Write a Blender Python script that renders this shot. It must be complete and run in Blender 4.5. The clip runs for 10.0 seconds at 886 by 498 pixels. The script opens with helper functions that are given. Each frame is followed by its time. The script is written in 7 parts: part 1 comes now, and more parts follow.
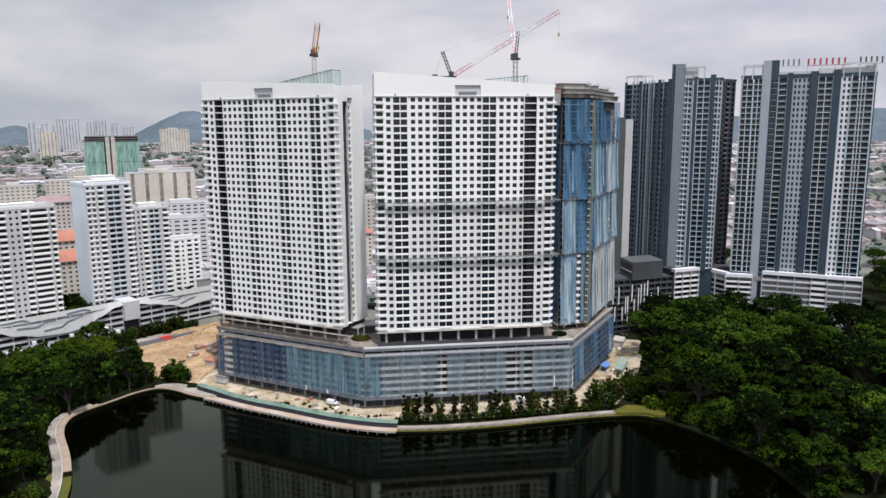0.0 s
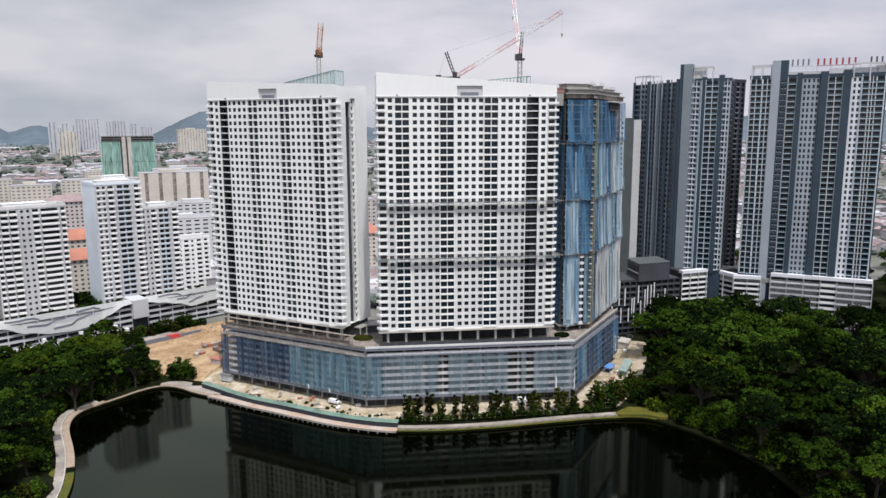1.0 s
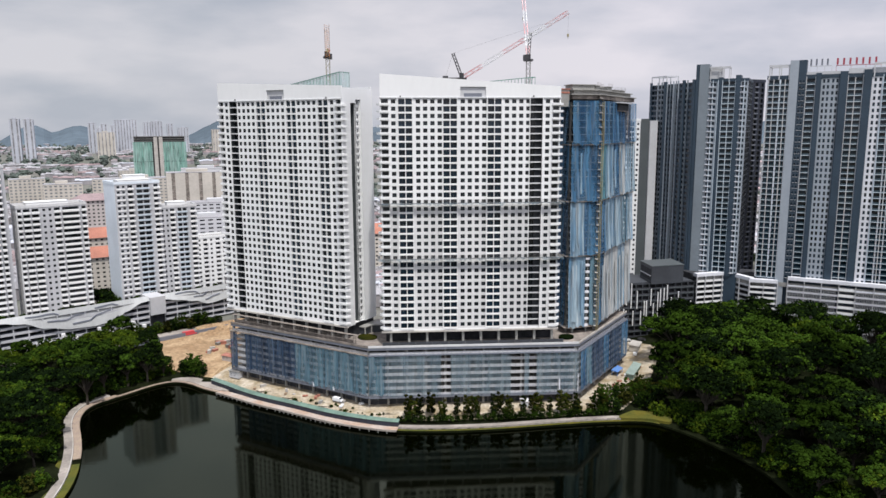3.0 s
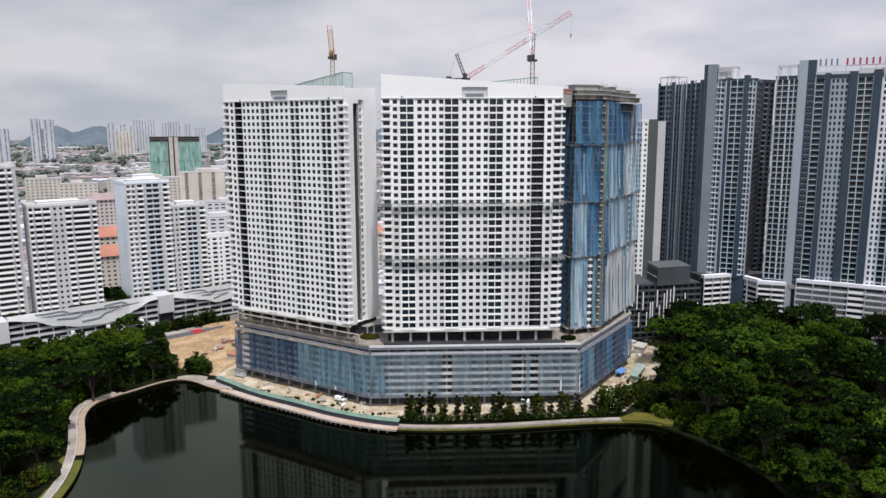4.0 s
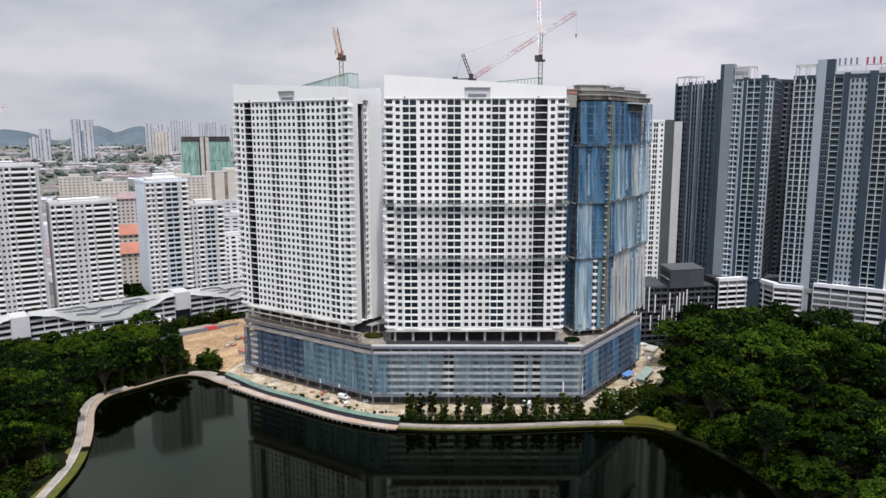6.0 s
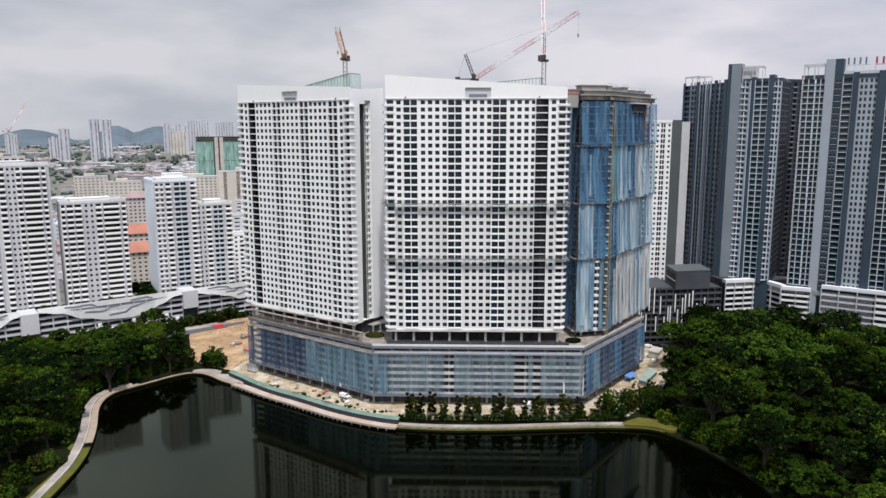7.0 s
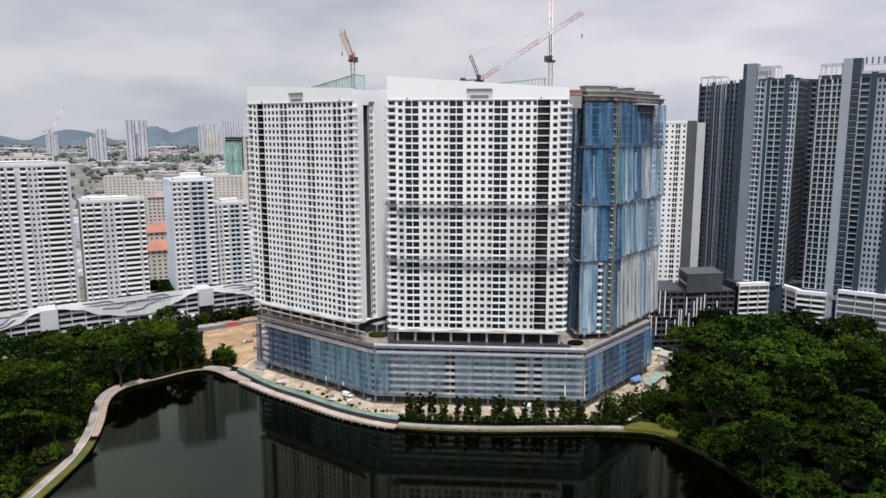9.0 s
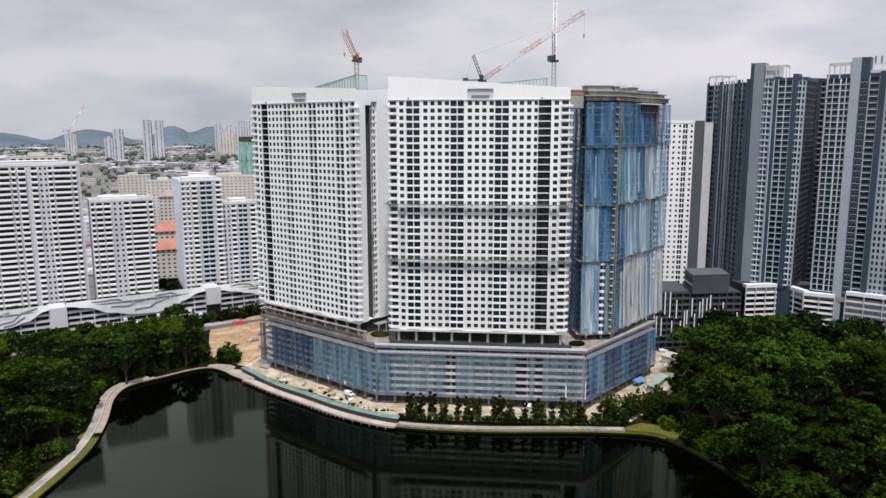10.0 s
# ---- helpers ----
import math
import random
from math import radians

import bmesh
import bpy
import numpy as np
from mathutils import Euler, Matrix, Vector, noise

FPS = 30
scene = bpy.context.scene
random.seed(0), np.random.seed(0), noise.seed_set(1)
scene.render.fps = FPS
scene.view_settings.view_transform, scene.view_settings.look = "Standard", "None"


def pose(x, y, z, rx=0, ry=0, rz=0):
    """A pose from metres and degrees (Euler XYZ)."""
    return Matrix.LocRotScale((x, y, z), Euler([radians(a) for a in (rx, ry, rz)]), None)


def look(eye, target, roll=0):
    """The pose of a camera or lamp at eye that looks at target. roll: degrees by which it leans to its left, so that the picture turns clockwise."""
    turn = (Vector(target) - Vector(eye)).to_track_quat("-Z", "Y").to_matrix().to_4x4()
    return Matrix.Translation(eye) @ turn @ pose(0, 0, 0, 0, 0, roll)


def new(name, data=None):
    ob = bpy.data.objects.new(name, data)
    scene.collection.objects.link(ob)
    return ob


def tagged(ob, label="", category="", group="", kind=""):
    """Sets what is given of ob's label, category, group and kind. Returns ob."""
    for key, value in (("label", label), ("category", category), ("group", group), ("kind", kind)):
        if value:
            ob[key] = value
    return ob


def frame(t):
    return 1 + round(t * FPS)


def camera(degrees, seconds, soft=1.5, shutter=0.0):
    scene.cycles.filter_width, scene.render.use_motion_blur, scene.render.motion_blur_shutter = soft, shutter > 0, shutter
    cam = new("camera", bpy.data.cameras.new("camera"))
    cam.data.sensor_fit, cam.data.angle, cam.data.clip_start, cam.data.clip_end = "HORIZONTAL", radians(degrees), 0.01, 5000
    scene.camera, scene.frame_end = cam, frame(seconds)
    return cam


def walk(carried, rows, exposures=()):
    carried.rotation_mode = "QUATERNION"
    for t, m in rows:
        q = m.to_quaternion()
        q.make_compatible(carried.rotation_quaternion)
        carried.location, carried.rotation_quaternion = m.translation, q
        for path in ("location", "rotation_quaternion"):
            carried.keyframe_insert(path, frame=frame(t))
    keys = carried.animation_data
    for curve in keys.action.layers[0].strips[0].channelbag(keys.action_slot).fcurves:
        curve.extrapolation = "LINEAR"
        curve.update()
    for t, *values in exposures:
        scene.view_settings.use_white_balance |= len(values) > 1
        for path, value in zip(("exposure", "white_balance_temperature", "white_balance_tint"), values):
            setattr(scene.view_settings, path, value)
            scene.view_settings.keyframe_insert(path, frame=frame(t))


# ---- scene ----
cam = camera(62.2, 10.0)
METRES, EYE, TILT, LEAN, TURN = 68.0, 124.0, 0.0, 0.0, -8.1
ROWS = [
    (0.0, 0.0, 0.0, 0.0, -0.05, -9.64, 0.27),
    (0.5, 0.0482, -0.0028, 0.0006, 0.63, -9.64, 0.26),
    (1.0, 0.0959, -0.0049, 0.0015, 1.3, -9.62, 0.24),
    (1.5, 0.1444, -0.0065, 0.0036, 1.96, -9.63, 0.23),
    (2.0, 0.1942, -0.0077, 0.0033, 2.65, -9.61, 0.22),
    (2.5, 0.2415, -0.0079, 0.0036, 3.31, -9.59, 0.22),
    (4.0, 0.3882, -0.0054, 0.002, 5.35, -9.53, 0.17),
    (4.5, 0.4356, -0.0037, 0.0011, 5.99, -9.51, 0.16),
    (5.0, 0.5002, 0.0007, 0.0012, 6.88, -9.5, 0.13),
    (5.5, 0.5491, 0.0041, 0.0004, 7.54, -9.49, 0.13),
    (7.0, 0.6956, 0.0202, 0.0001, 9.48, -9.47, 0.09),
    (7.5, 0.7523, 0.0275, 0.0018, 10.22, -9.46, 0.08),
    (8.0, 0.8021, 0.0344, 0.0024, 10.88, -9.45, 0.08),
    (8.5, 0.8493, 0.042, 0.0036, 11.51, -9.45, 0.08),
    (9.0, 0.899, 0.0503, 0.004, 12.17, -9.44, 0.09),
    (9.5, 0.9454, 0.0589, 0.0051, 12.79, -9.46, 0.09),
    (10.0, 0.9944, 0.0687, 0.0056, 13.46, -9.46, 0.1),
]
walk(cam, [(t, pose(0, 0, EYE, TILT, LEAN, TURN) @ pose(METRES * x, METRES * y, METRES * z, 90 + pitch, roll, yaw)) for t, x, y, z, yaw, pitch, roll in ROWS])

# ---- world, sun, exposure ----
SUN_AZ, SUN_EL = -78.0, 67.0          # direction towards the sun in the plan (degrees from +x), height
world = bpy.data.worlds.new("sky")
scene.world = world
world.use_nodes = True
wn, wl = world.node_tree.nodes, world.node_tree.links
wn.clear()
w_out = wn.new("ShaderNodeOutputWorld")
w_bg = wn.new("ShaderNodeBackground")
w_sky = wn.new("ShaderNodeTexSky")
w_sky.sky_type = "NISHITA"
w_sky.sun_disc = False
w_sky.sun_elevation = radians(SUN_EL)
w_sky.sun_rotation = radians(90 - SUN_AZ)
w_gain = wn.new("ShaderNodeMixRGB"); w_gain.blend_type = "MULTIPLY"; w_gain.inputs[0].default_value = 1.0
w_gain.inputs[2].default_value = (0.085, 0.085, 0.085, 1)
w_co = wn.new("ShaderNodeTexCoord")
w_map = wn.new("ShaderNodeMapping"); w_map.inputs["Scale"].default_value = (1.6, 1.6, 5.0); w_map.inputs["Location"].default_value = (2.3, 0.7, 0.4)
w_n = wn.new("ShaderNodeTexNoise"); w_n.inputs["Scale"].default_value = 1.9; w_n.inputs["Detail"].default_value = 6; w_n.inputs["Roughness"].default_value = 0.5
w_r = wn.new("ShaderNodeValToRGB")
w_r.color_ramp.elements[0].position, w_r.color_ramp.elements[0].color = 0.40, (0.53, 0.56, 0.63, 1)
w_r.color_ramp.elements[1].position, w_r.color_ramp.elements[1].color = 0.60, (0.78, 0.765, 0.805, 1)
w_mix = wn.new("ShaderNodeMixRGB"); w_mix.inputs[0].default_value = 0.9
wl.new(w_co.outputs["Generated"], w_map.inputs[0]); wl.new(w_map.outputs[0], w_n.inputs["Vector"])
wl.new(w_n.outputs["Fac"], w_r.inputs[0]); wl.new(w_sky.outputs[0], w_gain.inputs[1])
wl.new(w_gain.outputs[0], w_mix.inputs[1]); wl.new(w_r.outputs[0], w_mix.inputs[2])
wl.new(w_bg.outputs[0], w_out.inputs[0])
# the clouds thin out overhead, where the sky shows blue
w_sep = wn.new("ShaderNodeSeparateXYZ"); wl.new(w_co.outputs["Generated"], w_sep.inputs[0])
w_thin = wn.new("ShaderNodeMapRange"); w_thin.interpolation_type = "SMOOTHSTEP"
w_thin.inputs[1].default_value, w_thin.inputs[2].default_value, w_thin.inputs[3].default_value, w_thin.inputs[4].default_value = 0.45, 0.95, 0.94, 0.25
wl.new(w_sep.outputs["Z"], w_thin.inputs[0]); wl.new(w_thin.outputs[0], w_mix.inputs[0])
# brighter cloud higher up, as the lake mirrors it
w_lift = wn.new("ShaderNodeMapRange"); w_lift.interpolation_type = "SMOOTHSTEP"
w_lift.inputs[1].default_value, w_lift.inputs[2].default_value, w_lift.inputs[3].default_value, w_lift.inputs[4].default_value = 0.18, 0.42, 0.93, 2.1
wl.new(w_sep.outputs["Z"], w_lift.inputs[0])
w_up = wn.new("ShaderNodeMixRGB"); w_up.blend_type = "MULTIPLY"; w_up.inputs[0].default_value = 1.0
wl.new(w_mix.outputs[0], w_up.inputs[1]); wl.new(w_lift.outputs[0], w_up.inputs[2])
w_side = wn.new("ShaderNodeMapRange"); w_side.interpolation_type = "SMOOTHSTEP"
w_side.inputs[1].default_value, w_side.inputs[2].default_value = -0.35, 0.5
w_tone = wn.new("ShaderNodeMixRGB"); w_tone.inputs[1].default_value, w_tone.inputs[2].default_value = (0.94, 0.95, 0.965, 1), (1.13, 1.10, 1.135, 1)
w_last = wn.new("ShaderNodeMixRGB"); w_last.blend_type = "MULTIPLY"; w_last.inputs[0].default_value = 1.0
wl.new(w_sep.outputs["X"], w_side.inputs[0]); wl.new(w_side.outputs[0], w_tone.inputs[0])
wl.new(w_up.outputs[0], w_last.inputs[1]); wl.new(w_tone.outputs[0], w_last.inputs[2]); wl.new(w_last.outputs[0], w_bg.inputs[0])
w_bg.inputs[1].default_value = 1.0

sun = new("sun", bpy.data.lights.new("sun", "SUN"))
sun.data.energy, sun.data.angle, sun.data.color = 4.65, radians(2.0), (1.0, 0.97, 0.935)
sd = Vector((math.cos(radians(SUN_AZ)) * math.cos(radians(SUN_EL)), math.sin(radians(SUN_AZ)) * math.cos(radians(SUN_EL)), math.sin(radians(SUN_EL))))
sun.matrix_world = look(sd * 600, (0, 0, 0))


# ---- materials ----
def mat(name, col, rough=0.7, metal=0.0, var=0.15, scale=0.15, fine=2.0, bump=0.0, stretch=(1, 1, 1), second=None, island=0.0, obj=0.0, spec=0.5):
    """Principled surface: base colour varied at two scales, towards `second` where given; bump from the fine noise."""
    m = bpy.data.materials.new(name)
    m.use_nodes = True
    n, l = m.node_tree.nodes, m.node_tree.links
    b = n["Principled BSDF"]
    b.inputs["Roughness"].default_value, b.inputs["Metallic"].default_value = rough, metal
    b.inputs["Specular IOR Level"].default_value = spec
    co = n.new("ShaderNodeTexCoord")
    mp = n.new("ShaderNodeMapping"); mp.inputs["Scale"].default_value = stretch
    l.new(co.outputs["Object"], mp.inputs[0])
    big = n.new("ShaderNodeTexNoise"); big.inputs["Scale"].default_value = scale; big.inputs["Detail"].default_value = 4
    small = n.new("ShaderNodeTexNoise"); small.inputs["Scale"].default_value = fine; small.inputs["Detail"].default_value = 3
    for t in (big, small):
        l.new(mp.outputs[0], t.inputs["Vector"])
    ramp = n.new("ShaderNodeValToRGB")
    ramp.color_ramp.elements[0].position, ramp.color_ramp.elements[1].position = 0.35, 0.65
    two = second or tuple(c * (1 - 2 * var) for c in col)
    ramp.color_ramp.elements[0].color = (*two, 1)
    ramp.color_ramp.elements[1].color = (*col, 1)
    l.new(big.outputs["Fac"], ramp.inputs[0])
    mul = n.new("ShaderNodeMixRGB"); mul.blend_type = "MULTIPLY"; mul.inputs[0].default_value = 1.0
    r2 = n.new("ShaderNodeMapRange"); r2.inputs[3].default_value = 1 - var; r2.inputs[4].default_value = 1 + var * 0.6
    r2.inputs[1].default_value, r2.inputs[2].default_value = 0.3, 0.7
    l.new(small.outputs["Fac"], r2.inputs[0]); l.new(ramp.outputs[0], mul.inputs[1]); l.new(r2.outputs[0], mul.inputs[2])
    last = mul
    for amount, kind in ((island, "i"), (obj, "o")):
        if amount:
            src = n.new("ShaderNodeNewGeometry").outputs["Random Per Island"] if kind == "i" else n.new("ShaderNodeObjectInfo").outputs["Random"]
            r3 = n.new("ShaderNodeMapRange"); r3.inputs[3].default_value, r3.inputs[4].default_value = 1 - amount, 1 + amount
            l.new(src, r3.inputs[0])
            m3 = n.new("ShaderNodeMixRGB"); m3.blend_type = "MULTIPLY"; m3.inputs[0].default_value = 1.0
            l.new(last.outputs[0], m3.inputs[1]); l.new(r3.outputs[0], m3.inputs[2])
            last = m3
    l.new(last.outputs[0], b.inputs["Base Color"])
    if bump:
        bm = n.new("ShaderNodeBump"); bm.inputs["Strength"].default_value = bump; bm.inputs["Distance"].default_value = 0.1
        l.new(small.outputs["Fac"], bm.inputs["Height"]); l.new(bm.outputs[0], b.inputs["Normal"])
    return m


def net_mat(name, col, second, low=0.45, high=0.9, dusty=0.35, dust=(0.46, 0.47, 0.46)):
    """Woven safety netting: partly see-through, with upright streaks of dust and folds."""
    m = mat(name, col, 0.85, 0, 0.22, 0.35, 1.2, 0.0, (1, 1, 0.06), second, spec=0.1)
    n, l = m.node_tree.nodes, m.node_tree.links
    b = n["Principled BSDF"]
    tx = n.new("ShaderNodeTexNoise"); tx.inputs["Scale"].default_value = 0.5; tx.inputs["Detail"].default_value = 4
    mp = n.new("ShaderNodeMapping"); mp.inputs["Scale"].default_value = (1, 1, 0.15); mp.inputs["Location"].default_value = (7, 3, 1)
    co = n.new("ShaderNodeTexCoord")
    l.new(co.outputs["Object"], mp.inputs[0]); l.new(mp.outputs[0], tx.inputs["Vector"])
    st = n.new("ShaderNodeTexNoise"); st.inputs["Scale"].default_value = 0.75; st.inputs["Detail"].default_value = 5; st.inputs["Roughness"].default_value = 0.62
    sp = n.new("ShaderNodeMapping"); sp.inputs["Scale"].default_value = (1, 1, 0.045); sp.inputs["Location"].default_value = (1, 8, 2)
    l.new(co.outputs["Object"], sp.inputs[0]); l.new(sp.outputs[0], st.inputs["Vector"])
    sr = n.new("ShaderNodeMapRange"); sr.inputs[1].default_value, sr.inputs[2].default_value, sr.inputs[4].default_value = 0.52, 0.68, dusty
    l.new(st.outputs["Fac"], sr.inputs[0])
    was = b.inputs["Base Color"].links[0].from_socket
    mx = n.new("ShaderNodeMixRGB"); mx.inputs[2].default_value = (*dust, 1)
    l.new(sr.outputs[0], mx.inputs[0]); l.new(was, mx.inputs[1]); l.new(mx.outputs[0], b.inputs["Base Color"])
    r = n.new("ShaderNodeMapRange"); r.inputs[1].default_value, r.inputs[2].default_value = 0.35, 0.62
    r.inputs[3].default_value, r.inputs[4].default_value = low, high
    l.new(tx.outputs["Fac"], r.inputs[0]); l.new(r.outputs[0], b.inputs["Alpha"])
    return m


M = {}
M["white"] = mat("white_paint", (0.715, 0.72, 0.715), 0.6, 0, 0.02, 0.09, 0.7, 0, (1, 1, 0.3))
M["greywhite"] = mat("greyer_white_wall", (0.62, 0.62, 0.615), 0.8, 0, 0.08, 0.08, 0.9, 0, (1, 1, 0.3))
M["grey"] = mat("grey_paint", (0.145, 0.158, 0.19), 0.6, 0, 0.06, 0.08, 0.8)
M["dark"] = mat("charcoal_paint", (0.031, 0.051, 0.074), 0.5, 0, 0.1, 0.08, 0.8, spec=0.35)
M["mid"] = mat("pale_grey_paint", (0.47, 0.475, 0.488), 0.6, 0, 0.05, 0.06, 0.6)
# room: darkness of unlit interiors and voids is put into this near-black
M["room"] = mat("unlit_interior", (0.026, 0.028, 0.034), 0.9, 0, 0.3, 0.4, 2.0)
M["glass"] = mat("dark_window_glass", (0.022, 0.030, 0.036), 0.08, 0, 0.3, 0.05, 0.4, obj=0.5)
M["tint"] = mat("blue_green_glass", (0.017, 0.046, 0.078), 0.08, 0, 0.4, 0.04, 0.3, obj=0.5)
M["alu"] = mat("dark_aluminium", (0.06, 0.06, 0.065), 0.4, 0.6, 0.1)
M["concrete"] = mat("raw_concrete", (0.30, 0.295, 0.275), 0.85, 0, 0.15, 0.1, 1.5, 0.2)
M["deck"] = mat("dusty_deck", (0.43, 0.405, 0.37), 0.9, 0, 0.12, 0.2, 1.5)
M["brownslab"] = mat("rusty_formwork", (0.26, 0.225, 0.195), 0.85, 0, 0.25, 0.3, 2.0)
M["steel"] = mat("scaffold_steel", (0.30, 0.29, 0.27), 0.5, 0.5, 0.2)
M["yellow"] = mat("yellow_steel", (0.30, 0.255, 0.125), 0.5, 0.1, 0.15)
M["orange"] = mat("orange_steel", (0.62, 0.27, 0.08), 0.5, 0.1, 0.15)
M["red"] = mat("red_white_steel", (0.62, 0.16, 0.17), 0.5, 0.1, 0.15, 0.08, 1.0, 0, (1, 1, 1), (0.75, 0.68, 0.68))
M["black"] = mat("dark_machinery", (0.05, 0.05, 0.055), 0.5, 0.2, 0.2)
M["green"] = mat("green_steel", (0.10, 0.26, 0.20), 0.5, 0.2, 0.15)
M["greenglass"] = net_mat("green_mesh", (0.35, 0.48, 0.46), (0.28, 0.42, 0.40), 0.35, 0.6)
M["netblue"] = net_mat("blue_net", (0.075, 0.185, 0.305), (0.022, 0.070, 0.145), 0.45, 0.85, 0.26)
M["netpale"] = net_mat("pale_blue_net", (0.31, 0.41, 0.47), (0.12, 0.235, 0.35), 0.55, 0.9, 0.6, (0.60, 0.62, 0.60))
M["netthin"] = net_mat("thin_pale_net", (0.235, 0.31, 0.35), (0.12, 0.19, 0.24), 0.18, 0.48, 0.16)
M["netteal"] = net_mat("teal_net", (0.145, 0.25, 0.31), (0.060, 0.115, 0.155), 0.45, 0.85, 0.22)
M["netdark"] = net_mat("dark_blue_net", (0.048, 0.080, 0.130), (0.018, 0.034, 0.066), 0.5, 0.88, 0.16)
M["netdust"] = net_mat("dust_covered_net", (0.50, 0.50, 0.48), (0.24, 0.30, 0.34), 0.6, 0.94, 0.6, (0.60, 0.56, 0.50))
# netgreen is paled with haze for the far tower
M["netgreen"] = net_mat("green_net", (0.31, 0.46, 0.41), (0.16, 0.34, 0.28), 0.5, 0.85)
M["steelgrey"] = mat("steel_grey_paint", (0.29, 0.325, 0.365), 0.55, 0, 0.05, 0.06, 0.6)
M["slate"] = mat("slate_paint_and_recess_dark", (0.070, 0.082, 0.086), 0.6, 0, 0.08, 0.08, 0.8)
M["teal"] = mat("grey_teal_paint", (0.165, 0.195, 0.22), 0.6, 0, 0.06, 0.06, 0.6)
M["chalk"] = mat("chalky_grey_render", (0.57, 0.57, 0.575), 0.85, 0, 0.08, 0.05, 0.5, 0, (1, 1, 0.4))
# bayshade: the shade between balconies is put into this grey
M["bayshade"] = mat("shade_grey_render", (0.44, 0.445, 0.465), 0.85, 0, 0.08, 0.05, 0.5, 0, (1, 1, 0.4))
M["railglass"] = mat("balcony_glass", (0.055, 0.092, 0.118), 0.08, 0, 0.3, 0.05, 0.5, spec=0.8)
M["slabedge"] = mat("painted_slab_edge", (0.47, 0.545, 0.61), 0.6, 0, 0.06, 0.08, 0.8)
M["fascia"] = mat("dull_grey_metal", (0.37, 0.38, 0.375), 0.55, 0.0, 0.08, 0.05, 0.4)
M["navy"] = mat("navy_boards_and_wing_shade", (0.018, 0.024, 0.042), 0.6, 0, 0.2, 0.3, 2.0)
# dark hall cladding; elsewhere it stands for the shade in voids and recesses
M["cladvoid"] = mat("charcoal_cladding_and_void_dark", (0.040, 0.045, 0.054), 0.7, 0, 0.12, 0.1, 1.0)
M["lakestone"] = mat("brown_lake_stone", (0.30, 0.235, 0.17), 0.9, 0, 0.25, 0.25, 1.6, 0.3, (1, 1, 1), (0.25, 0.19, 0.15))
# farwhite: haze put into a greyer, bluer white for distant blocks
M["farwhite"] = mat("haze_grey_render", (0.44, 0.46, 0.505), 0.85, 0, 0.08, 0.02, 0.3)
M["hazewhite"] = mat("off_white_render", (0.62, 0.63, 0.67), 0.8, 0, 0.05, 0.05, 0.5)
M["rust"] = mat("red_oxide_steel", (0.40, 0.16, 0.11), 0.8, 0, 0.2, 0.3, 2.0)
M["wood"] = mat("stacked_timber", (0.38, 0.27, 0.17), 0.9, 0, 0.2, 0.5, 3.0)
M["earth"] = mat("bare_earth", (0.37, 0.265, 0.16), 0.95, 0, 0.3, 0.11, 0.7, 0.8, (1, 1, 1), (0.25, 0.165, 0.095), spec=0.05)
M["dust"] = mat("pale_site_ground", (0.42, 0.37, 0.295), 0.95, 0, 0.28, 0.16, 0.9, 0.3, (1, 1, 1), (0.25, 0.20, 0.125), spec=0.05)
M["grass"] = mat("lakeside_grass", (0.105, 0.092, 0.017), 0.95, 0, 0.2, 0.12, 1.2, 0.3, (1, 1, 1), (0.06, 0.07, 0.018), spec=0.05)
# woodfloor is near-black: shade under the crowns is put into it
M["woodfloor"] = mat("shade_dark_forest_floor", (0.012, 0.015, 0.007), 1.0, 0, 0.3, 0.1, 1.0, 0.0, spec=0.0)
M["cityground"] = mat("city_ground", (0.12, 0.125, 0.105), 0.95, 0, 0.25, 0.012, 0.08, 0, (1, 1, 1), (0.16, 0.155, 0.14), spec=0.05)
M["path"] = mat("pale_paving", (0.315, 0.28, 0.245), 0.85, 0, 0.2, 0.1, 1.0, 0.1)
M["pinkpath"] = mat("terracotta_boards", (0.33, 0.22, 0.155), 0.85, 0, 0.15, 0.12, 1.0, 0.1, (1, 1, 1), (0.38, 0.33, 0.29))
M["asphalt"] = mat("asphalt", (0.06, 0.06, 0.06), 0.9, 0, 0.15, 0.1, 2.0)
M["palegreen"] = mat("pale_green_sheeting", (0.27, 0.345, 0.31), 0.6, 0, 0.15, 0.2, 1.5)
M["hoard"] = mat("green_hoarding", (0.13, 0.205, 0.165), 0.6, 0, 0.15, 0.2, 1.5)
M["bark"] = mat("bark", (0.035, 0.028, 0.020), 0.95, 0, 0.25, 0.8, 4.0, 0.4)
# leaf tones also carry sun and shade: light leaf_a, near-black leaf_b
M["leaf_a"] = mat("leaves_light_green", (0.062, 0.088, 0.006), 0.8, 0, 0.2, 0.12, 1.0, 0, (1, 1, 1), (0.030, 0.050, 0.006), 0.35, 0.35, spec=0.0)
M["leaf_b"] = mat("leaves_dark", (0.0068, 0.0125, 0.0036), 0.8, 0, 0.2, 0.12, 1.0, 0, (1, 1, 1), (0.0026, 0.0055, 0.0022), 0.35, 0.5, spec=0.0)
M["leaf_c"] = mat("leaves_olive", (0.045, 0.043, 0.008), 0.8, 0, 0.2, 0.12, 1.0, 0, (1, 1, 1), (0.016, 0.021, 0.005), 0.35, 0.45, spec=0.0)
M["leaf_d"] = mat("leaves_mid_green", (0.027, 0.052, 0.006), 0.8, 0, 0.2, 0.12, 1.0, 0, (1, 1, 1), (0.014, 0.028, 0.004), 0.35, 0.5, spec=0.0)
# distance haze is put into farwood's pale green and hill's blue-grey
M["farwood"] = mat("haze_pale_trees", (0.088, 0.112, 0.095), 0.95, 0, 0.2, 0.02, 0.2, 0, (1, 1, 1), None, 0.35)
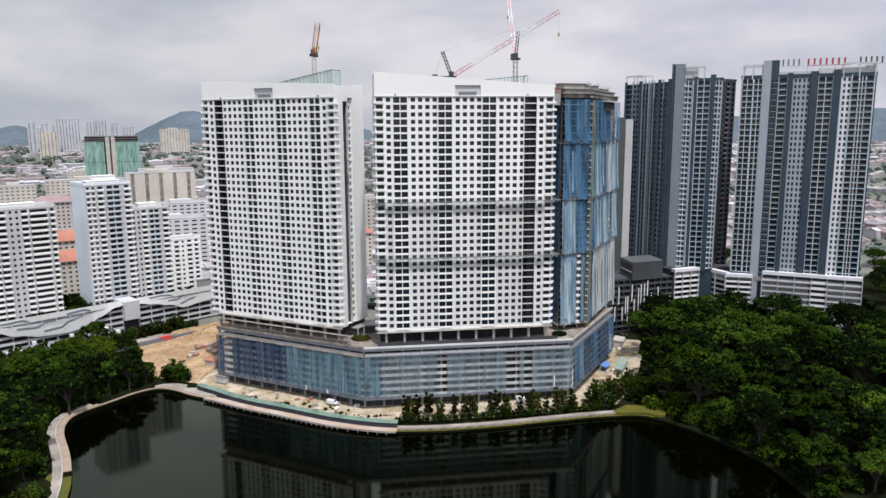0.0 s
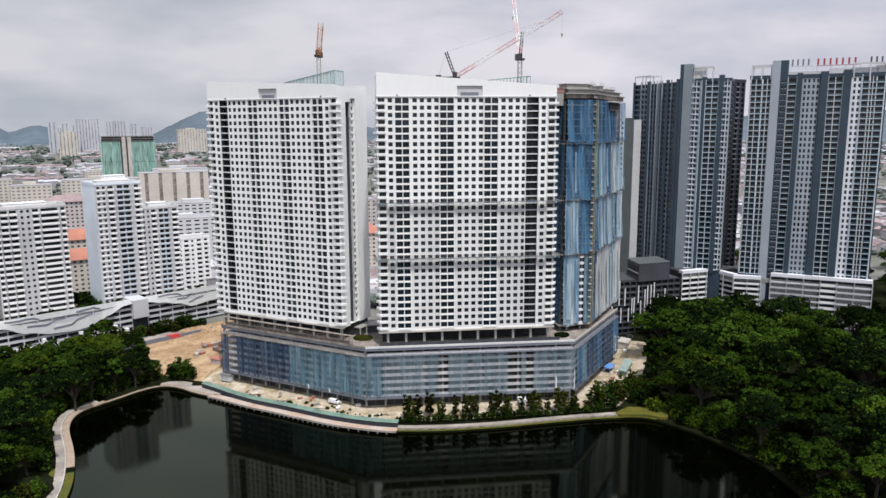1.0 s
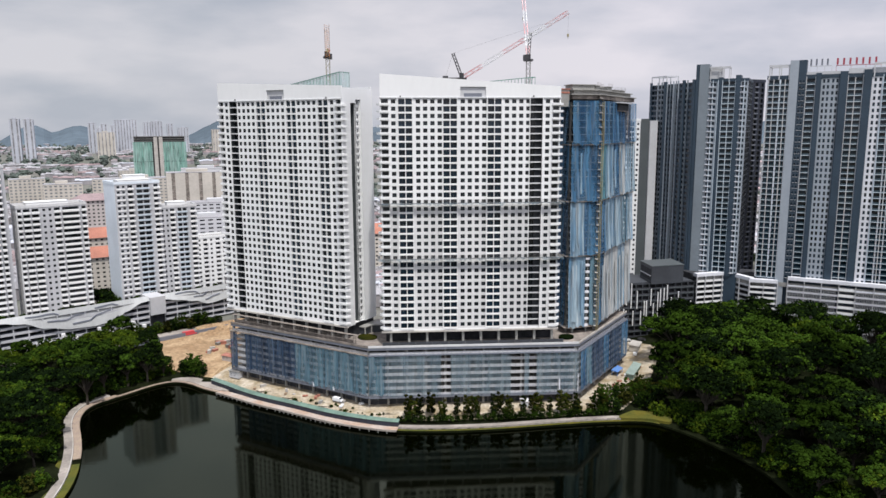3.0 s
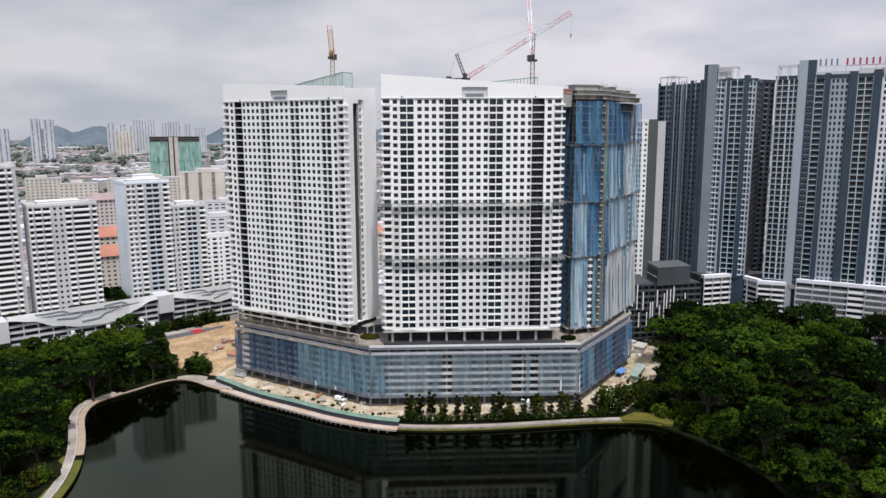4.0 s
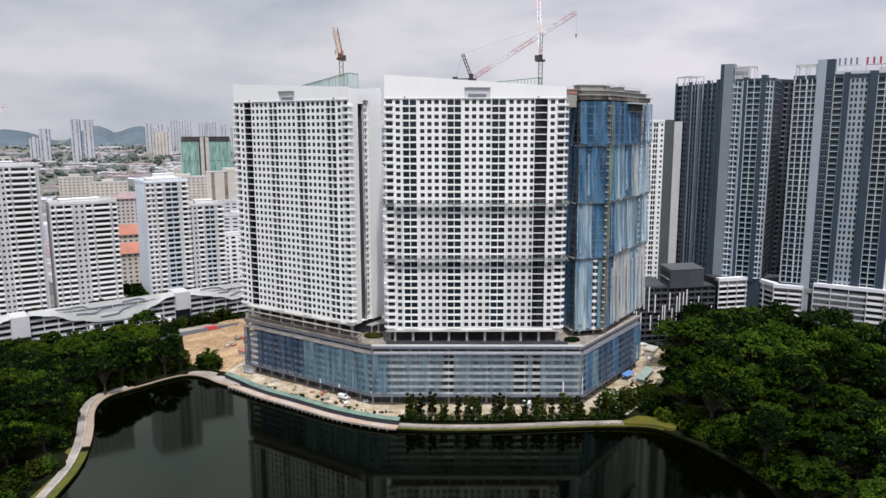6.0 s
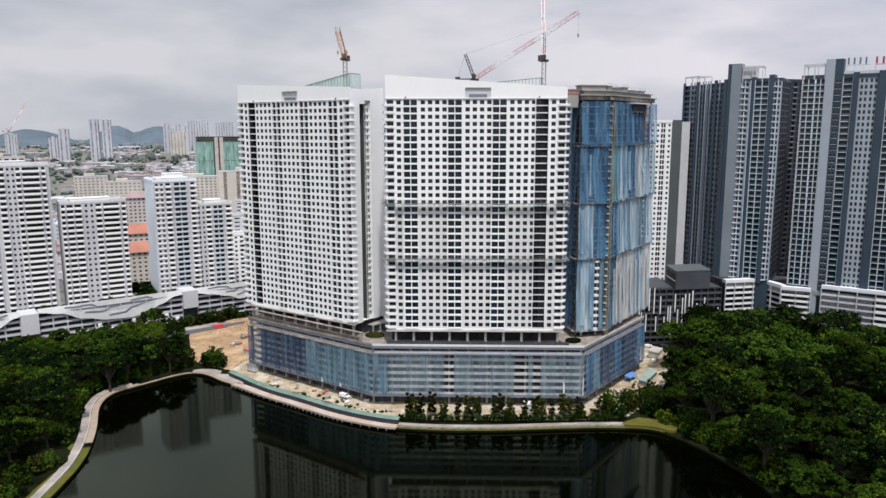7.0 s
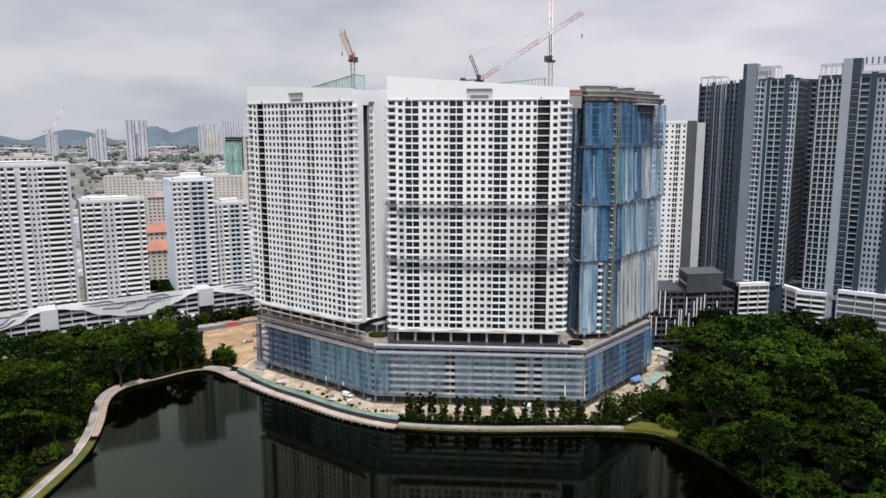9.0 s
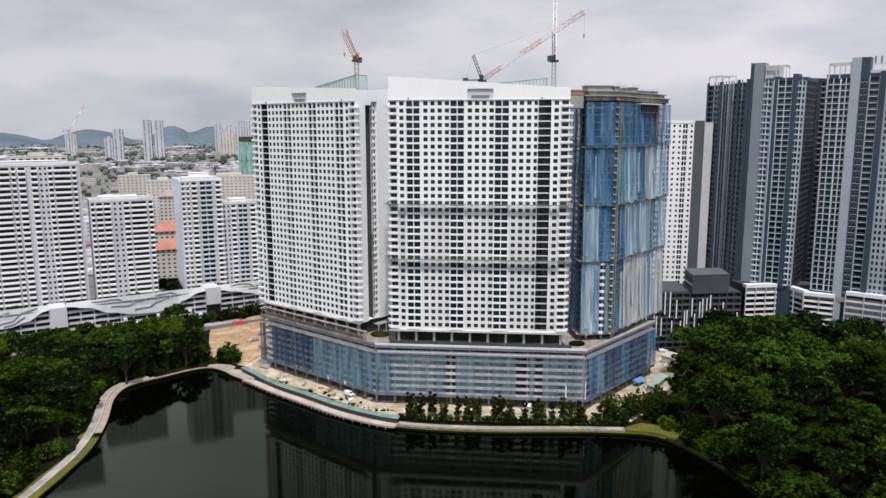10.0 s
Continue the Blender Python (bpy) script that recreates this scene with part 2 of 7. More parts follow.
M["hill"] = mat("haze_tinted_hill_woods", (0.10, 0.128, 0.152), 1.0, 0, 0.12, 0.004, 0.03, 0, spec=0.0)
M["rooftile"] = mat("clay_tiles", (0.25, 0.185, 0.185), 0.8, 0, 0.15, 0.05, 0.6, 0, (1, 1, 1), None, 0.35)
M["roofgrey"] = mat("grey_roofing", (0.29, 0.285, 0.295), 0.7, 0, 0.15, 0.05, 0.6, 0, (1, 1, 1), None, 0.35)
M["cream"] = mat("cream_render", (0.49, 0.455, 0.40), 0.8, 0, 0.08, 0.05, 0.5)
M["beige"] = mat("beige_render", (0.42, 0.38, 0.36), 0.8, 0, 0.08, 0.05, 0.5)
M["houses"] = mat("house_walls", (0.31, 0.295, 0.305), 0.85, 0, 0.12, 0.03, 0.4, 0, (1, 1, 1), None, 0.3)
M["orangeroof"] = mat("orange_roof_tiles", (0.37, 0.15, 0.10), 0.8, 0, 0.12, 0.1, 1.0)
M["palebl"] = mat("pale_blue_grey_paint", (0.64, 0.70, 0.755), 0.65, 0, 0.05, 0.06, 0.6)
M["redpaint"] = mat("red_sign_paint", (0.33, 0.04, 0.06), 0.5, 0, 0.05)
M["vehicle"] = mat("white_car_paint", (0.75, 0.76, 0.77), 0.3, 0, 0.04)
M["redcar"] = mat("red_sheeting", (0.55, 0.06, 0.07), 0.6, 0, 0.1)
M["blue"] = mat("blue_sheeting", (0.10, 0.22, 0.50), 0.6, 0, 0.1)

M["netcyan"] = net_mat("green_blue_net", (0.13, 0.29, 0.33), (0.07, 0.20, 0.27), 0.55, 0.92, 0.4)

wm = bpy.data.materials.new("lake_water")
wm.use_nodes = True
wn_, wk = wm.node_tree.nodes, wm.node_tree.links
wn_.remove(wn_["Principled BSDF"])
wd_ = wn_.new("ShaderNodeBsdfDiffuse"); wd_.inputs["Color"].default_value = (0.0004, 0.0006, 0.0001, 1)
wg_ = wn_.new("ShaderNodeBsdfGlossy"); wg_.inputs["Color"].default_value = (0.84, 0.94, 0.74, 1); wg_.inputs["Roughness"].default_value = 0.05
wf_ = wn_.new("ShaderNodeFresnel"); wf_.inputs["IOR"].default_value = 1.333
wq_ = wn_.new("ShaderNodeMath"); wq_.operation = "MULTIPLY"; wq_.inputs[1].default_value = 0.6
wx_ = wn_.new("ShaderNodeMixShader")
wt = wn_.new("ShaderNodeTexNoise"); wt.inputs["Scale"].default_value = 0.8; wt.inputs["Detail"].default_value = 4
wbp = wn_.new("ShaderNodeBump"); wbp.inputs["Strength"].default_value = 0.15; wbp.inputs["Distance"].default_value = 0.05
wco = wn_.new("ShaderNodeTexCoord")
wk.new(wco.outputs["Object"], wt.inputs["Vector"]); wk.new(wt.outputs["Fac"], wbp.inputs["Height"]); wk.new(wbp.outputs[0], wg_.inputs["Normal"])
wk.new(wf_.outputs[0], wq_.inputs[0]); wk.new(wq_.outputs[0], wx_.inputs[0])
wk.new(wd_.outputs[0], wx_.inputs[1]); wk.new(wg_.outputs[0], wx_.inputs[2]); wk.new(wx_.outputs[0], wn_["Material Output"].inputs["Surface"])
M["water"] = wm


# ---- builders ----
class Shape:
    """Collects faces with their materials; m is the frame in which new ones are given."""

    def __init__(self, *mats):
        self.v, self.f, self.i, self.mats, self.m = [], [], [], [M[k] for k in mats], None

    def face(self, pts, mi=0):
        k = len(self.v)
        for p in pts:
            p = Vector(p)
            self.v.append(tuple(self.m @ p if self.m else p))
        self.f.append(tuple(range(k, k + len(pts)))); self.i.append(mi)

    def box(self, x0, y0, z0, x1, y1, z1, mi=0):
        k = len(self.v)
        for p in ((x0, y0, z0), (x1, y0, z0), (x1, y1, z0), (x0, y1, z0), (x0, y0, z1), (x1, y0, z1), (x1, y1, z1), (x0, y1, z1)):
            self.v.append(tuple(self.m @ Vector(p)) if self.m else p)
        for q in ((0, 3, 2, 1), (4, 5, 6, 7), (0, 1, 5, 4), (1, 2, 6, 5), (2, 3, 7, 6), (3, 0, 4, 7)):
            self.f.append(tuple(k + a for a in q)); self.i.append(mi)

    def prism(self, poly, z0, z1, mi=0, cap=None):
        """Upright prism on a counter-clockwise plan; z1 may be a list of heights, one a corner."""
        top = z1 if isinstance(z1, (list, tuple)) else [z1] * len(poly)
        k, n = len(self.v), len(poly)
        for zz in ([z0] * n, top):
            for (x, y), z in zip(poly, zz):
                self.v.append(tuple(self.m @ Vector((x, y, z))) if self.m else (x, y, z))
        self.f.append(tuple(k + n - 1 - a for a in range(n))); self.i.append(mi)
        self.f.append(tuple(k + n + a for a in range(n))); self.i.append(mi if cap is None else cap)
        for a in range(n):
            b = (a + 1) % n
            self.f.append((k + a, k + b, k + n + b, k + n + a)); self.i.append(mi)

    def tube(self, p, q, r, mi=0, n=5, r2=None):
        p, q = Vector(p), Vector(q)
        if self.m:
            p, q = self.m @ p, self.m @ q
        d = (q - p).normalized()
        a = d.orthogonal().normalized(); b = d.cross(a)
        k = len(self.v)
        for c, rr in ((p, r), (q, r if r2 is None else r2)):
            for j in range(n):
                w = 2 * math.pi * j / n
                self.v.append(tuple(c + (a * math.cos(w) + b * math.sin(w)) * rr))
        for j in range(n):
            h = (j + 1) % n
            self.f.append((k + j, k + h, k + n + h, k + n + j)); self.i.append(mi)
        self.f.append(tuple(k + n - 1 - j for j in range(n))); self.i.append(mi)
        self.f.append(tuple(k + n + j for j in range(n))); self.i.append(mi)

    def mesh(self, name):
        me = bpy.data.meshes.new(name)
        me.from_pydata(self.v, [], self.f)
        for m in self.mats:
            me.materials.append(m)
        me.polygons.foreach_set("material_index", self.i)
        me.update()
        return me


def thing(name, x, y, z, turn, label, category, group="", kind=""):
    ob = new(name)
    ob.matrix_basis = pose(x, y, z, 0, 0, turn)
    return tagged(ob, label, category, group, kind)


def tfm(p, q):
    """Frame of a wall from p to q (seen from outside, left to right): x along it, y into the building, z up."""
    return pose(p[0], p[1], 0, 0, 0, math.degrees(math.atan2(q[1] - p[1], q[0] - p[0])))


def span(p, q):
    return math.hypot(q[0] - p[0], q[1] - p[1])


WINDOWS = {}


def window_mesh(w, h, tint="glass", bars=1):
    """One glazed window: sunk panes in a frame with mullions; origin at its lower left, facing -y."""
    key = (round(w, 2), round(h, 2), tint, bars)
    if key not in WINDOWS:
        s = Shape("alu", tint)
        t = 0.07
        xs = [0, t]
        for b in range(bars):
            x = w * (b + 1) / (bars + 1)
            xs += [x - t / 2, x + t / 2]
        xs += [w - t, w]
        zs_ = [0, t, h - t, h]
        at = {}
        for i, x in enumerate(xs):
            for j, z in enumerate(zs_):
                at[i, j] = len(s.v); s.v.append((x, 0, z))
        for i in range(len(xs) - 1):
            for j in range(3):
                q = (at[i, j], at[i + 1, j], at[i + 1, j + 1], at[i, j + 1])
                if j == 1 and i % 2 == 1:
                    k = len(s.v)
                    s.v += [(s.v[a][0], 0.06, s.v[a][2]) for a in q]
                    for a in range(4):
                        c = (a + 1) % 4
                        s.f.append((q[a], q[c], k + c, k + a)); s.i.append(0)
                    s.f.append((k, k + 1, k + 2, k + 3)); s.i.append(1)
                else:
                    s.f.append(q); s.i.append(0)
        WINDOWS[key] = s.mesh("window")
    return WINDOWS[key]


def wall_face(s, m, width, z0, n, fh, cols, paint=(), base=0, room=1, zt=None):
    """A wall with openings: cols are (x0, x1, sill, head, depth), the same on all n floors. Returns the openings."""
    s.m = m
    z1 = z0 + n * fh
    cols = sorted(cols)
    def ink(x):
        for a, b, k in paint:
            if a <= x < b:
                return k
        return base
    cuts = sorted({0, width, *[c[0] for c in cols], *[c[1] for c in cols], *[a for a, b, k in paint], *[b for a, b, k in paint]})
    holes = []
    for a, b in zip(cuts, cuts[1:]):
        if b - a < 1e-4:
            continue
        c = next((c for c in cols if c[0] <= a + 1e-4 and c[1] >= b - 1e-4), None)
        k = ink((a + b) / 2)
        if not c:
            s.face([(a, 0, z0), (b, 0, z0), (b, 0, z1), (a, 0, z1)], k)
            continue
        zs = [z0] + [z0 + f * fh + c[3] for f in range(n)]
        ze = [z0 + f * fh + c[2] for f in range(n)] + [z1]
        for u, v in zip(zs, ze):
            if v - u > 1e-3:
                s.face([(a, 0, u), (b, 0, u), (b, 0, v), (a, 0, v)], k)
    for a, b, sill, head, d, *jamb in cols:
        k = jamb[0] if jamb else ink((a + b) / 2)
        for f in range(n):
            u, v = z0 + f * fh + sill, z0 + f * fh + head
            s.face([(a, 0, u), (a, d, u), (a, d, v), (a, 0, v)][::-1], k)
            s.face([(b, 0, u), (b, d, u), (b, d, v), (b, 0, v)], k)
            s.face([(a, 0, u), (b, 0, u), (b, d, u), (a, d, u)], k)
            s.face([(a, 0, v), (b, 0, v), (b, d, v), (a, d, v)][::-1], k)
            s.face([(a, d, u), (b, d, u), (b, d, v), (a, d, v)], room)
            holes.append((m @ Matrix.Translation((a, 0, u)), b - a, v - u, d, f))
    s.m = None
    return holes


def off(p, q, along, back):
    """Point `along` metres from p towards q and `back` metres to the left of that way (into the building)."""
    a = math.atan2(q[1] - p[1], q[0] - p[0])
    return (p[0] + along * math.cos(a) - back * math.sin(a), p[1] + along * math.sin(a) + back * math.cos(a))


GROUNDED = set()


def adopt(ob, parent, mm=None):
    ob.parent = parent
    if parent.name in GROUNDED:
        ob.matrix_parent_inverse = parent.matrix_basis.inverted()
    if mm is not None:
        ob.matrix_basis = mm
    return ob


def part(name, shape, parent=None, label="", kind=""):
    ob = new(name, shape.mesh(name) if isinstance(shape, Shape) else shape)
    if parent:
        adopt(ob, parent)
    return tagged(ob, label, kind=kind)


def site(name, x, y, z, label, category, group="", kind=""):
    """A large thing whose parts are given in the world's own coordinates."""
    ob = thing(name, x, y, z, 0, label, category, group, kind)
    GROUNDED.add(ob.name)
    return ob


def repeat(name, me, parent, poses):
    for mm in poses:
        adopt(new(name, me), parent, mm)


def glaze(parent, holes, inset=0.2, tint="glass", limit=300, bars=1, panes=1):
    """Windows in the openings: the highest ones as parts of their own, the rest joined."""
    holes = sorted(holes, key=lambda h: -h[4])
    rest = Shape("alu", tint)
    made = 0
    for m, w, h, d, f in holes:
        for p in range(panes):
            me = window_mesh(w / panes, h, tint, bars)
            mm = m @ Matrix.Translation((p * w / panes, min(inset, d - 0.1), 0))
            if made < limit:
                adopt(new("window", me), parent, mm)
                made += 1
            else:
                k = len(rest.v)
                rest.v += [tuple(mm @ v.co) for v in me.vertices]
                for pl in me.polygons:
                    rest.f.append(tuple(k + a for a in pl.vertices)); rest.i.append(pl.material_index)
    if rest.f:
        part("glazing", rest, parent, kind="stuff")
    return made


# ---- plan ----
SHORE = [(-84, -40), (-88, 60), (-89, 150), (-90, 205), (-91, 228), (-93, 248), (-99, 268), (-105, 283), (-113, 300), (-116, 312), (-115, 321), (-110, 327),
         (-103, 335), (-96, 344), (-88, 349), (-79, 345), (-71, 337), (-61, 331), (-53, 325), (-42, 316), (-26, 306), (-9, 294), (8, 285.5), (22, 281),
         (43, 279.5), (64, 280), (92, 283), (112, 284), (127, 283), (135, 274), (142, 262), (148, 248), (152, 235), (153, 220), (151, 200), (146, 150), (140, 60), (130, -40), (20, -90)]


def smooth(poly, rounds=2, closed=True):
    for _ in range(rounds):
        out = []
        n = len(poly)
        for a in range(n if closed else n - 1):
            p, q = poly[a], poly[(a + 1) % n]
            out += [(0.75 * p[0] + 0.25 * q[0], 0.75 * p[1] + 0.25 * q[1]), (0.25 * p[0] + 0.75 * q[0], 0.25 * p[1] + 0.75 * q[1])]
        poly = out if closed else [poly[0]] + out + [poly[-1]]
    return poly


LAKE = smooth(SHORE, 2)
SITE = [(-70, 350), (-57, 339), (-40, 326), (-20, 313), (-2, 301), (14, 293.5), (34, 289), (66, 289), (98, 291), (118, 293), (128, 303), (140, 322), (152, 345), (163, 372), (142, 392), (60, 420), (-20, 425), (-52, 400)]
EARTH = [(-118, 428), (-76, 457), (-38, 452), (-20, 425), (-52, 400), (-70, 350), (-84, 357), (-95, 362), (-101, 380), (-110, 402)]


def inside(x, y, poly):
    hit, n = False, len(poly)
    for a in range(n):
        (x0, y0), (x1, y1) = poly[a], poly[a - 1]
        if (y0 > y) != (y1 > y) and x < (x1 - x0) * (y - y0) / (y1 - y0) + x0:
            hit = not hit
    return hit


LA = np.array(LAKE); LB = np.roll(LA, -1, 0)


def shore_gap(x, y):
    """Distance from the lake's edge."""
    p = np.array((x, y)); d = LB - LA
    t = np.clip(((p - LA) * d).sum(1) / (d * d).sum(1), 0, 1)
    return float(np.sqrt((((LA + d * t[:, None]) - p) ** 2).sum(1)).min())


def ease(a, b, v):
    t = min(1, max(0, (v - a) / (b - a)))
    return t * t * (3 - 2 * t)


def ground_z(x, y):
    d = shore_gap(x, y)
    z = 0.9 + 2.6 * ease(5, 16, d)
    z += 3.5 * ease(15, 90, d) * ease(135, 185, x) * (1 - ease(430, 520, y))
    z += 1.5 * ease(300, 700, y)
    return z


def far_z(x, y):
    """The city rises gently towards the hills."""
    return 6.5 + 36 * ease(950, 1950, math.hypot(x, y))


# ---- ground and lake ----
from mathutils.geometry import delaunay_2d_cdt
pts, edges = [], []
for poly in (LAKE, SITE, EARTH):
    k, n = len(pts), len(poly)
    pts += [Vector(p) for p in poly]
    edges += [(k + a, k + (a + 1) % n) for a in range(n)]
for gx in range(-330, 420, 9):
    for gy in range(-100, 520, 9):
        jx, jy = gx + random.uniform(-2, 2), gy + random.uniform(-2, 2)
        if not inside(jx, jy, LAKE):
            pts.append(Vector((jx, jy)))
for gx in range(-4800, 4801, 120):
    for gy in range(-4800, 4801, 120):
        if not (-330 < gx < 420 and -100 < gy < 520):
            pts.append(Vector((gx, gy)))
cv, ce, cf, *_ = delaunay_2d_cdt(pts, edges, [], 0, 0.001)
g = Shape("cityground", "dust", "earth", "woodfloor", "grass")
zs = []
for p in cv:
    far = abs(p.x) > 450 or p.y > 560 or p.y < -150
    zs.append(far_z(p.x, p.y) if far else ground_z(p.x, p.y))
g.v = [(p.x, p.y, z) for p, z in zip(cv, zs)]
for f in cf:
    cx, cy = sum(cv[a].x for a in f) / len(f), sum(cv[a].y for a in f) / len(f)
    near = -330 < cx < 420 and -100 < cy < 520
    if near and inside(cx, cy, LAKE):
        continue
    k = 0
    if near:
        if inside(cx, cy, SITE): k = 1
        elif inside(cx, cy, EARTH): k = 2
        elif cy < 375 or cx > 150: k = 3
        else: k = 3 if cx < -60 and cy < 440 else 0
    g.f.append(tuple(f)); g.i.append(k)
# banks of the lake
k = len(g.v)
g.v += [(x, y, 0.9) for x, y in LAKE] + [(x, y, -2.5) for x, y in LAKE]
n = len(LAKE)
for a in range(n):
    b = (a + 1) % n
    g.f.append((k + a, k + b, k + n + b, k + n + a)); g.i.append(3)
part("ground", g, None, "city ground with bare building site and wooded lake banks", "structure")["category"] = "ground"
w = Shape("water")
w.face([(-320, -220, 0), (300, -220, 0), (300, 380, 0), (-320, 380, 0)])
part("water", w, None, "still dark green lake water", "structure")["category"] = "water"


def ribbon(s, line, inner, outer, z0, z1, mi=0):
    """A raised strip along a line, between two offsets to its left, as one connected body."""
    n, k = len(line), len(s.v)
    for a in range(n):
        p, q = Vector(line[max(0, a - 1)]), Vector(line[min(n - 1, a + 1)])
        d = (q - p).normalized(); nn = Vector((-d.y, d.x))
        c = Vector(line[a])
        i, o = c + nn * inner, c + nn * outer
        s.v += [(i.x, i.y, z0), (i.x, i.y, z1), (o.x, o.y, z1), (o.x, o.y, z0)]
    for a in range(n - 1):
        u, w_ = k + 4 * a, k + 4 * a + 4
        for e in range(4):
            h = (e + 1) % 4
            s.f.append((u + e, u + h, w_ + h, w_ + e)); s.i.append(mi)
    s.f.append((k, k + 1, k + 2, k + 3)); s.i.append(mi)
    e = k + 4 * (n - 1)
    s.f.append((e + 3, e + 2, e + 1, e)); s.i.append(mi)


def stretch(p, q):
    """The lake's edge between the corners nearest to p and q."""
    a = min(range(len(LAKE)), key=lambda k: math.dist(LAKE[k], p))
    b = min(range(len(LAKE)), key=lambda k: math.dist(LAKE[k], q))
    return LAKE[a:b + 1]


left_edge = stretch((-89, 150), (-88, 349))
board_edge = stretch((-62, 331), (20, 281))
corner_edge = stretch((-88, 349), (-60, 330))
stone_edge = stretch((22, 281), (124, 283.6))

low_edge = [p for p in left_edge if p[1] < 329]
s = Shape("path")
ribbon(s, low_edge, 3.3, 6.3, 0.6, 1.6)
part("path", s, None, "pale paved lakeside path", "structure")["category"] = "path"
s = Shape("deck")
ribbon(s, low_edge, 2.95, 3.3, 0.6, 1.75)
part("kerb", s, None, "pale concrete kerb of the lakeside path", "structure")["category"] = "kerb"
s = Shape("lakestone")
ribbon(s, [p for p in left_edge if 262 < p[1] < 331], 0.1, 2.9, -1.0, 1.25)
ribbon(s, [p for p in left_edge if p[1] > 328], 0.1, 1.5, -1.0, 1.15)
part("lake_wall", s, None, "worn pinkish stone edging along the lake", "structure")["category"] = "lake edge"
s = Shape("grass")
ribbon(s, [p for p in left_edge if p[1] <= 263], 0.05, 2.9, 0.3, 1.2)
ribbon(s, [p for p in left_edge if p[1] <= 268], 6.3, 10.5, 0.3, 1.45)
part("grass_bank", s, None, "grassy lake banks on both sides of the path", "structure")["category"] = "grass"
s = Shape("grass")
ribbon(s, stretch((20, 281), (131, 279)), 0.05, 1.3, 0.2, 1.0)
part("grass_strip", s, None, "olive grass strip along the lake edge", "structure")["category"] = "grass"
s = Shape("grass")
s.prism(smooth([(112, 284.4), (127, 283.4), (134.5, 277), (137, 285), (130, 296), (120, 291)], 2), 0.4, 2.1)
part("grass_patch", s, None, "olive grass patch at the end of the promenade", "structure")["category"] = "grass"

s = Shape("path")
ribbon(s, corner_edge, 1.5, 9.0, 0.4, 1.5)
part("plaza", s, None, "pale paved corner of the lakeside path", "structure")["category"] = "path"
s = Shape("lakestone")
ribbon(s, corner_edge, 0.1, 1.5, -1.0, 1.3)
part("corner_wall", s, None, "worn stone edging at the corner of the lake", "structure")["category"] = "lake edge"

# ---- boardwalk on piles ----
board = site("boardwalk", -30, 305, 1.2, "terracotta boardwalk on concrete piles over the lake edge", "boardwalk")
s = Shape("pinkpath", "path")
ribbon(s, board_edge, -1.6, 2.4, 1.15, 1.5)
ribbon(s, board_edge, -1.9, -1.55, 1.0, 1.75, 1)
part("deck", s, board)
pile = Shape("concrete"); pile.tube((0, 0, -2), (0, 0, 1.15), 0.28, 0, 8)
pile_me = pile.mesh("support_post")
acc, last = 0, Vector(board_edge[0])
poses = []
for a, b in zip(board_edge, board_edge[1:]):
    d = Vector(b) - Vector(a)
    nn = Vector((d.y, -d.x)).normalized()
    steps = max(1, round(d.length / 3.2))
    for j in range(steps):
        c = Vector(a) + d * (j / steps) + nn * 1.3
        poses.append(Matrix.Translation((c.x, c.y, 0)))
repeat("support_post", pile_me, board, poses)

fence = site("site_hoarding", -25, 308, 2.5, "dark green site hoarding with a sloping green cover", "hoarding")
fence_line = stretch((-71, 337), (21, 281))
for a, b in zip(fence_line, fence_line[1:]):
    d = Vector(b) - Vector(a); u = d.normalized(); nn = Vector((-u.y, u.x))
    # the hoarding swings away from the water towards the open corner
    p, q = (Vector(c) + nn * (2.4 + 3.5 * ease(-50, -74, c[0])) for c in (a, b))
    s = Shape("navy", "hoard")
    s.m = tfm(p, q)
    wd = (q - p).length
    s.box(0, 0, 1.0, wd - 0.03, 0.08, 3.5, 0)
    s.prism([(0, -0.25), (wd, -0.25), (wd, 2.3), (0, 2.3)], 3.5, [3.6, 3.6, 4.1, 4.1], 1)
    s.box(0, 2.1, 1.0, 0.1, 2.25, 3.5, 0); s.box(0.1, 2.15, 1.0, wd, 2.2, 2.6, 0)
    part("panel", s, fence)

s = Shape("path")
ribbon(s, stone_edge, 1.8, 4.8, 0.4, 1.5)
part("promenade", s, None, "pale stone lakeside promenade", "structure")["category"] = "promenade"
kerb = site("stone_coping", 66, 282, 1.2, "row of white stone coping blocks along the lake", "coping")
cop = Shape("path"); cop.box(-1.7, -0.3, 0, 1.7, 0.35, 0.75)
cop_me = cop.mesh("block")
poses = []
for a, b in zip(stone_edge, stone_edge[1:]):
    d = Vector(b) - Vector(a); u = d.normalized(); nn = Vector((-u.y, u.x))
    for j in range(max(1, round(d.length / 3.6))):
        c = Vector(a) + u * (j + 0.5) * 3.6 + nn * 1.5
        poses.append(pose(c.x, c.y, 1.1, 0, 0, math.degrees(math.atan2(u.y, u.x))))
repeat("block", cop_me, kerb, poses)

# ---- the building site: podium, two white towers, netted tower ----
PL, PM, PN, PR = (-58.5, 347.5), (8.8, 301.5), (100.3, 300.6), (138.0, 352.0)   # podium's edge, left to right
podium = site("podium", 40, 340, 4, "concrete podium under construction, hung with blue safety nets", "podium")
poly = [PL, PM, PN, PR, (112, 372), (60, 352), (10, 348), (-40, 375)]


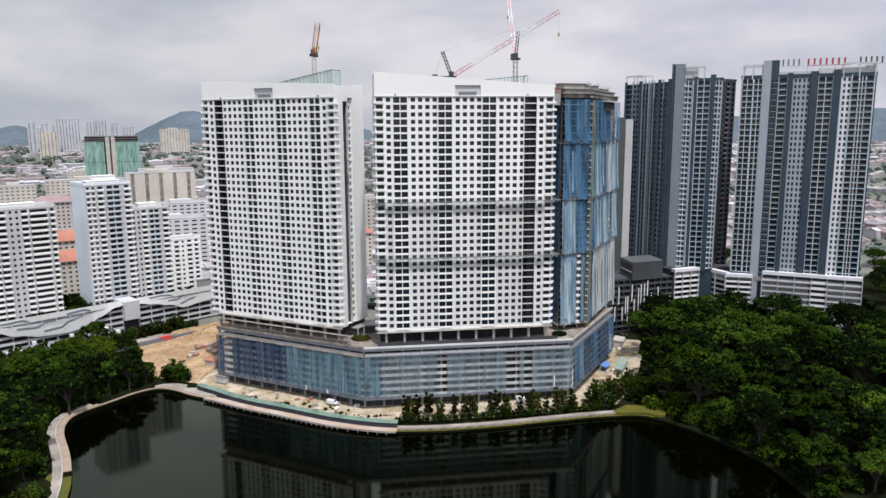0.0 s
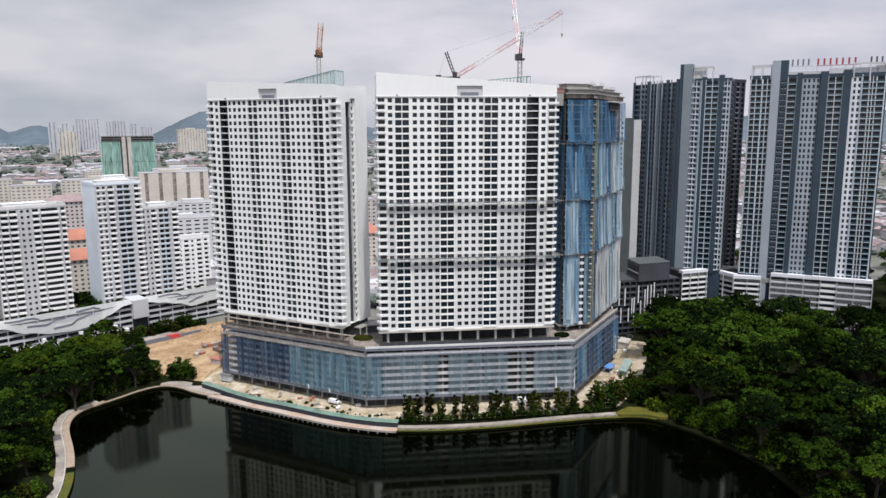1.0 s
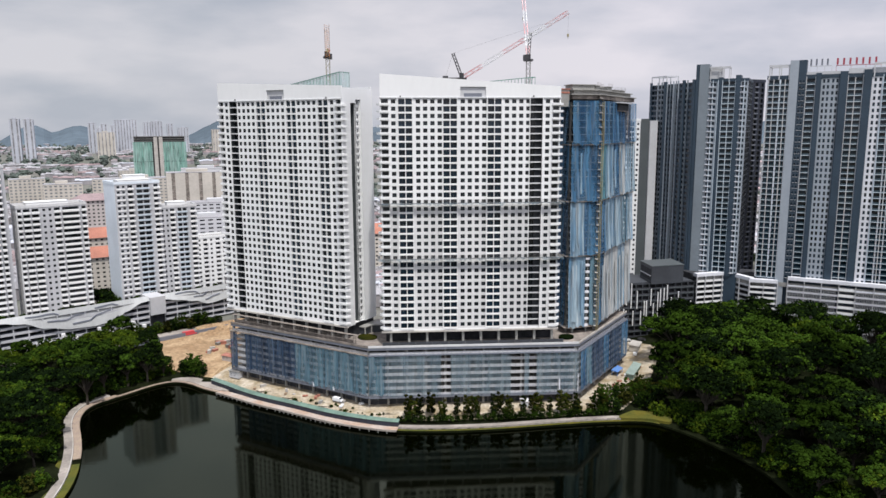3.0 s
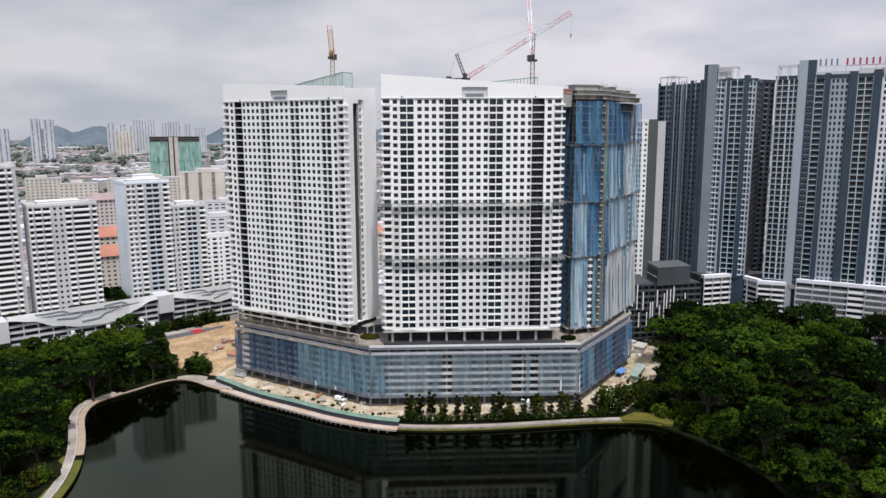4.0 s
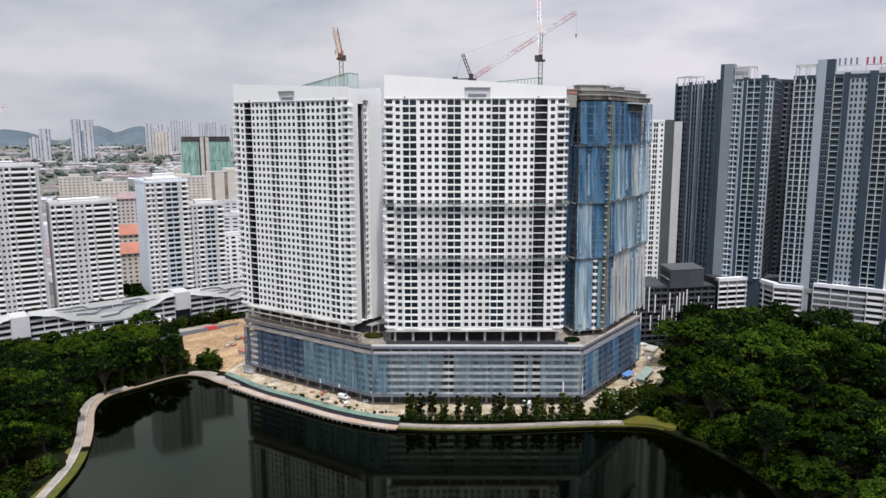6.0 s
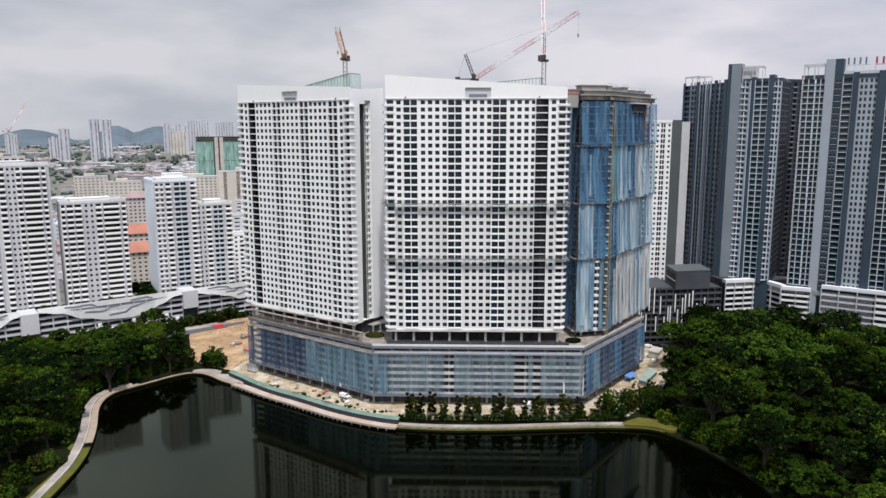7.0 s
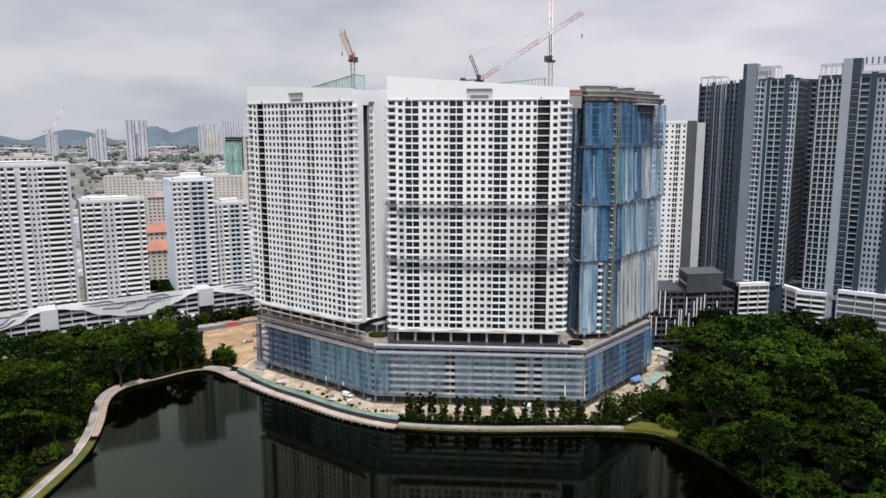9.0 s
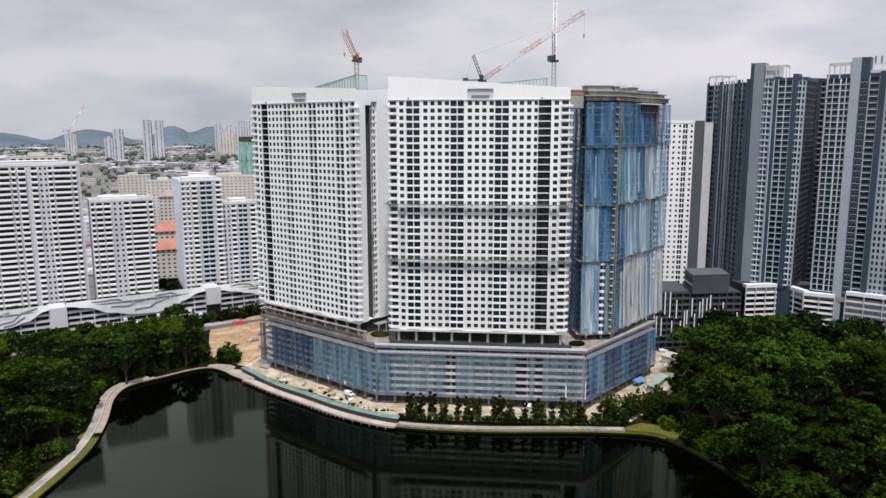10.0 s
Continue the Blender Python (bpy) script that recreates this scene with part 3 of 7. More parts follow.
def inset(poly, d):
    c = Vector((sum(p[0] for p in poly) / len(poly), sum(p[1] for p in poly) / len(poly)))
    out, n = [], len(poly)
    for a in range(n):
        p0, p1, p2 = Vector(poly[a - 1]), Vector(poly[a]), Vector(poly[(a + 1) % n])
        u, v = (p1 - p0).normalized(), (p2 - p1).normalized()
        nu, nv = Vector((-u.y, u.x)), Vector((-v.y, v.x))
        b = (nu + nv).normalized()
        out.append(tuple(p1 + b * (d / max(0.3, b.dot(nu)))))
    return out


slab_z = [30.3, 27.0, 23.9, 20.8, 17.7, 14.6, 11.5, 8.4]
# top deck slab takes a darker brown for both its dirt and its shade
for a, z in enumerate(slab_z):
    s = Shape("brownslab" if a == 0 else "concrete")
    s.prism(inset(poly, 0.0 if a == 0 else 0.6), z - 0.5, z)
    part("floor_slab", s, podium)
for p, q, key in ((PL, PM, "brownslab"), (PM, PN, "chalk"), (PN, PR, "deck")):
    s = Shape(key); s.m = tfm(p, q)
    s.box(0.0, -0.35, 30.1, span(p, q), 0.0, 31.0)
    part("parapet", s, podium, "pale dusty concrete edge band" if key != "brownslab" else "rough concrete edge band with formwork")
# parking-floor upstands behind the nets
for p, q in ((PL, PM), (PM, PN), (PN, PR)):
    for z in slab_z[1:]:
        s = Shape("mid"); s.m = tfm(p, q)
        s.box(0.8, 0.45, z - 0.45, span(p, q) - 0.8, 0.6, z + 0.85)
        part("upstand", s, podium)
# dark box added to stand for the shade inside the open ground floor
s = Shape("cladvoid")
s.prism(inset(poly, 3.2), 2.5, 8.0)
part("ground_wall", s, podium, "dark fill added for the shaded open ground floor")
# core fill whose near-black colour carries the interior's darkness
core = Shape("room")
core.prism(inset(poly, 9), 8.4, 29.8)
part("core_wall", core, podium, "near-black walls for the unlit interior")
col = Shape("concrete"); col.box(-0.45, -0.45, 0, 0.45, 0.45, 26.0)
col_me = col.mesh("column")
poses = []
for p, q in ((PL, PM), (PM, PN), (PN, PR)):
    m, wd = tfm(p, q), span(p, q)
    k = round(wd / 8)
    poses += [m @ Matrix.Translation((wd * j / k, 1.6, 3.8)) for j in range(k + (1 if p == PN else 0))]
repeat("column", col_me, podium, poses)


def net_sheet(p, q, x0, x1, z0, z1, key, out=0.9, flare=0.5, seed=0, wave=0.25):
    """A hanging net between x0 and x1 of the wall p-q, with folds and an uneven lower edge."""
    r = random.Random(seed)
    m = tfm(p, q)
    s = Shape(key)
    nx = max(3, int((x1 - x0) / 0.8)); nz = max(2, int((z1 - z0) / 5))
    ph = [r.uniform(0, 6.28) for _ in range(3)]
    for j in range(nz + 1):
        for i in range(nx + 1):
            u, v = i / nx, j / nz
            x = x0 + (x1 - x0) * u
            fold = wave * (math.sin(x * 1.9 + ph[0]) + 0.7 * math.sin(x * 4.3 + ph[1])) * (0.35 + 0.65 * (1 - v))
            y = -out - flare * (1 - v) ** 2 + fold
            z = z0 + (z1 - z0) * v + (0.35 * math.sin(x * 0.9 + ph[2]) + r.uniform(-0.7, 0.5) if j == 0 else 0)
            s.v.append(tuple(m @ Vector((x, y, z))))
    for j in range(nz):
        for i in range(nx):
            k = j * (nx + 1) + i
            s.f.append((k, k + 1, k + nx + 2, k + nx + 1)); s.i.append(0)
    return s


r = random.Random(5)
NETS = ((PL, PM, [(0, 4.5, "netdark"), (9.5, 17, "netdark"), (17, 25, "netdark"), (25, 33, "netdark"), (33, 41, "netdark"), (41, 49, "netteal"), (49, 57, "netteal"), (57, 66, "netteal"), (66, 74, "netteal"), (74, 81.6, "netteal")], 1),
        (PM, PN, [(0, 7, "netteal"), (7, 15, "netthin"), (15, 23, "netthin"), (23, 31, "netthin"), (35.5, 43, "netthin"), (43, 52, "netthin"), (52, 61.5, "netthin"), (67.5, 69.5, "netthin"), (73, 81, "netthin"), (81, 91.6, "netthin")], 2),
        (PN, PR, [(0, 7, "netblue"), (7, 13, "netteal"), (14, 22, "netdark"), (22, 29, "netdark"), (29, 37, "netblue"), (37, 46, "netdark"), (46, 55, "netdark"), (55, 63.8, "netblue")], 3))
for p, q, spans, seed in NETS:
    for j, (a, b_, key) in enumerate(spans):
        zb = 9.0 + r.uniform(-0.5, 0.5)
        part("net", net_sheet(p, q, a, b_ + 0.2, zb, 26.6, key, 0.9 + 0.05 * (j % 2), 0.4, seed * 50 + j, 0.3), podium)
# torn pale sheets caught on the nets
for p, q, a, zb, zt, wdt in ((PL, PM, 52, 8.2, 10.2, 0.7), (PL, PM, 63.5, 8.4, 10.0, 0.9), (PM, PN, 83, 9.2, 15.5, 0.6), (PM, PN, 91.2, 9, 18, 0.3)):
    s = Shape("hazewhite"); s.m = tfm(p, q)
    s.prism([(a - wdt / 2, -1.75), (a + wdt / 2, -1.75), (a + wdt / 2 - 0.1, -1.6), (a - wdt / 2 + 0.1, -1.6)], zb, [zt, zt - 1.2, zt - 1.2, zt])
    part("torn_sheet", s, podium, "torn white sheet")
# scaffold tubes in front of the podium
tube = Shape("steel"); tube.tube((0, 0, 0), (0, 0, 25.5), 0.06, 0, 4)
tube_me = tube.mesh("scaffold_pole")
poses = []
for p, q in ((PL, PM), (PM, PN), (PN, PR)):
    m, wd = tfm(p, q), span(p, q)
    k = round(wd / 4)
    poses += [m @ Matrix.Translation((wd * j / k, -0.7, 3.8)) for j in range(k)]
repeat("scaffold_pole", tube_me, podium, poses)
for p, q in ((PL, PM), (PM, PN), (PN, PR)):
    # the edge beam's grey carries the shade below the pale parapet
    s = Shape("grey"); s.m = tfm(p, q); s.box(0.0, -0.2, 29.0, span(p, q), 0.0, 30.1); part("edge_beam", s, podium, "shaded raw edge beam")
    s = Shape("brownslab" if p == PL else "grey"); s.m = tfm(p, q)
    wd = span(p, q)
    s.box(0, -1.1, 26.6, wd, 0.3, 26.9)
    for j in range(int(wd / 2)):
        s.box(j * 2.0, -1.05, 26.9, j * 2.0 + 0.1, -0.95, 28.1)
    s.box(0, -1.05, 28.0, wd, -0.97, 28.1)
    part("walkway", s, podium, "weathered site walkway with rail posts")
    s = Shape("grey"); s.m = tfm(p, q); s.box(0, -0.9, 7.5, wd, 0.5, 8.1); s.box(0, -0.9, 8.1, wd, -0.8, 8.8)
    part("lower_walkway", s, podium, "grey steel walkway under the nets")
# dark strip added on the deck for the shaded void of the open floor
for j in range(11):
    s = Shape("cladvoid", "steel"); s.m = tfm(PM, PN)
    x0 = 6.0 + j * 7.2
    s.box(x0, 2.0, 30.3, x0 + 7.2, 2.06, 31.9); s.box(x0, 1.94, 30.3, x0 + 0.1, 2.1, 32.3, 1)
    part("barrier", s, podium, "dark strip added for the shaded open floor")
# scaffold frames standing on the edge under the left tower
s = Shape("brownslab"); s.m = tfm(PL, PM)
for j in range(27):
    x = 0.6 + j * 2.8
    s.box(x, 0.3, 30.3, x + 0.12, 0.42, 34.6); s.box(x, 1.9, 30.3, x + 0.12, 2.02, 34.6); s.box(x, 0.42, 34.4, x + 0.12, 1.9, 34.5)
s.box(0.6, 0.3, 32.4, 75, 0.4, 32.55); s.box(0.6, 0.3, 34.5, 75, 2.02, 34.62); s.box(0.6, 2.1, 30.4, 72, 2.2, 31.8)
part("scaffold_frame", s, podium, "rusty scaffold frames")
# round planter and dark shade-filling block in the notch between the towers
s = Shape("leaf_c", "deck")
c = smooth([(3.4, 317), (5, 313.4), (9, 312.2), (12.2, 314), (12.6, 318), (9, 321.5), (5, 321)], 2)
s.prism(c, 30.3, 30.9, 0)
part("planter", s, podium, "round planted bed on the deck")
s = Shape("cladvoid", "concrete"); link = [(3.4, 324), (7.0, 321.5), (9.8, 325.5), (15.3, 325.5), (15.3, 331), (8, 332)]
s.prism(link, 30.3, 33.6); s.prism(inset(link, -0.5), 33.6, 34.0, 1)
for x, y in link[:4]:
    s.box(x - 0.3, y - 0.9, 30.3, x + 0.3, y - 0.4, 33.6, 1)
part("link_wall", s, podium, "low dark block for the shaded void between towers, with concrete posts")
s = Shape("leaf_b"); s.prism(smooth([(92.5, 308), (97, 305.4), (100.5, 308.4), (100, 313), (95, 313)], 2), 30.3, 31.0)
part("planter", s, podium, "planted bed on the deck")


def white_tower(name, p, q, mirror, depth, zp, zq, label, ends):
    """White slab block: p-q is its front seen from outside, zp and zq its parapet's heights."""
    wd = span(p, q); m = tfm(p, q)
    top = site(name, *off(p, q, wd / 2, depth / 2), 30.3, label, "apartment tower", "towers of the site")
    z0, n, fh = 37.4, 33, 2.967
    k = wd / 75.0
    def fx(a):
        return (75.0 - a) * k if mirror else a * k
    def cl(a, b, s_, h_, d_, *j_):
        a, b = fx(a), fx(b)
        return (min(a, b), max(a, b), s_, h_, d_, *j_)
    small = [4.6] + [c for g0 in (14.7, 33.2, 51.6) for c in (g0, g0 + 2.98, g0 + 5.96, g0 + 8.94)] + [68.7]
    singles = [cl(c - 0.05, c + 1.75, 0.75, 2.45, 0.3) for c in small]
    pairs = [cl(a, b, 0.35, 2.6, 0.8) for a, b in ((7.5, 10.25), (10.45, 13.2), (26.0, 28.75), (28.95, 31.7), (44.5, 47.25), (47.45, 50.2))]
    wides = [cl(0.5, 3.3, 0.95, 2.6, 1.4), cl(71.7, 74.5, 0.95, 2.6, 1.4)]
    # jambs take dark slate (4), the recess's shade put into their colour
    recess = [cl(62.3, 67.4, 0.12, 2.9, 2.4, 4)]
    s = Shape("white", "room", "greywhite")
    # lower floors of one tower are a slightly greyer white
    raw = 18 if not mirror else 0
    h1 = []
    if raw:
        h1 += wall_face(s, m, wd, z0, raw, fh, singles + pairs + wides + recess, base=2)
    h1 += [(a, b, c, d, f + raw) for a, b, c, d, f in wall_face(s, m, wd, z0 + raw * fh, n - raw, fh, singles + pairs + wides + recess)]
    pick = lambda cols: [h for h in h1 if any(abs((m.inverted() @ h[0].translation).x - c[0]) < 0.01 for c in cols)]
    s.m = m
    s.face([(0, 0, 36.6), (wd, 0, 36.6), (wd, 0, z0), (0, 0, z0)])
    s.face([(0, 0, 36.6), (0, depth, 36.6), (wd, depth, 36.6), (wd, 0, 36.6)])
    zt = z0 + n * fh
    # end walls: blank, a tall dark recess with small windows, blank
    for side in (0, 1):
        em = tfm((wd, 0), (wd, depth)) if side else tfm((0, depth), (0, 0))
        em = m @ em
        # blank, a deep dark slot, a strip of small windows, blank
        rev = not side
        def ex(a, b, wide=depth):
            return (wide - b, wide - a) if rev else (a, b)
        s.m = em
        for a, b in ((0, 6.3), (13.8, depth)):
            a, b = ex(a, b)
            s.face([(a, 0, 36), (b, 0, 36), (b, 0, zt), (a, 0, zt)])
        # the slot's shade is put into slate-coloured walls and back
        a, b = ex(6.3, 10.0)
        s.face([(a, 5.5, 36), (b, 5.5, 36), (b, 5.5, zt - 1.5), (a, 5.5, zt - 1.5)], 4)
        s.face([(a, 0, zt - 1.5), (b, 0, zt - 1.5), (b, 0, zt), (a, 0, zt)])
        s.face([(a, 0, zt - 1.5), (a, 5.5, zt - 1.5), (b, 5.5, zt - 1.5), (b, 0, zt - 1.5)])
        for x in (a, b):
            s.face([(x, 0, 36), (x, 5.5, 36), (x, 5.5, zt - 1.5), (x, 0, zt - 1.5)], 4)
        a, b = ex(10.0, 13.8)
        s.m = None
        h2 = wall_face(s, em @ Matrix.Translation((a, 0.9, 0)), b - a, z0, n, fh, [(0.5, 1.5, 0.6, 2.4, 0.4), (2.1, 3.1, 0.9, 2.3, 0.3)])
        s.m = em
        s.face([(a, 0.9, 36), (b, 0.9, 36), (b, 0.9, z0), (a, 0.9, z0)])
        for x in (a, b):
            s.face([(x, 0, 36), (x, 0.9, 36), (x, 0.9, zt), (x, 0, zt)])
        s.m = None
        led = Shape("white"); led.box(0.4, -0.22, -0.12, b - a - 0.3, 0.0, 0.14)
        repeat("ledge", led.mesh("ledge"), top, [em @ Matrix.Translation((a, 0.9, z0 + f * fh)) for f in range(n)])
        if side == (0 if mirror else 1) or mirror:
            ends.append((top, h2))
    s.mats += [M["dark"], M["slate"]]
    s.m = m
    s.face([(0, depth, 36), (0, depth, zt), (wd, depth, zt), (wd, depth, 36)])
    part("wall", s, top)
    # parapet with a rooflight box, capped
    b0, b1 = sorted((fx(33.0), fx(43.6)))
    zz = lambda x: zp + (zq - zp) * x / wd
    s = Shape("white", "greenglass", "mid", "grey"); s.m = m
    f0, f1, g0, g1 = b0, b1, zt + 0.4, zt + 4.5
    for a, b in ((0, f0), (f1, wd)):
        s.face([(a, 0, zt), (b, 0, zt), (b, 0, zz(b)), (a, 0, zz(a))])
    s.face([(f0, 0, zt), (f1, 0, zt), (f1, 0, g0), (f0, 0, g0)])
    s.face([(f0, 0, g1), (f1, 0, g1), (f1, 0, zz(f1)), (f0, 0, zz(f0))])
    s.face([(f0, 0.6, g0), (f1, 0.6, g0), (f1, 0.6, g1), (f0, 0.6, g1)], 2)
    s.face([(f0, 0, g0), (f1, 0, g0), (f1, 0.6, g0), (f0, 0.6, g0)]); s.face([(f0, 0, g1), (f0, 0.6, g1), (f1, 0.6, g1), (f1, 0, g1)])
    s.face([(f0, 0, g0), (f0, 0.6, g0), (f0, 0.6, g1), (f0, 0, g1)]); s.face([(f1, 0, g0), (f1, 0, g1), (f1, 0.6, g1), (f1, 0.6, g0)])
    s.box(f0 + 1.6, 0.35, g0, f1 - 1.6, 0.58, g0 + 1.5, 3)
    ze = min(zp, zq) + 0.3
    s.face([(0, 0.7, zt), (0, 0.7, zz(0)), (wd, 0.7, zz(wd)), (wd, 0.7, zt)])
    s.face([(0, 0, zz(0)), (wd, 0, zz(wd)), (wd, 0.7, zz(wd)), (0, 0.7, zz(0))])
    for x, zend in ((0, zp), (wd - 0.5, zq)):
        s.box(x, 0.71, zt, x + 0.5, depth, zend - 0.6)
        e = 0 if x == 0 else wd
        s.face([(e, 0, zt), (e, 0.7, zt), (e, 0.7, zend), (e, 0, zend)])
    s.box(0.5, depth - 0.5, zt, wd - 0.5, depth, ze)
    s.box(0.5, 0.72, zt - 0.4, wd - 0.5, depth - 0.5, zt + 0.15, 3)
    part("parapet", s, top, "plain white sloping parapet wall")
    # grey ledge added to give the shadow line below the parapet
    s = Shape("mid"); s.m = m
    s.box(-0.25, -0.4, zt - 0.1, wd + 0.25, 0.0, zt + 0.22)
    part("cornice", s, top, "thin grey ledge added for the shadow line under the parapet")
    for a in (8.4, 63.5):
        s = Shape("black"); s.m = m
        s.box(fx(a) - 0.25, -0.35, zt + 0.35, fx(a) + 0.25, 0.0, zt + 0.95)
        part("roof_drain", s, top)
    # slabs and balconies
    s = Shape("white"); s.prism([(-1.5, 1.2), (-0.3, -0.9), (3.6 * k, -0.9), (3.6 * k, 0.0), (0, 0.0), (0, 2.6)], 0, 0.95)
    ba = s.mesh("balcony")
    s = Shape("white"); s.prism([(1.5, 1.2), (0, 2.6), (0, 0), (-3.6 * k, 0.0), (-3.6 * k, -0.9), (0.3, -0.9)], 0, 0.95)
    bb = s.mesh("balcony")
    repeat("balcony", ba, top, [m @ Matrix.Translation((0, 0, z0 + f * fh)) for f in range(n)])
    repeat("balcony", bb, top, [m @ Matrix.Translation((wd, 0, z0 + f * fh)) for f in range(n)])
    s = Shape("white"); s.box(-0.15, -0.4, -0.35, 5.9 * k + 0.15, 0.0, 0.32)
    ledge = s.mesh("ledge")
    for a in (7.4, 25.9, 44.4):
        x = min(fx(a), fx(a + 5.9))
        repeat("ledge", ledge, top, [m @ Matrix.Translation((x, 0, z0 + f * fh)) for f in range(n)])
    s = Shape("mid"); s.box(0, -0.12, -0.1, 5.1 * k, 0.12, 0.3)
    rail = s.mesh("railing")
    x = recess[0][0]
    repeat("railing", rail, top, [m @ Matrix.Translation((x, 0.2, z0 + f * fh + 0.13)) for f in range(n)])
    for a in (7.2, 13.25, 25.7, 31.75, 44.2, 50.25, 10.25, 28.75, 47.25, 62.0, 67.5):
        s = Shape("white"); s.m = m
        s.box(fx(a) - 0.14, -0.5, 36.6, fx(a) + 0.14, 0.0, zt)
        part("fin", s, top)
    # back wall of the open balcony recess, near-black for its shade, and doors
    s = Shape("cladvoid"); s.m = m
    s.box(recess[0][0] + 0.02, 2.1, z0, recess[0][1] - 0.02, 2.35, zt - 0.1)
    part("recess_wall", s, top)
    repeat("window", window_mesh(2.0, 2.2, "glass", 1), top, [m @ Matrix.Translation((recess[0][0] + (0.5 if f % 2 else 0.45), 1.98, z0 + f * fh + 0.25)) for f in range(n)])
    glaze(top, pick(pairs), 0.6, "tint", 140)
    glaze(top, pick(singles), 0.2, "glass", 160)
    glaze(top, pick(wides), 1.2, "glass", 40)
    # columns of the open floor below
    s = Shape("concrete"); s.box(-0.5, 0.2, 30.3, 0.5, 1.2, 36.6)
    cm = s.mesh("column")
    repeat("column", cm, top, [m @ Matrix.Translation((wd * (j + 0.4) / 9.6, 0.4, 0)) for j in range(10)])
    s = Shape("room"); s.m = m
    s.box(1, 6, 30.3, wd - 1, depth - 1, 36.0)
    part("core_wall", s, top)
    s = Shape("deck"); s.m = m
    s.box(-0.8, -0.6, 35.9, wd + 0.8, 0.3, 36.6)
    part("edge_beam", s, top)
    return top, m, wd, zt


ENDS = []
tower_c, MC, WC, ZT = white_tower("apartment_tower", (15.6, 304.5), (90.9, 304.5), False, 20.0, 145.1, 140.0, "white apartment tower under construction with two hanging work platforms", ENDS)
tower_l, ML, WL, ZT = white_tower("apartment_tower", (-60.2, 352.4), (-0.6, 313.8), True, 23.0, 143.9, 140.8, "white apartment tower nearing completion with dark balcony recess", ENDS)
for t, h in ENDS:
    glaze(t, h, 0.15, "glass", 20)

# hanging platforms round the tower
for zg in (92.0, 68.3):
    plat = site("work_platform", 53, 302.8, zg, "narrow grey work platform with dusty netting round the tower", "work platform", "work platforms")
    s = Shape("steel"); s.m = MC
    s.box(-2.2, -2.2, zg - 0.2, WC + 2.2, -0.95, zg)
    for side in (-2.2, WC + 1.0):
        s.box(side, -0.95, zg - 0.2, side + 1.2, 8, zg)
    part("deck", s, plat)
    s = Shape("steel"); s.m = MC
    for j in range(33):
        x = -2.1 + j * (WC + 4.2) / 32
        s.tube((x, -2.15, zg - 1.0), (x, -2.15, zg + 1.5), 0.05, 0, 4)
        s.tube((x, -2.15, zg - 0.9), (x, -0.1, zg - 1.8), 0.05, 0, 4)
    for h in (0.6, 1.2):
        s.tube((-2.1, -2.15, zg + h), (WC + 2.1, -2.15, zg + h), 0.04, 0, 4)
    part("railing", s, plat)
    part("net", net_sheet((15.6, 304.5), (90.9, 304.5), -2.2, WC + 2.2, zg - 0.45, zg + 0.15, "netthin", 2.25, 0.1, int(zg), 0.1), plat)

# green mesh frames on the roofs
def roof_frame(m, x0, x1, y, zb, h0, h1, key_net, label):
    fr = site("roof_frame", *(m @ Vector(((x0 + x1) / 2, y, 0))).xy, zb, label, "roof frame", "roof frames")
    s = Shape("green"); s.m = m
    k = 18
    for j in range(k + 1):
        x = x0 + (x1 - x0) * j / k; h = h0 + (h1 - h0) * j / k
        s.tube((x, y, zb), (x, y, zb + h), 0.12, 0, 4)
    s.tube((x0, y, zb + h0), (x1, y, zb + h1), 0.2, 0, 4)
    s.tube((x1, y, zb + h1), (x1, y + 7, zb + h1), 0.2, 0, 4)
    s.tube((x1, y + 7, zb + h1), (x1, y + 7, zb), 0.15, 0, 4)
    part("frame", s, fr)
    if key_net:
        s = Shape(key_net); s.m = m
        s.face([(x0, y + 0.15, zb), (x1, y + 0.15, zb), (x1, y + 0.15, zb + h1), (x0, y + 0.15, zb + h0)])
        s.face([(x1 + 0.1, y, zb), (x1 + 0.1, y + 7, zb), (x1 + 0.1, y + 7, zb + h1), (x1 + 0.1, y, zb + h1)])
        part("mesh_panel", s, fr)


roof_frame(ML, 34, 66, 6, ZT, 6.2, 11.6, "greenglass", "green steel roof frame clad in pale mesh")
roof_frame(MC, 40, 66, 9, ZT, 6.5, 9.0, None, "bare steel roof frame of thin green posts")

# ---- netted tower ----
B1, B2, B3, B4, B5 = (98.3, 315.5), (112.0, 319.2), (142.6, 365.2), (128, 377), (94, 338)
btower = site("netted_tower", 112, 342, 30.3, "concrete tower under construction wrapped in blue safety nets", "tower", "towers of the site")
bp = [B1, B2, B3, B4, B5]
for f in range(34):
    z = 33.3 + f * 3.1
    s = Shape("concrete")
    s.prism(inset(bp, 0.7), z - 0.35, z)
    part("floor_slab", s, btower)
# near-black core stands for the unlit depth behind the nets
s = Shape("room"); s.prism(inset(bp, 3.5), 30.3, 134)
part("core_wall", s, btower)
col = Shape("concrete"); col.box(-0.4, 0.9, 30.3, 0.4, 1.7, 134)
col_me = col.mesh("column")
for p, q in ((B5, B1), (B1, B2), (B2, B3)):
    wd = span(p, q); k = max(2, round(wd / 7))
    repeat("column", col_me, btower, [tfm(p, q) @ Matrix.Translation((wd * (j + 0.5) / k, 0, 0)) for j in range(k)])
TIERS = [(116.0, 134.5), (91.0, 116.5), (66.5, 91.5), (33.5, 67.0)]
seed = 400
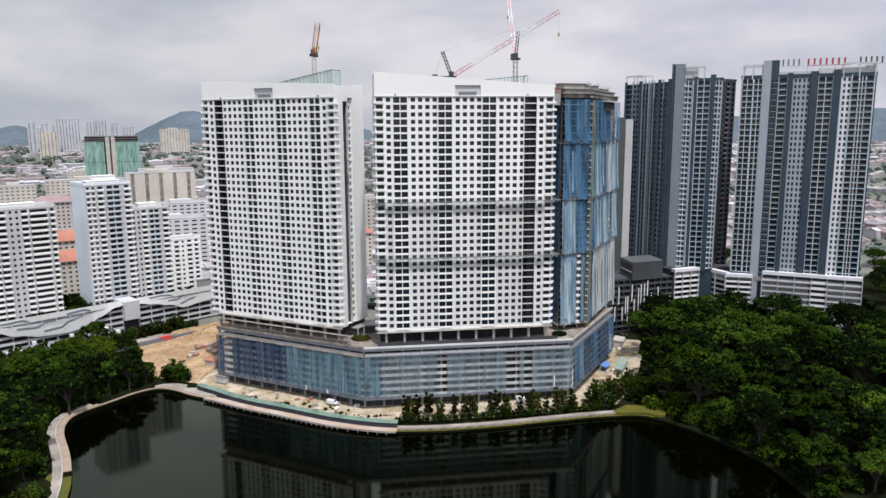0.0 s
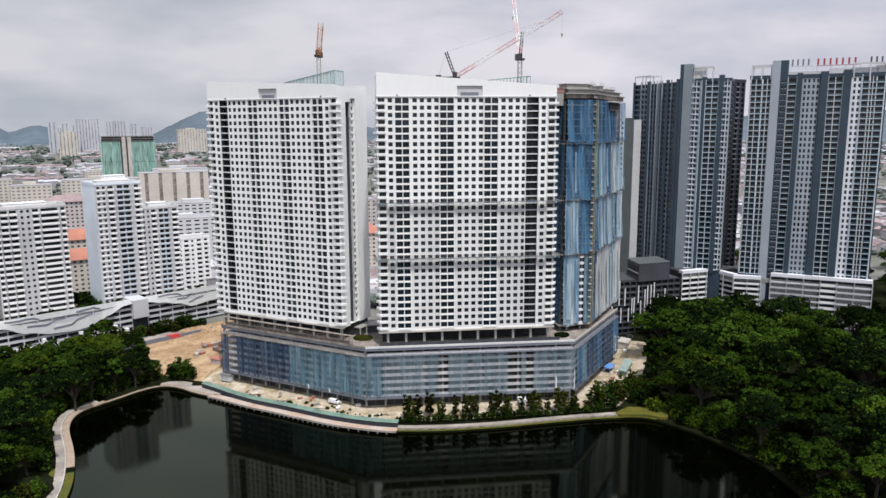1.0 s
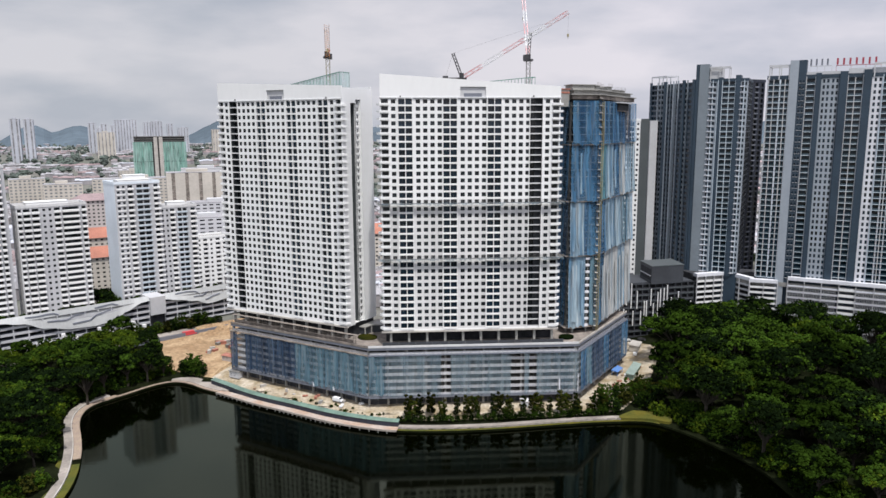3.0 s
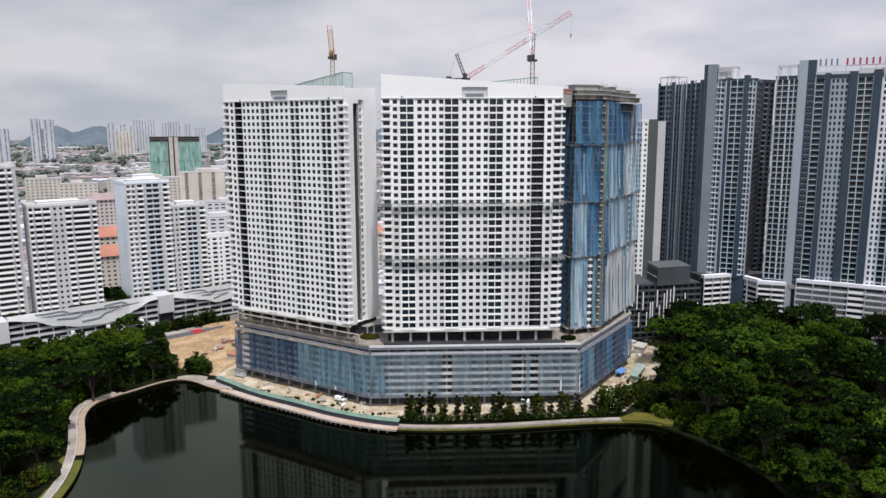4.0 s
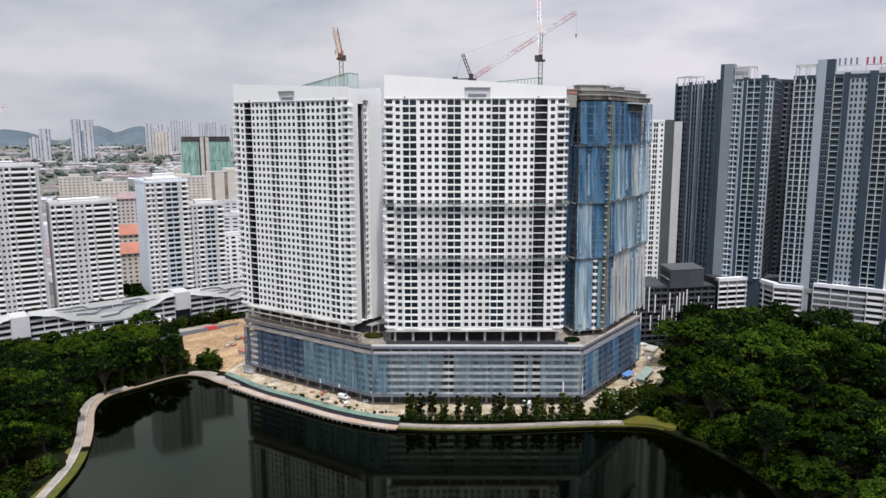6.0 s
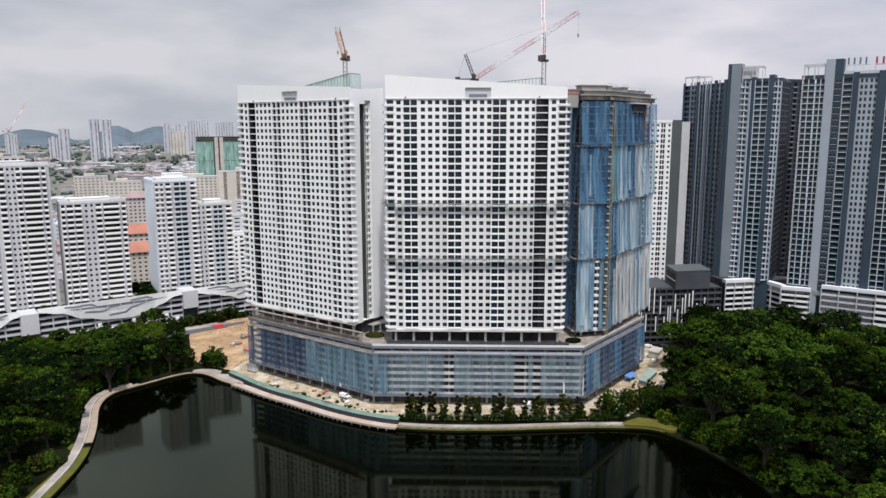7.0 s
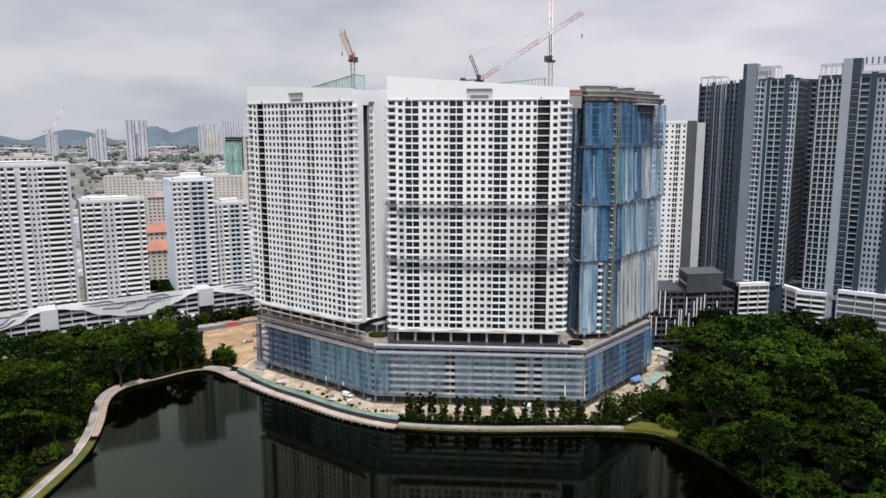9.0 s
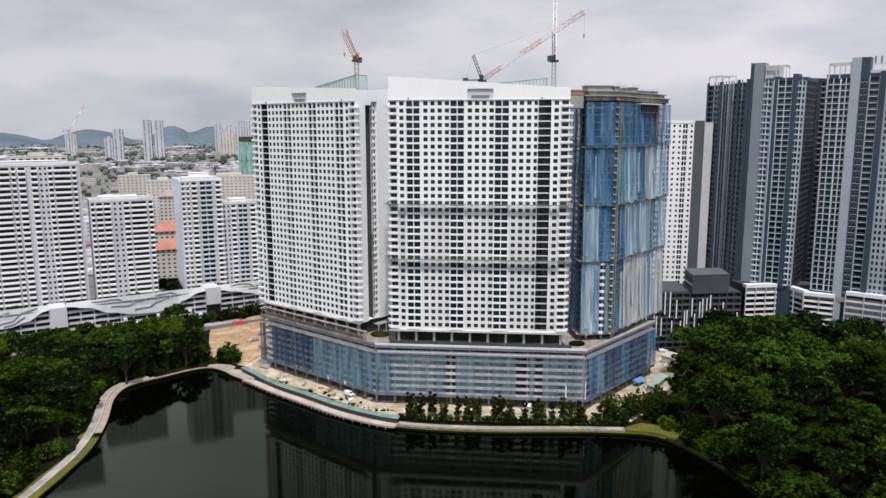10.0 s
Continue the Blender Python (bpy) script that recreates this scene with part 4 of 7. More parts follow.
for p, q, sets in ((B5, B1, [["netblue", "netblue"], ["netblue", "netblue"], ["netblue", "netblue"], ["netdark", "netblue"]]),
                   (B1, B2, [["netblue", "netblue"], ["netblue", "netblue"], [(0, 0.5, "netpale"), (0.5, 1.0, "netblue")], [(0, 0.6, "netpale"), (0.76, 1.0, "netteal")]]),
                   (B2, B3, [["netblue", "netblue", "netblue", "netdark", "netblue"], ["netcyan", "netpale", "netblue", "netdust", "netpale", "netteal"], ["netblue", "netpale", "netpale", "netpale", "netteal", "netpale"],
                             [(0, 0.18, "netblue"), (0.18, 0.36, "netdust"), (0.36, 0.58, "netdust"), (0.58, 0.8, "netpale"), (0.8, 1.0, "netdust")]])):
    wd = span(p, q)
    for tier, ((zb, zt), keys) in enumerate(zip(TIERS, sets)):
        k = len(keys)
        for j, key in enumerate(keys):
            seed += 1
            a, b = wd * j / k, wd * (j + 1) / k + 0.15
            if isinstance(key, tuple):
                a, b, key = wd * key[0], wd * key[1], key[2]
            part("net", net_sheet(p, q, a, b, zb, zt, key, 1.0 - 0.12 * tier, 0.9, seed, 0.2), btower)
        s = Shape("brownslab"); s.m = tfm(p, q)
        s.box(0, -1.3, zb - 0.6, wd, 0.6, zb - 0.3)
        part("walkway", s, btower)
# pale sun-bleached sheets hung over the nets of the long side
rs = random.Random(61)
for zb, zt, key, spots in ((92, 115, "netpale", (0.10, 0.33, 0.36, 0.52, 0.55, 0.66, 0.82, 0.9)), (67, 90, "netpale", (0.06, 0.2, 0.3, 0.42, 0.62, 0.74, 0.86)), (34, 62, "netdust", (0.1, 0.24, 0.32, 0.48, 0.6, 0.7, 0.88))):
    for u in spots:
        a = span(B2, B3) * u; w_ = rs.uniform(0.7, 2.6); cut = rs.uniform(0, 0.45) * (zt - zb)
        part("net", net_sheet(B2, B3, a, a + w_, zb + (cut if rs.random() < 0.4 else 0), zt - cut * rs.random(), key, 1.35, 0.7, int(u * 1000) + int(zb), 0.12), btower)
for zb, zt, u, w_ in ((68, 88, 0.06, 1.6), (72, 90, 0.26, 1.1), (36, 62, 0.1, 2.4), (40, 64, 0.42, 1.4), (94, 112, 0.3, 0.8)):
    part("net", net_sheet(B1, B2, span(B1, B2) * u, span(B1, B2) * u + w_, zb, zt, "netpale", 1.3, 0.7, int(zb * 7), 0.12), btower)
# open bay with raw balconies low on the narrow side
for f in range(11):
    s = Shape("hazewhite"); s.m = tfm(B1, B2)
    s.box(8.6, -0.9, 33.2 + f * 3.1, 10.6, 0.6, 34.2 + f * 3.1); part("balcony", s, btower)
# crown: recessed storey, its shade put into near-black, thin projecting slabs, upstands
for d_, za, zb_, key in ((1.2, 134.4, 135.2, "room"), (0.2, 135.2, 137.0, "brownslab"), (-0.6, 137.0, 137.4, "concrete"), (1.8, 137.4, 139.0, "concrete"), (0.8, 139.0, 139.35, "concrete")):
    s = Shape(key)
    s.prism(inset(bp, d_), za, zb_)
    part("roof_slab", s, btower, "raw concrete roof band" if key != "room" else "near-black band for a shaded open storey")
for a, b, h, bk in ((3.0, 4.5, 141.2, 3), (12.0, 3.0, 140.8, 4), (21, 6, 141.4, 3.4), (30, 9, 140.3, 3), (44, 7, 140.6, 4)):
    s = Shape("concrete", "brownslab"); s.m = tfm(B2, B3)
    s.box(a, bk, 139.3, a + b, bk + 5, h); s.box(a - 0.4, bk - 0.4, h, a + b + 0.4, bk + 5.4, h + 0.25)
    for j in range(4):
        s.tube((a + b * j / 3, bk - 0.3, h + 0.2), (a + b * j / 3, bk - 0.3, h + 1.6), 0.06, 1, 4)
    part("roof_upstand", s, btower)
s = Shape("concrete"); s.m = tfm(B1, B2)
s.box(1.5, 2.5, 139.3, 12.5, 9, 141.3); s.box(1.0, 2.0, 141.3, 13, 9.5, 141.6)
part("roof_upstand", s, btower)
s = Shape("concrete", "rust"); s.m = tfm((88.0, 312.0), (98.0, 317.0))
s.box(1.5, 0, 132.0, 10.5, 9, 139.2); s.box(1.5, -0.2, 137.6, 10.5, 0, 138.3, 1); s.box(1.2, -0.4, 139.2, 10.8, 9.4, 139.6, 1)
part("link_core", s, btower, "raw concrete link core")
s = Shape("mid"); s.m = tfm(B2, B3)
s.box(20, -3.0, 134.0, 40, 1.5, 134.6)
part("canopy", s, btower, "pale projecting concrete ledge")
# near-black panel over the nets stands for the shade under the ledge
s = Shape("brownslab", "room"); s.m = tfm(B2, B3)
s.box(21, -1.6, 130.6, 38.5, -1.45, 133.9, 1); s.box(21, -1.75, 130.3, 38.5, -1.4, 130.6); s.box(38.2, -1.75, 119, 38.5, -1.4, 133.9)
part("open_storey", s, btower, "near-black panel standing for the shaded gap below the ledge")
# hoist mast on the corner
mast = site("builders_hoist", 111.5, 318, 30.3, "yellow builders' hoist mast on the tower corner", "hoist")
s = Shape("yellow")
mx, my = 112.6, 317.6
for dx, dy in ((0, 0), (0.9, 0), (0, 0.9), (0.9, 0.9)):
    s.tube((mx + dx, my + dy, 30.4), (mx + dx, my + dy, 134), 0.09, 0, 4)
for f in range(70):
    z = 31 + f * 1.48
    s.tube((mx, my, z), (mx + 0.9, my, z + 0.74), 0.06, 0, 3); s.tube((mx + 0.9, my, z + 0.74), (mx, my, z + 1.48), 0.06, 0, 3)
part("mast", s, mast)
for f in range(34):
    z = 33.3 + f * 3.1
    s = Shape("deck", "steel"); s.box(mx - 1.5, my - 0.5, z - 0.15, mx - 0.1, my + 1.8, z + 0.1); s.box(mx - 1.5, my - 0.5, z + 0.1, mx - 1.42, my + 1.8, z + 1.1, 1)
    part("landing", s, mast)


# ---- tower cranes ----
def lattice(s, p, q, w, n, r=0.07, mi=0, up=(0, 0, 1)):
    """A square lattice boom or mast from p to q."""
    p, q = Vector(p), Vector(q)
    d = (q - p).normalized()
    a = d.cross(Vector(up))
    a = (a if a.length > 0.05 else Vector((1, 0, 0))).normalized(); b = d.cross(a).normalized()
    c = [(a * i + b * j) * w / 2 for i, j in ((-1, -1), (1, -1), (1, 1), (-1, 1))]
    for o in c:
        s.tube(p + o, q + o, r, mi, 4)
    for k in range(n):
        u, v = p + (q - p) * (k / n), p + (q - p) * ((k + 1) / n)
        for e in range(4):
            s.tube(u + c[e], v + c[(e + 1) % 4], r * 0.7, mi, 3)


def crane(x, y, z0, z1, tip, apex, tail, key, mast_key, label, boom_w=1.5, rod=0.11):
    """Luffing crane: mast up to z1, boom to tip, A-frame to apex, counter-jib to tail."""
    c = site("tower_crane", x, y, z0, label, "crane", "cranes")
    s = Shape(mast_key); lattice(s, (x, y, z0), (x, y, z1), 1.8, max(4, int((z1 - z0) / 2.2)), 0.12, 0, (0, 1, 0)); part("mast", s, c)
    s = Shape("black"); s.prism([(x - 2, y - 2), (x + 2, y - 2), (x + 2, y + 2), (x - 2, y + 2)], z1, z1 + 0.9); s.box(x - 1.3, y - 2.6, z1 + 0.9, x + 0.6, y - 0.4, z1 + 3.0); part("cab", s, c)
    foot = Vector((x, y, z1 + 0.9))
    for j in range(5 if key == "red" else 1):
        n_ = 5 if key == "red" else 1
        s = Shape(key if j % 2 == 0 else "white"); lattice(s, foot.lerp(Vector(tip), j / n_), foot.lerp(Vector(tip), (j + 1) / n_), boom_w, 14 // n_ + 1, rod); part("boom", s, c)
    s = Shape("black" if key == "red" else "rust"); lattice(s, (x, y, z1 + 0.9), apex, 1.1, 7, 0.13); part("a_frame", s, c)
    s = Shape("black")
    s.tube((x, y, z1 + 0.9), tail, 0.35, 0, 4); t = Vector(tail); s.box(t.x - 1.2, t.y - 1.0, t.z - 1.6, t.x + 1.2, t.y + 1.0, t.z + 1.0); part("counterweight", s, c)
    s = Shape("steel")
    s.tube(apex, Vector(tip) * 0.9 + Vector((x, y, z1)) * 0.1, 0.035, 0, 3); s.tube(apex, tail, 0.05, 0, 3)
    h = Vector(tip); s.tube(h, h - Vector((0, 0, 9)), 0.04, 0, 3); cb = part("cable", s, c)
    s = Shape("yellow"); s.box(h.x - 0.35, h.y - 0.25, h.z - 10.2, h.x + 0.35, h.y + 0.25, h.z - 9); s.tube((h.x, h.y, h.z - 10.2), (h.x, h.y, h.z - 11.0), 0.12, 0, 5); part("hook_block", s, cb)
    return c


crane(-9.6, 362.0, 130, 156.0, (-6.5, 322.0, 165.5), (-9.2, 364.0, 160.5), (-9.0, 366, 157.5), "orange", "yellow", "orange luffing tower crane behind the white tower", 2.0)
crane(86.7, 357.0, 130, 154.5, (87.8, 379.0, 187.0), (85.6, 347.5, 166.5), (84.5, 352, 156.0), "red", "steel", "red and white luffing tower crane with steep boom")
crane(53.2, 343.0, 130, 144.8, (97.0, 320.5, 172.0), (48.9, 342.4, 156.8), (45.5, 343.5, 145.6), "red", "steel", "red roof crane with a long low boom", 1.5)


# ---- apartment blocks round the site ----
def block(name, p, q, depth, z0, n, fh, cols, label, cat="apartment tower", group="", base="white", paint=(), roof_up=1.6, left_cols=(), right_cols=(), band=None, tint="glass", limit=120, extra=("grey", "dark", "mid", "palebl"), foot=None, grow=1.0):
    """Block with front p-q (seen from outside, left to right), its openings floor by floor, parapet and plant room."""
    wd = span(p, q); m = tfm(p, q)
    top = site(name, *off(p, q, wd / 2, depth / 2), z0 if foot is None else foot, label, cat, group)
    s = Shape(base, "room", *extra)
    cols = [(a * grow, b * grow, *rest) for a, b, *rest in cols]
    paint = [(a * grow, min(b * grow, wd), k) for a, b, k in paint]
    band = [(a * grow, b * grow, *rest) for a, b, *rest in band or ()]
    hs = wall_face(s, m, wd, z0, n, fh, cols, paint)
    hl = wall_face(s, m @ tfm((0, depth), (0, 0)), depth, z0, n, fh, left_cols)
    hr = wall_face(s, m @ tfm((wd, 0), (wd, depth)), depth, z0, n, fh, right_cols)
    zt = z0 + n * fh
    s.m = m
    s.face([(0, depth, z0), (0, depth, zt), (wd, depth, zt), (wd, depth, z0)])
    if foot is not None:
        s.box(0, 0, foot, wd, depth, z0)
    part("wall", s, top)
    s = Shape(base, "concrete"); s.m = m
    s.box(-0.2, -0.2, zt, wd + 0.2, 0.2, zt + roof_up); s.box(-0.2, depth - 0.2, zt, wd + 0.2, depth + 0.2, zt + roof_up)
    s.box(-0.2, 0.2, zt, 0.2, depth - 0.2, zt + roof_up); s.box(wd - 0.2, 0.2, zt, wd + 0.2, depth - 0.2, zt + roof_up)
    s.box(0.2, 0.2, zt - 0.3, wd - 0.2, depth - 0.2, zt + 0.25, 1)
    part("roof", s, top)
    if band:
        for a, b, key, outp, hgt in band:
            t = Shape(key, "railglass"); t.box(0, -outp, -0.15, b - a, 0.0, hgt)
            if hgt < 0.6 and key != "hazewhite":
                t.box(0, -outp, 1.06, b - a, -outp + 0.08, 1.12, 1)
                t.box(0.05, -outp + 0.02, hgt, b - a - 0.05, -outp + 0.06, 1.06, 1)
            me = t.mesh("balcony")
            repeat("balcony", me, top, [m @ Matrix.Translation((a, 0, z0 + f * fh)) for f in range(n)])
    deep = [h for h in hs if h[3] > 0.6]; flat = [h for h in hs if h[3] <= 0.6]
    glaze(top, flat, 0.15, tint, limit)
    glaze(top, deep, 1.3, tint, limit, 0)
    glaze(top, hl + hr, 0.15, tint, 60)
    return top, m, wd, zt


def plant_room(top, m, x0, y0, x1, y1, z, h, key="white"):
    s = Shape(key, "grey"); s.m = m
    s.box(x0, y0, z, x1, y1, z + h); s.box(x0 - 0.2, y0 - 0.2, z + h, x1 + 0.2, y1 + 0.2, z + h + 0.3)
    part("plant_room", s, top)


# pale blocks across the road
def pale_cols(x, wide):
    return [(x + 0.6, x + 3.4, 0.9, 2.6, 1.4, 4), (x + 4.6, x + 5.8, 1.0, 2.4, 0.3), (x + 7.0, x + 8.2, 1.0, 2.4, 0.3), (x + 9.0, x + 11.0, 0.9, 2.6, 1.4, 4), (x + 12.0, x + 12.0 + wide, 0.9, 2.6, 1.6, 4), (x + 13.2 + wide, x + 15.0 + wide, 0.9, 2.6, 1.4, 4), (x + 16.4 + wide, x + 19.6 + wide, 0.9, 2.6, 1.4, 4)]


def pale_bands(x, wide):
    return [(x + 0.4, x + 3.6, "white", 1.6, 0.95), (x + 8.8, x + 11.2, "white", 1.6, 0.95), (x + 11.7, x + 12.3 + wide, "white", 1.9, 0.95), (x + 13.0 + wide, x + 15.2 + wide, "white", 1.6, 0.95), (x + 16.2 + wide, x + 19.8 + wide, "white", 1.6, 0.95)]


ends = [(2.0, 3.4, 1.0, 2.4, 0.3), (6.5, 8.2, 1.0, 2.4, 0.3), (11.5, 13.0, 1.0, 2.4, 0.3)]
# paint index 6 lays the shade-grey on fronts between white balconies
W1P, W1Q = (-267.5, 365.1), (-192.4, 417.6)
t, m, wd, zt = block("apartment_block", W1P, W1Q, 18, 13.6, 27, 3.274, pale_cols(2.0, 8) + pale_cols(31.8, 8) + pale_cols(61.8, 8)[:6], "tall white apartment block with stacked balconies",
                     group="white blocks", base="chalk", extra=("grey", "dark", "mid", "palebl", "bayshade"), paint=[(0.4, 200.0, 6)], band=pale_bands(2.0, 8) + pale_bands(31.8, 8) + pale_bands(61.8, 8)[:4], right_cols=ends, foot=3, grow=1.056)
plant_room(t, m, 45, 4, 80, 13, zt, 2.6, "hazewhite")
plant_room(t, m, 20, 4, 34, 13, zt, 5.0)
lowc = [(0.6, 2.4), (3.3, 6.6), (7.4, 10.8), (18.2, 21.2), (22.3, 30.6), (32.0, 34.2)]
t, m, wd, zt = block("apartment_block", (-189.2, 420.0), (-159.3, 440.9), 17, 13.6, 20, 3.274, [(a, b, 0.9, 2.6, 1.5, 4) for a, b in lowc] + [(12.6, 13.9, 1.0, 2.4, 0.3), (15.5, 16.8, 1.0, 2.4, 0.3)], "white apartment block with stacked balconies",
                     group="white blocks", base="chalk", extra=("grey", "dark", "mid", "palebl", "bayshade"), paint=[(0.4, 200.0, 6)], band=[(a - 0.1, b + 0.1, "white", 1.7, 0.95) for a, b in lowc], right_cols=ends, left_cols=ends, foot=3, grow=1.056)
plant_room(t, m, 6, 5, 28, 13, zt, 2.4)
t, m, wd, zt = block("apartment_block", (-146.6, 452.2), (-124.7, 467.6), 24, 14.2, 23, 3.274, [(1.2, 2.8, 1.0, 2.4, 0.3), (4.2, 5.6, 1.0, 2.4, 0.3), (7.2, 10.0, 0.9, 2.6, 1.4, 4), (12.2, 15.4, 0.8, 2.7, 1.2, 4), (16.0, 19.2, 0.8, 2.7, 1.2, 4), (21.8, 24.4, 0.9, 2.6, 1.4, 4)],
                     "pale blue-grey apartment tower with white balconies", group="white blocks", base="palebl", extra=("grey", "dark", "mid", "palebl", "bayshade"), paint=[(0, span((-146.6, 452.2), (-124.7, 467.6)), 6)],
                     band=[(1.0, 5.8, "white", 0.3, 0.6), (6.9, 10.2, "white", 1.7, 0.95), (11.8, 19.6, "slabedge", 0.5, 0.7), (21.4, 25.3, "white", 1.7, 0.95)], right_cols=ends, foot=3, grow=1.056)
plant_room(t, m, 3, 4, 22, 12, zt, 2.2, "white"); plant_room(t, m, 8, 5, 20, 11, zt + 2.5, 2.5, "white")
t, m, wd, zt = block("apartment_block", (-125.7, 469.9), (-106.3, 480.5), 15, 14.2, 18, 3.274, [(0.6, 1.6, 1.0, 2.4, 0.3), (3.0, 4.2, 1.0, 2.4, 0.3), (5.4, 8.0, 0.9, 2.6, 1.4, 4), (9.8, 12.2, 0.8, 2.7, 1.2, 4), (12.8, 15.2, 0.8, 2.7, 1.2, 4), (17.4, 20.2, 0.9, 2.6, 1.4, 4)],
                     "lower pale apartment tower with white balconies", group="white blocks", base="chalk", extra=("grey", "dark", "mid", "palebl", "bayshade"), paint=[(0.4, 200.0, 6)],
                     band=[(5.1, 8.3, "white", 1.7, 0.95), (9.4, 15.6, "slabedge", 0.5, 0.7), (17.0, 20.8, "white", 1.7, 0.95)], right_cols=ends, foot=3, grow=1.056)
plant_room(t, m, 5, 4, 16, 11, zt, 3.0, "white")
t, m, wd, zt = block("apartment_block", (-113.9, 504.8), (-94.9, 516.4), 14, 10.0, 12, 3.168, [(1, 2.6, 1, 2.4, 0.3), (4.5, 7.2, 1.05, 2.6, 1.2, 4), (9, 10.4, 1, 2.4, 0.3), (12.6, 15.4, 1.05, 2.6, 1.2, 4), (17.4, 19.6, 1.05, 2.6, 1.2, 4)], "small white apartment block between taller ones", group="white blocks",
                     band=[(4.2, 7.5, "white", 1.1, 0.95), (12.3, 15.7, "white", 1.1, 0.95), (17.1, 19.9, "white", 1.1, 0.95)], foot=3, grow=1.056)


# ---- parking hall with folded metal fascia ----
mall = site("parking_hall", -150, 425, 5, "long grey parking hall with folded white metal fascia", "parking hall")
MO = (-187.0, 384.0); MD = (-127.0, 432.0)


def at_hall(a):
    return off(MO, MD, a, 0)


def hall_wing(a0, a1, edge, grooves):
    """A wing between a0 and a1 along the hall: open parking floors under a fascia whose lower edge follows `edge`."""
    p, q = at_hall(a0), at_hall(a1)
    wd, m = a1 - a0, tfm(p, q)
    s = Shape("mid", "room", "grey")
    k = max(3, round(wd / 7.5))
    # grey reveals (2) carry the shade inside the parking slits
    wall_face(s, m, wd, 5.0, 5, 3.4, [(wd * j / k + 0.35, wd * (j + 1) / k - 0.25, 1.1, 3.1, 4.0, 2) for j in range(k)])
    s.m = m
    s.face([(0, 8, 18), (0, 8, 22), (wd, 8, 22), (wd, 8, 18)]); s.face([(0, 26, 5), (0, 26, 18), (wd, 26, 18), (wd, 26, 5)])
    for x in (0, wd):
        s.face([(x, 0, 5), (x, 0, 22), (x, 8, 22), (x, 8, 18), (x, 26, 18), (x, 26, 5)][::1 if x == 0 else -1])
    part("wall", s, mall)
    s = Shape("concrete", "deck"); s.m = m; s.box(0, 2.0, 22.0, wd, 8.0, 22.6); s.box(0, 8.0, 18.0, wd, 26.0, 18.5, 1); part("roof", s, mall)
    def low(u):
        for (ua, za), (ub, zb_) in zip(edge, edge[1:]):
            if ua <= u <= ub:
                return za + (zb_ - za) * ease(ua, ub, u)
        return edge[-1][1]
    s = Shape("fascia"); n = 48; k = 0
    for j in range(n + 1):
        u = j / n; z = low(u)
        for y_, z_ in ((0.3, z), (-1.4, z), (1.8, 24.4), (2.6, 22.6)):
            s.v.append(tuple(m @ Vector((wd * u, y_, z_))))
    for j in range(n):
        for e in range(3):
            a = 4 * j + e
            s.f.append((a, a + 1, a + 5, a + 4)); s.i.append(0)
    part("fascia", s, mall, "pale folded metal fascia")
    def on(u, h):
        a = low(u)
        return Vector((wd * u, -1.4 + 3.2 * h - 0.12, a + (24.4 - a) * h))
    for pts_ in grooves:
        s = Shape("grey"); s.m = m
        for (ua, ha), (ub, hb) in zip(pts_, pts_[1:]):
            for e in range(4):
                s.tube(on(ua + (ub - ua) * e / 4, ha + (hb - ha) * e / 4), on(ua + (ub - ua) * (e + 1) / 4, ha + (hb - ha) * (e + 1) / 4), 0.5, 0, 4)
        part("groove", s, mall)


hall_wing(0.3, 79.5, [(0, 22.6), (0.14, 20.6), (0.29, 16.0), (0.45, 13.4), (0.6, 12.8), (0.75, 13.9), (0.82, 17.8), (0.95, 21.8), (1.0, 22.2)],
          [[(0.17, 0.72), (0.30, 0.86), (0.35, 0.86), (0.38, 0.74)], [(0.30, 0.40), (0.42, 0.46), (0.48, 0.62), (0.60, 0.76)], [(0.46, 0.24), (0.58, 0.32), (0.62, 0.5), (0.74, 0.62)], [(0.62, 0.84), (0.74, 0.9), (0.78, 0.76)]])
hall_wing(-90.0, -8.5, [(0, 15.0), (0.25, 19.0), (0.5, 14.5), (0.75, 14.6), (0.86, 16.8), (0.97, 21.5), (1.0, 22.0)],
          [[(0.68, 0.25), (0.78, 0.35), (0.84, 0.7), (0.93, 0.8)], [(0.62, 0.6), (0.70, 0.7), (0.76, 0.85)], [(0.4, 0.4), (0.5, 0.5), (0.55, 0.75)], [(0.72, 0.1), (0.8, 0.18), (0.85, 0.35)]])
hall_wing(88.6, 150.0, [(0, 21.4), (0.14, 19.7), (0.3, 17.5), (0.45, 14.4), (0.7, 16), (1.0, 21)],
          [[(0.12, 0.72), (0.24, 0.86), (0.32, 0.8), (0.36, 0.66)], [(0.30, 0.35), (0.40, 0.5), (0.46, 0.75)], [(0.42, 0.25), (0.5, 0.4), (0.58, 0.45)]])
for a0, a1, za, zb_ in ((-8.5, 0.3, 11.3, 22.8), (79.5, 88.6, 13.2, 24.0)):
    s = Shape("mid", "room"); s.m = tfm(at_hall(a0), at_hall(a1))
    s.box(0, -2.2, za, a1 - a0, 12, zb_); s.box(0.3, 0, 5, a1 - a0 - 0.3, 12, za, 1)
    part("stair_block", s, mall, "plain white stair block")
for j in range(12):
    s = Shape("white"); s.m = tfm(at_hall(4 + j * 6.3), at_hall(8 + j * 6.3))
    s.box(1, -2.4, 5, 3.0, -0.4, 11.5 if j % 3 == 1 else 8.4); part("entrance_bay", s, mall)

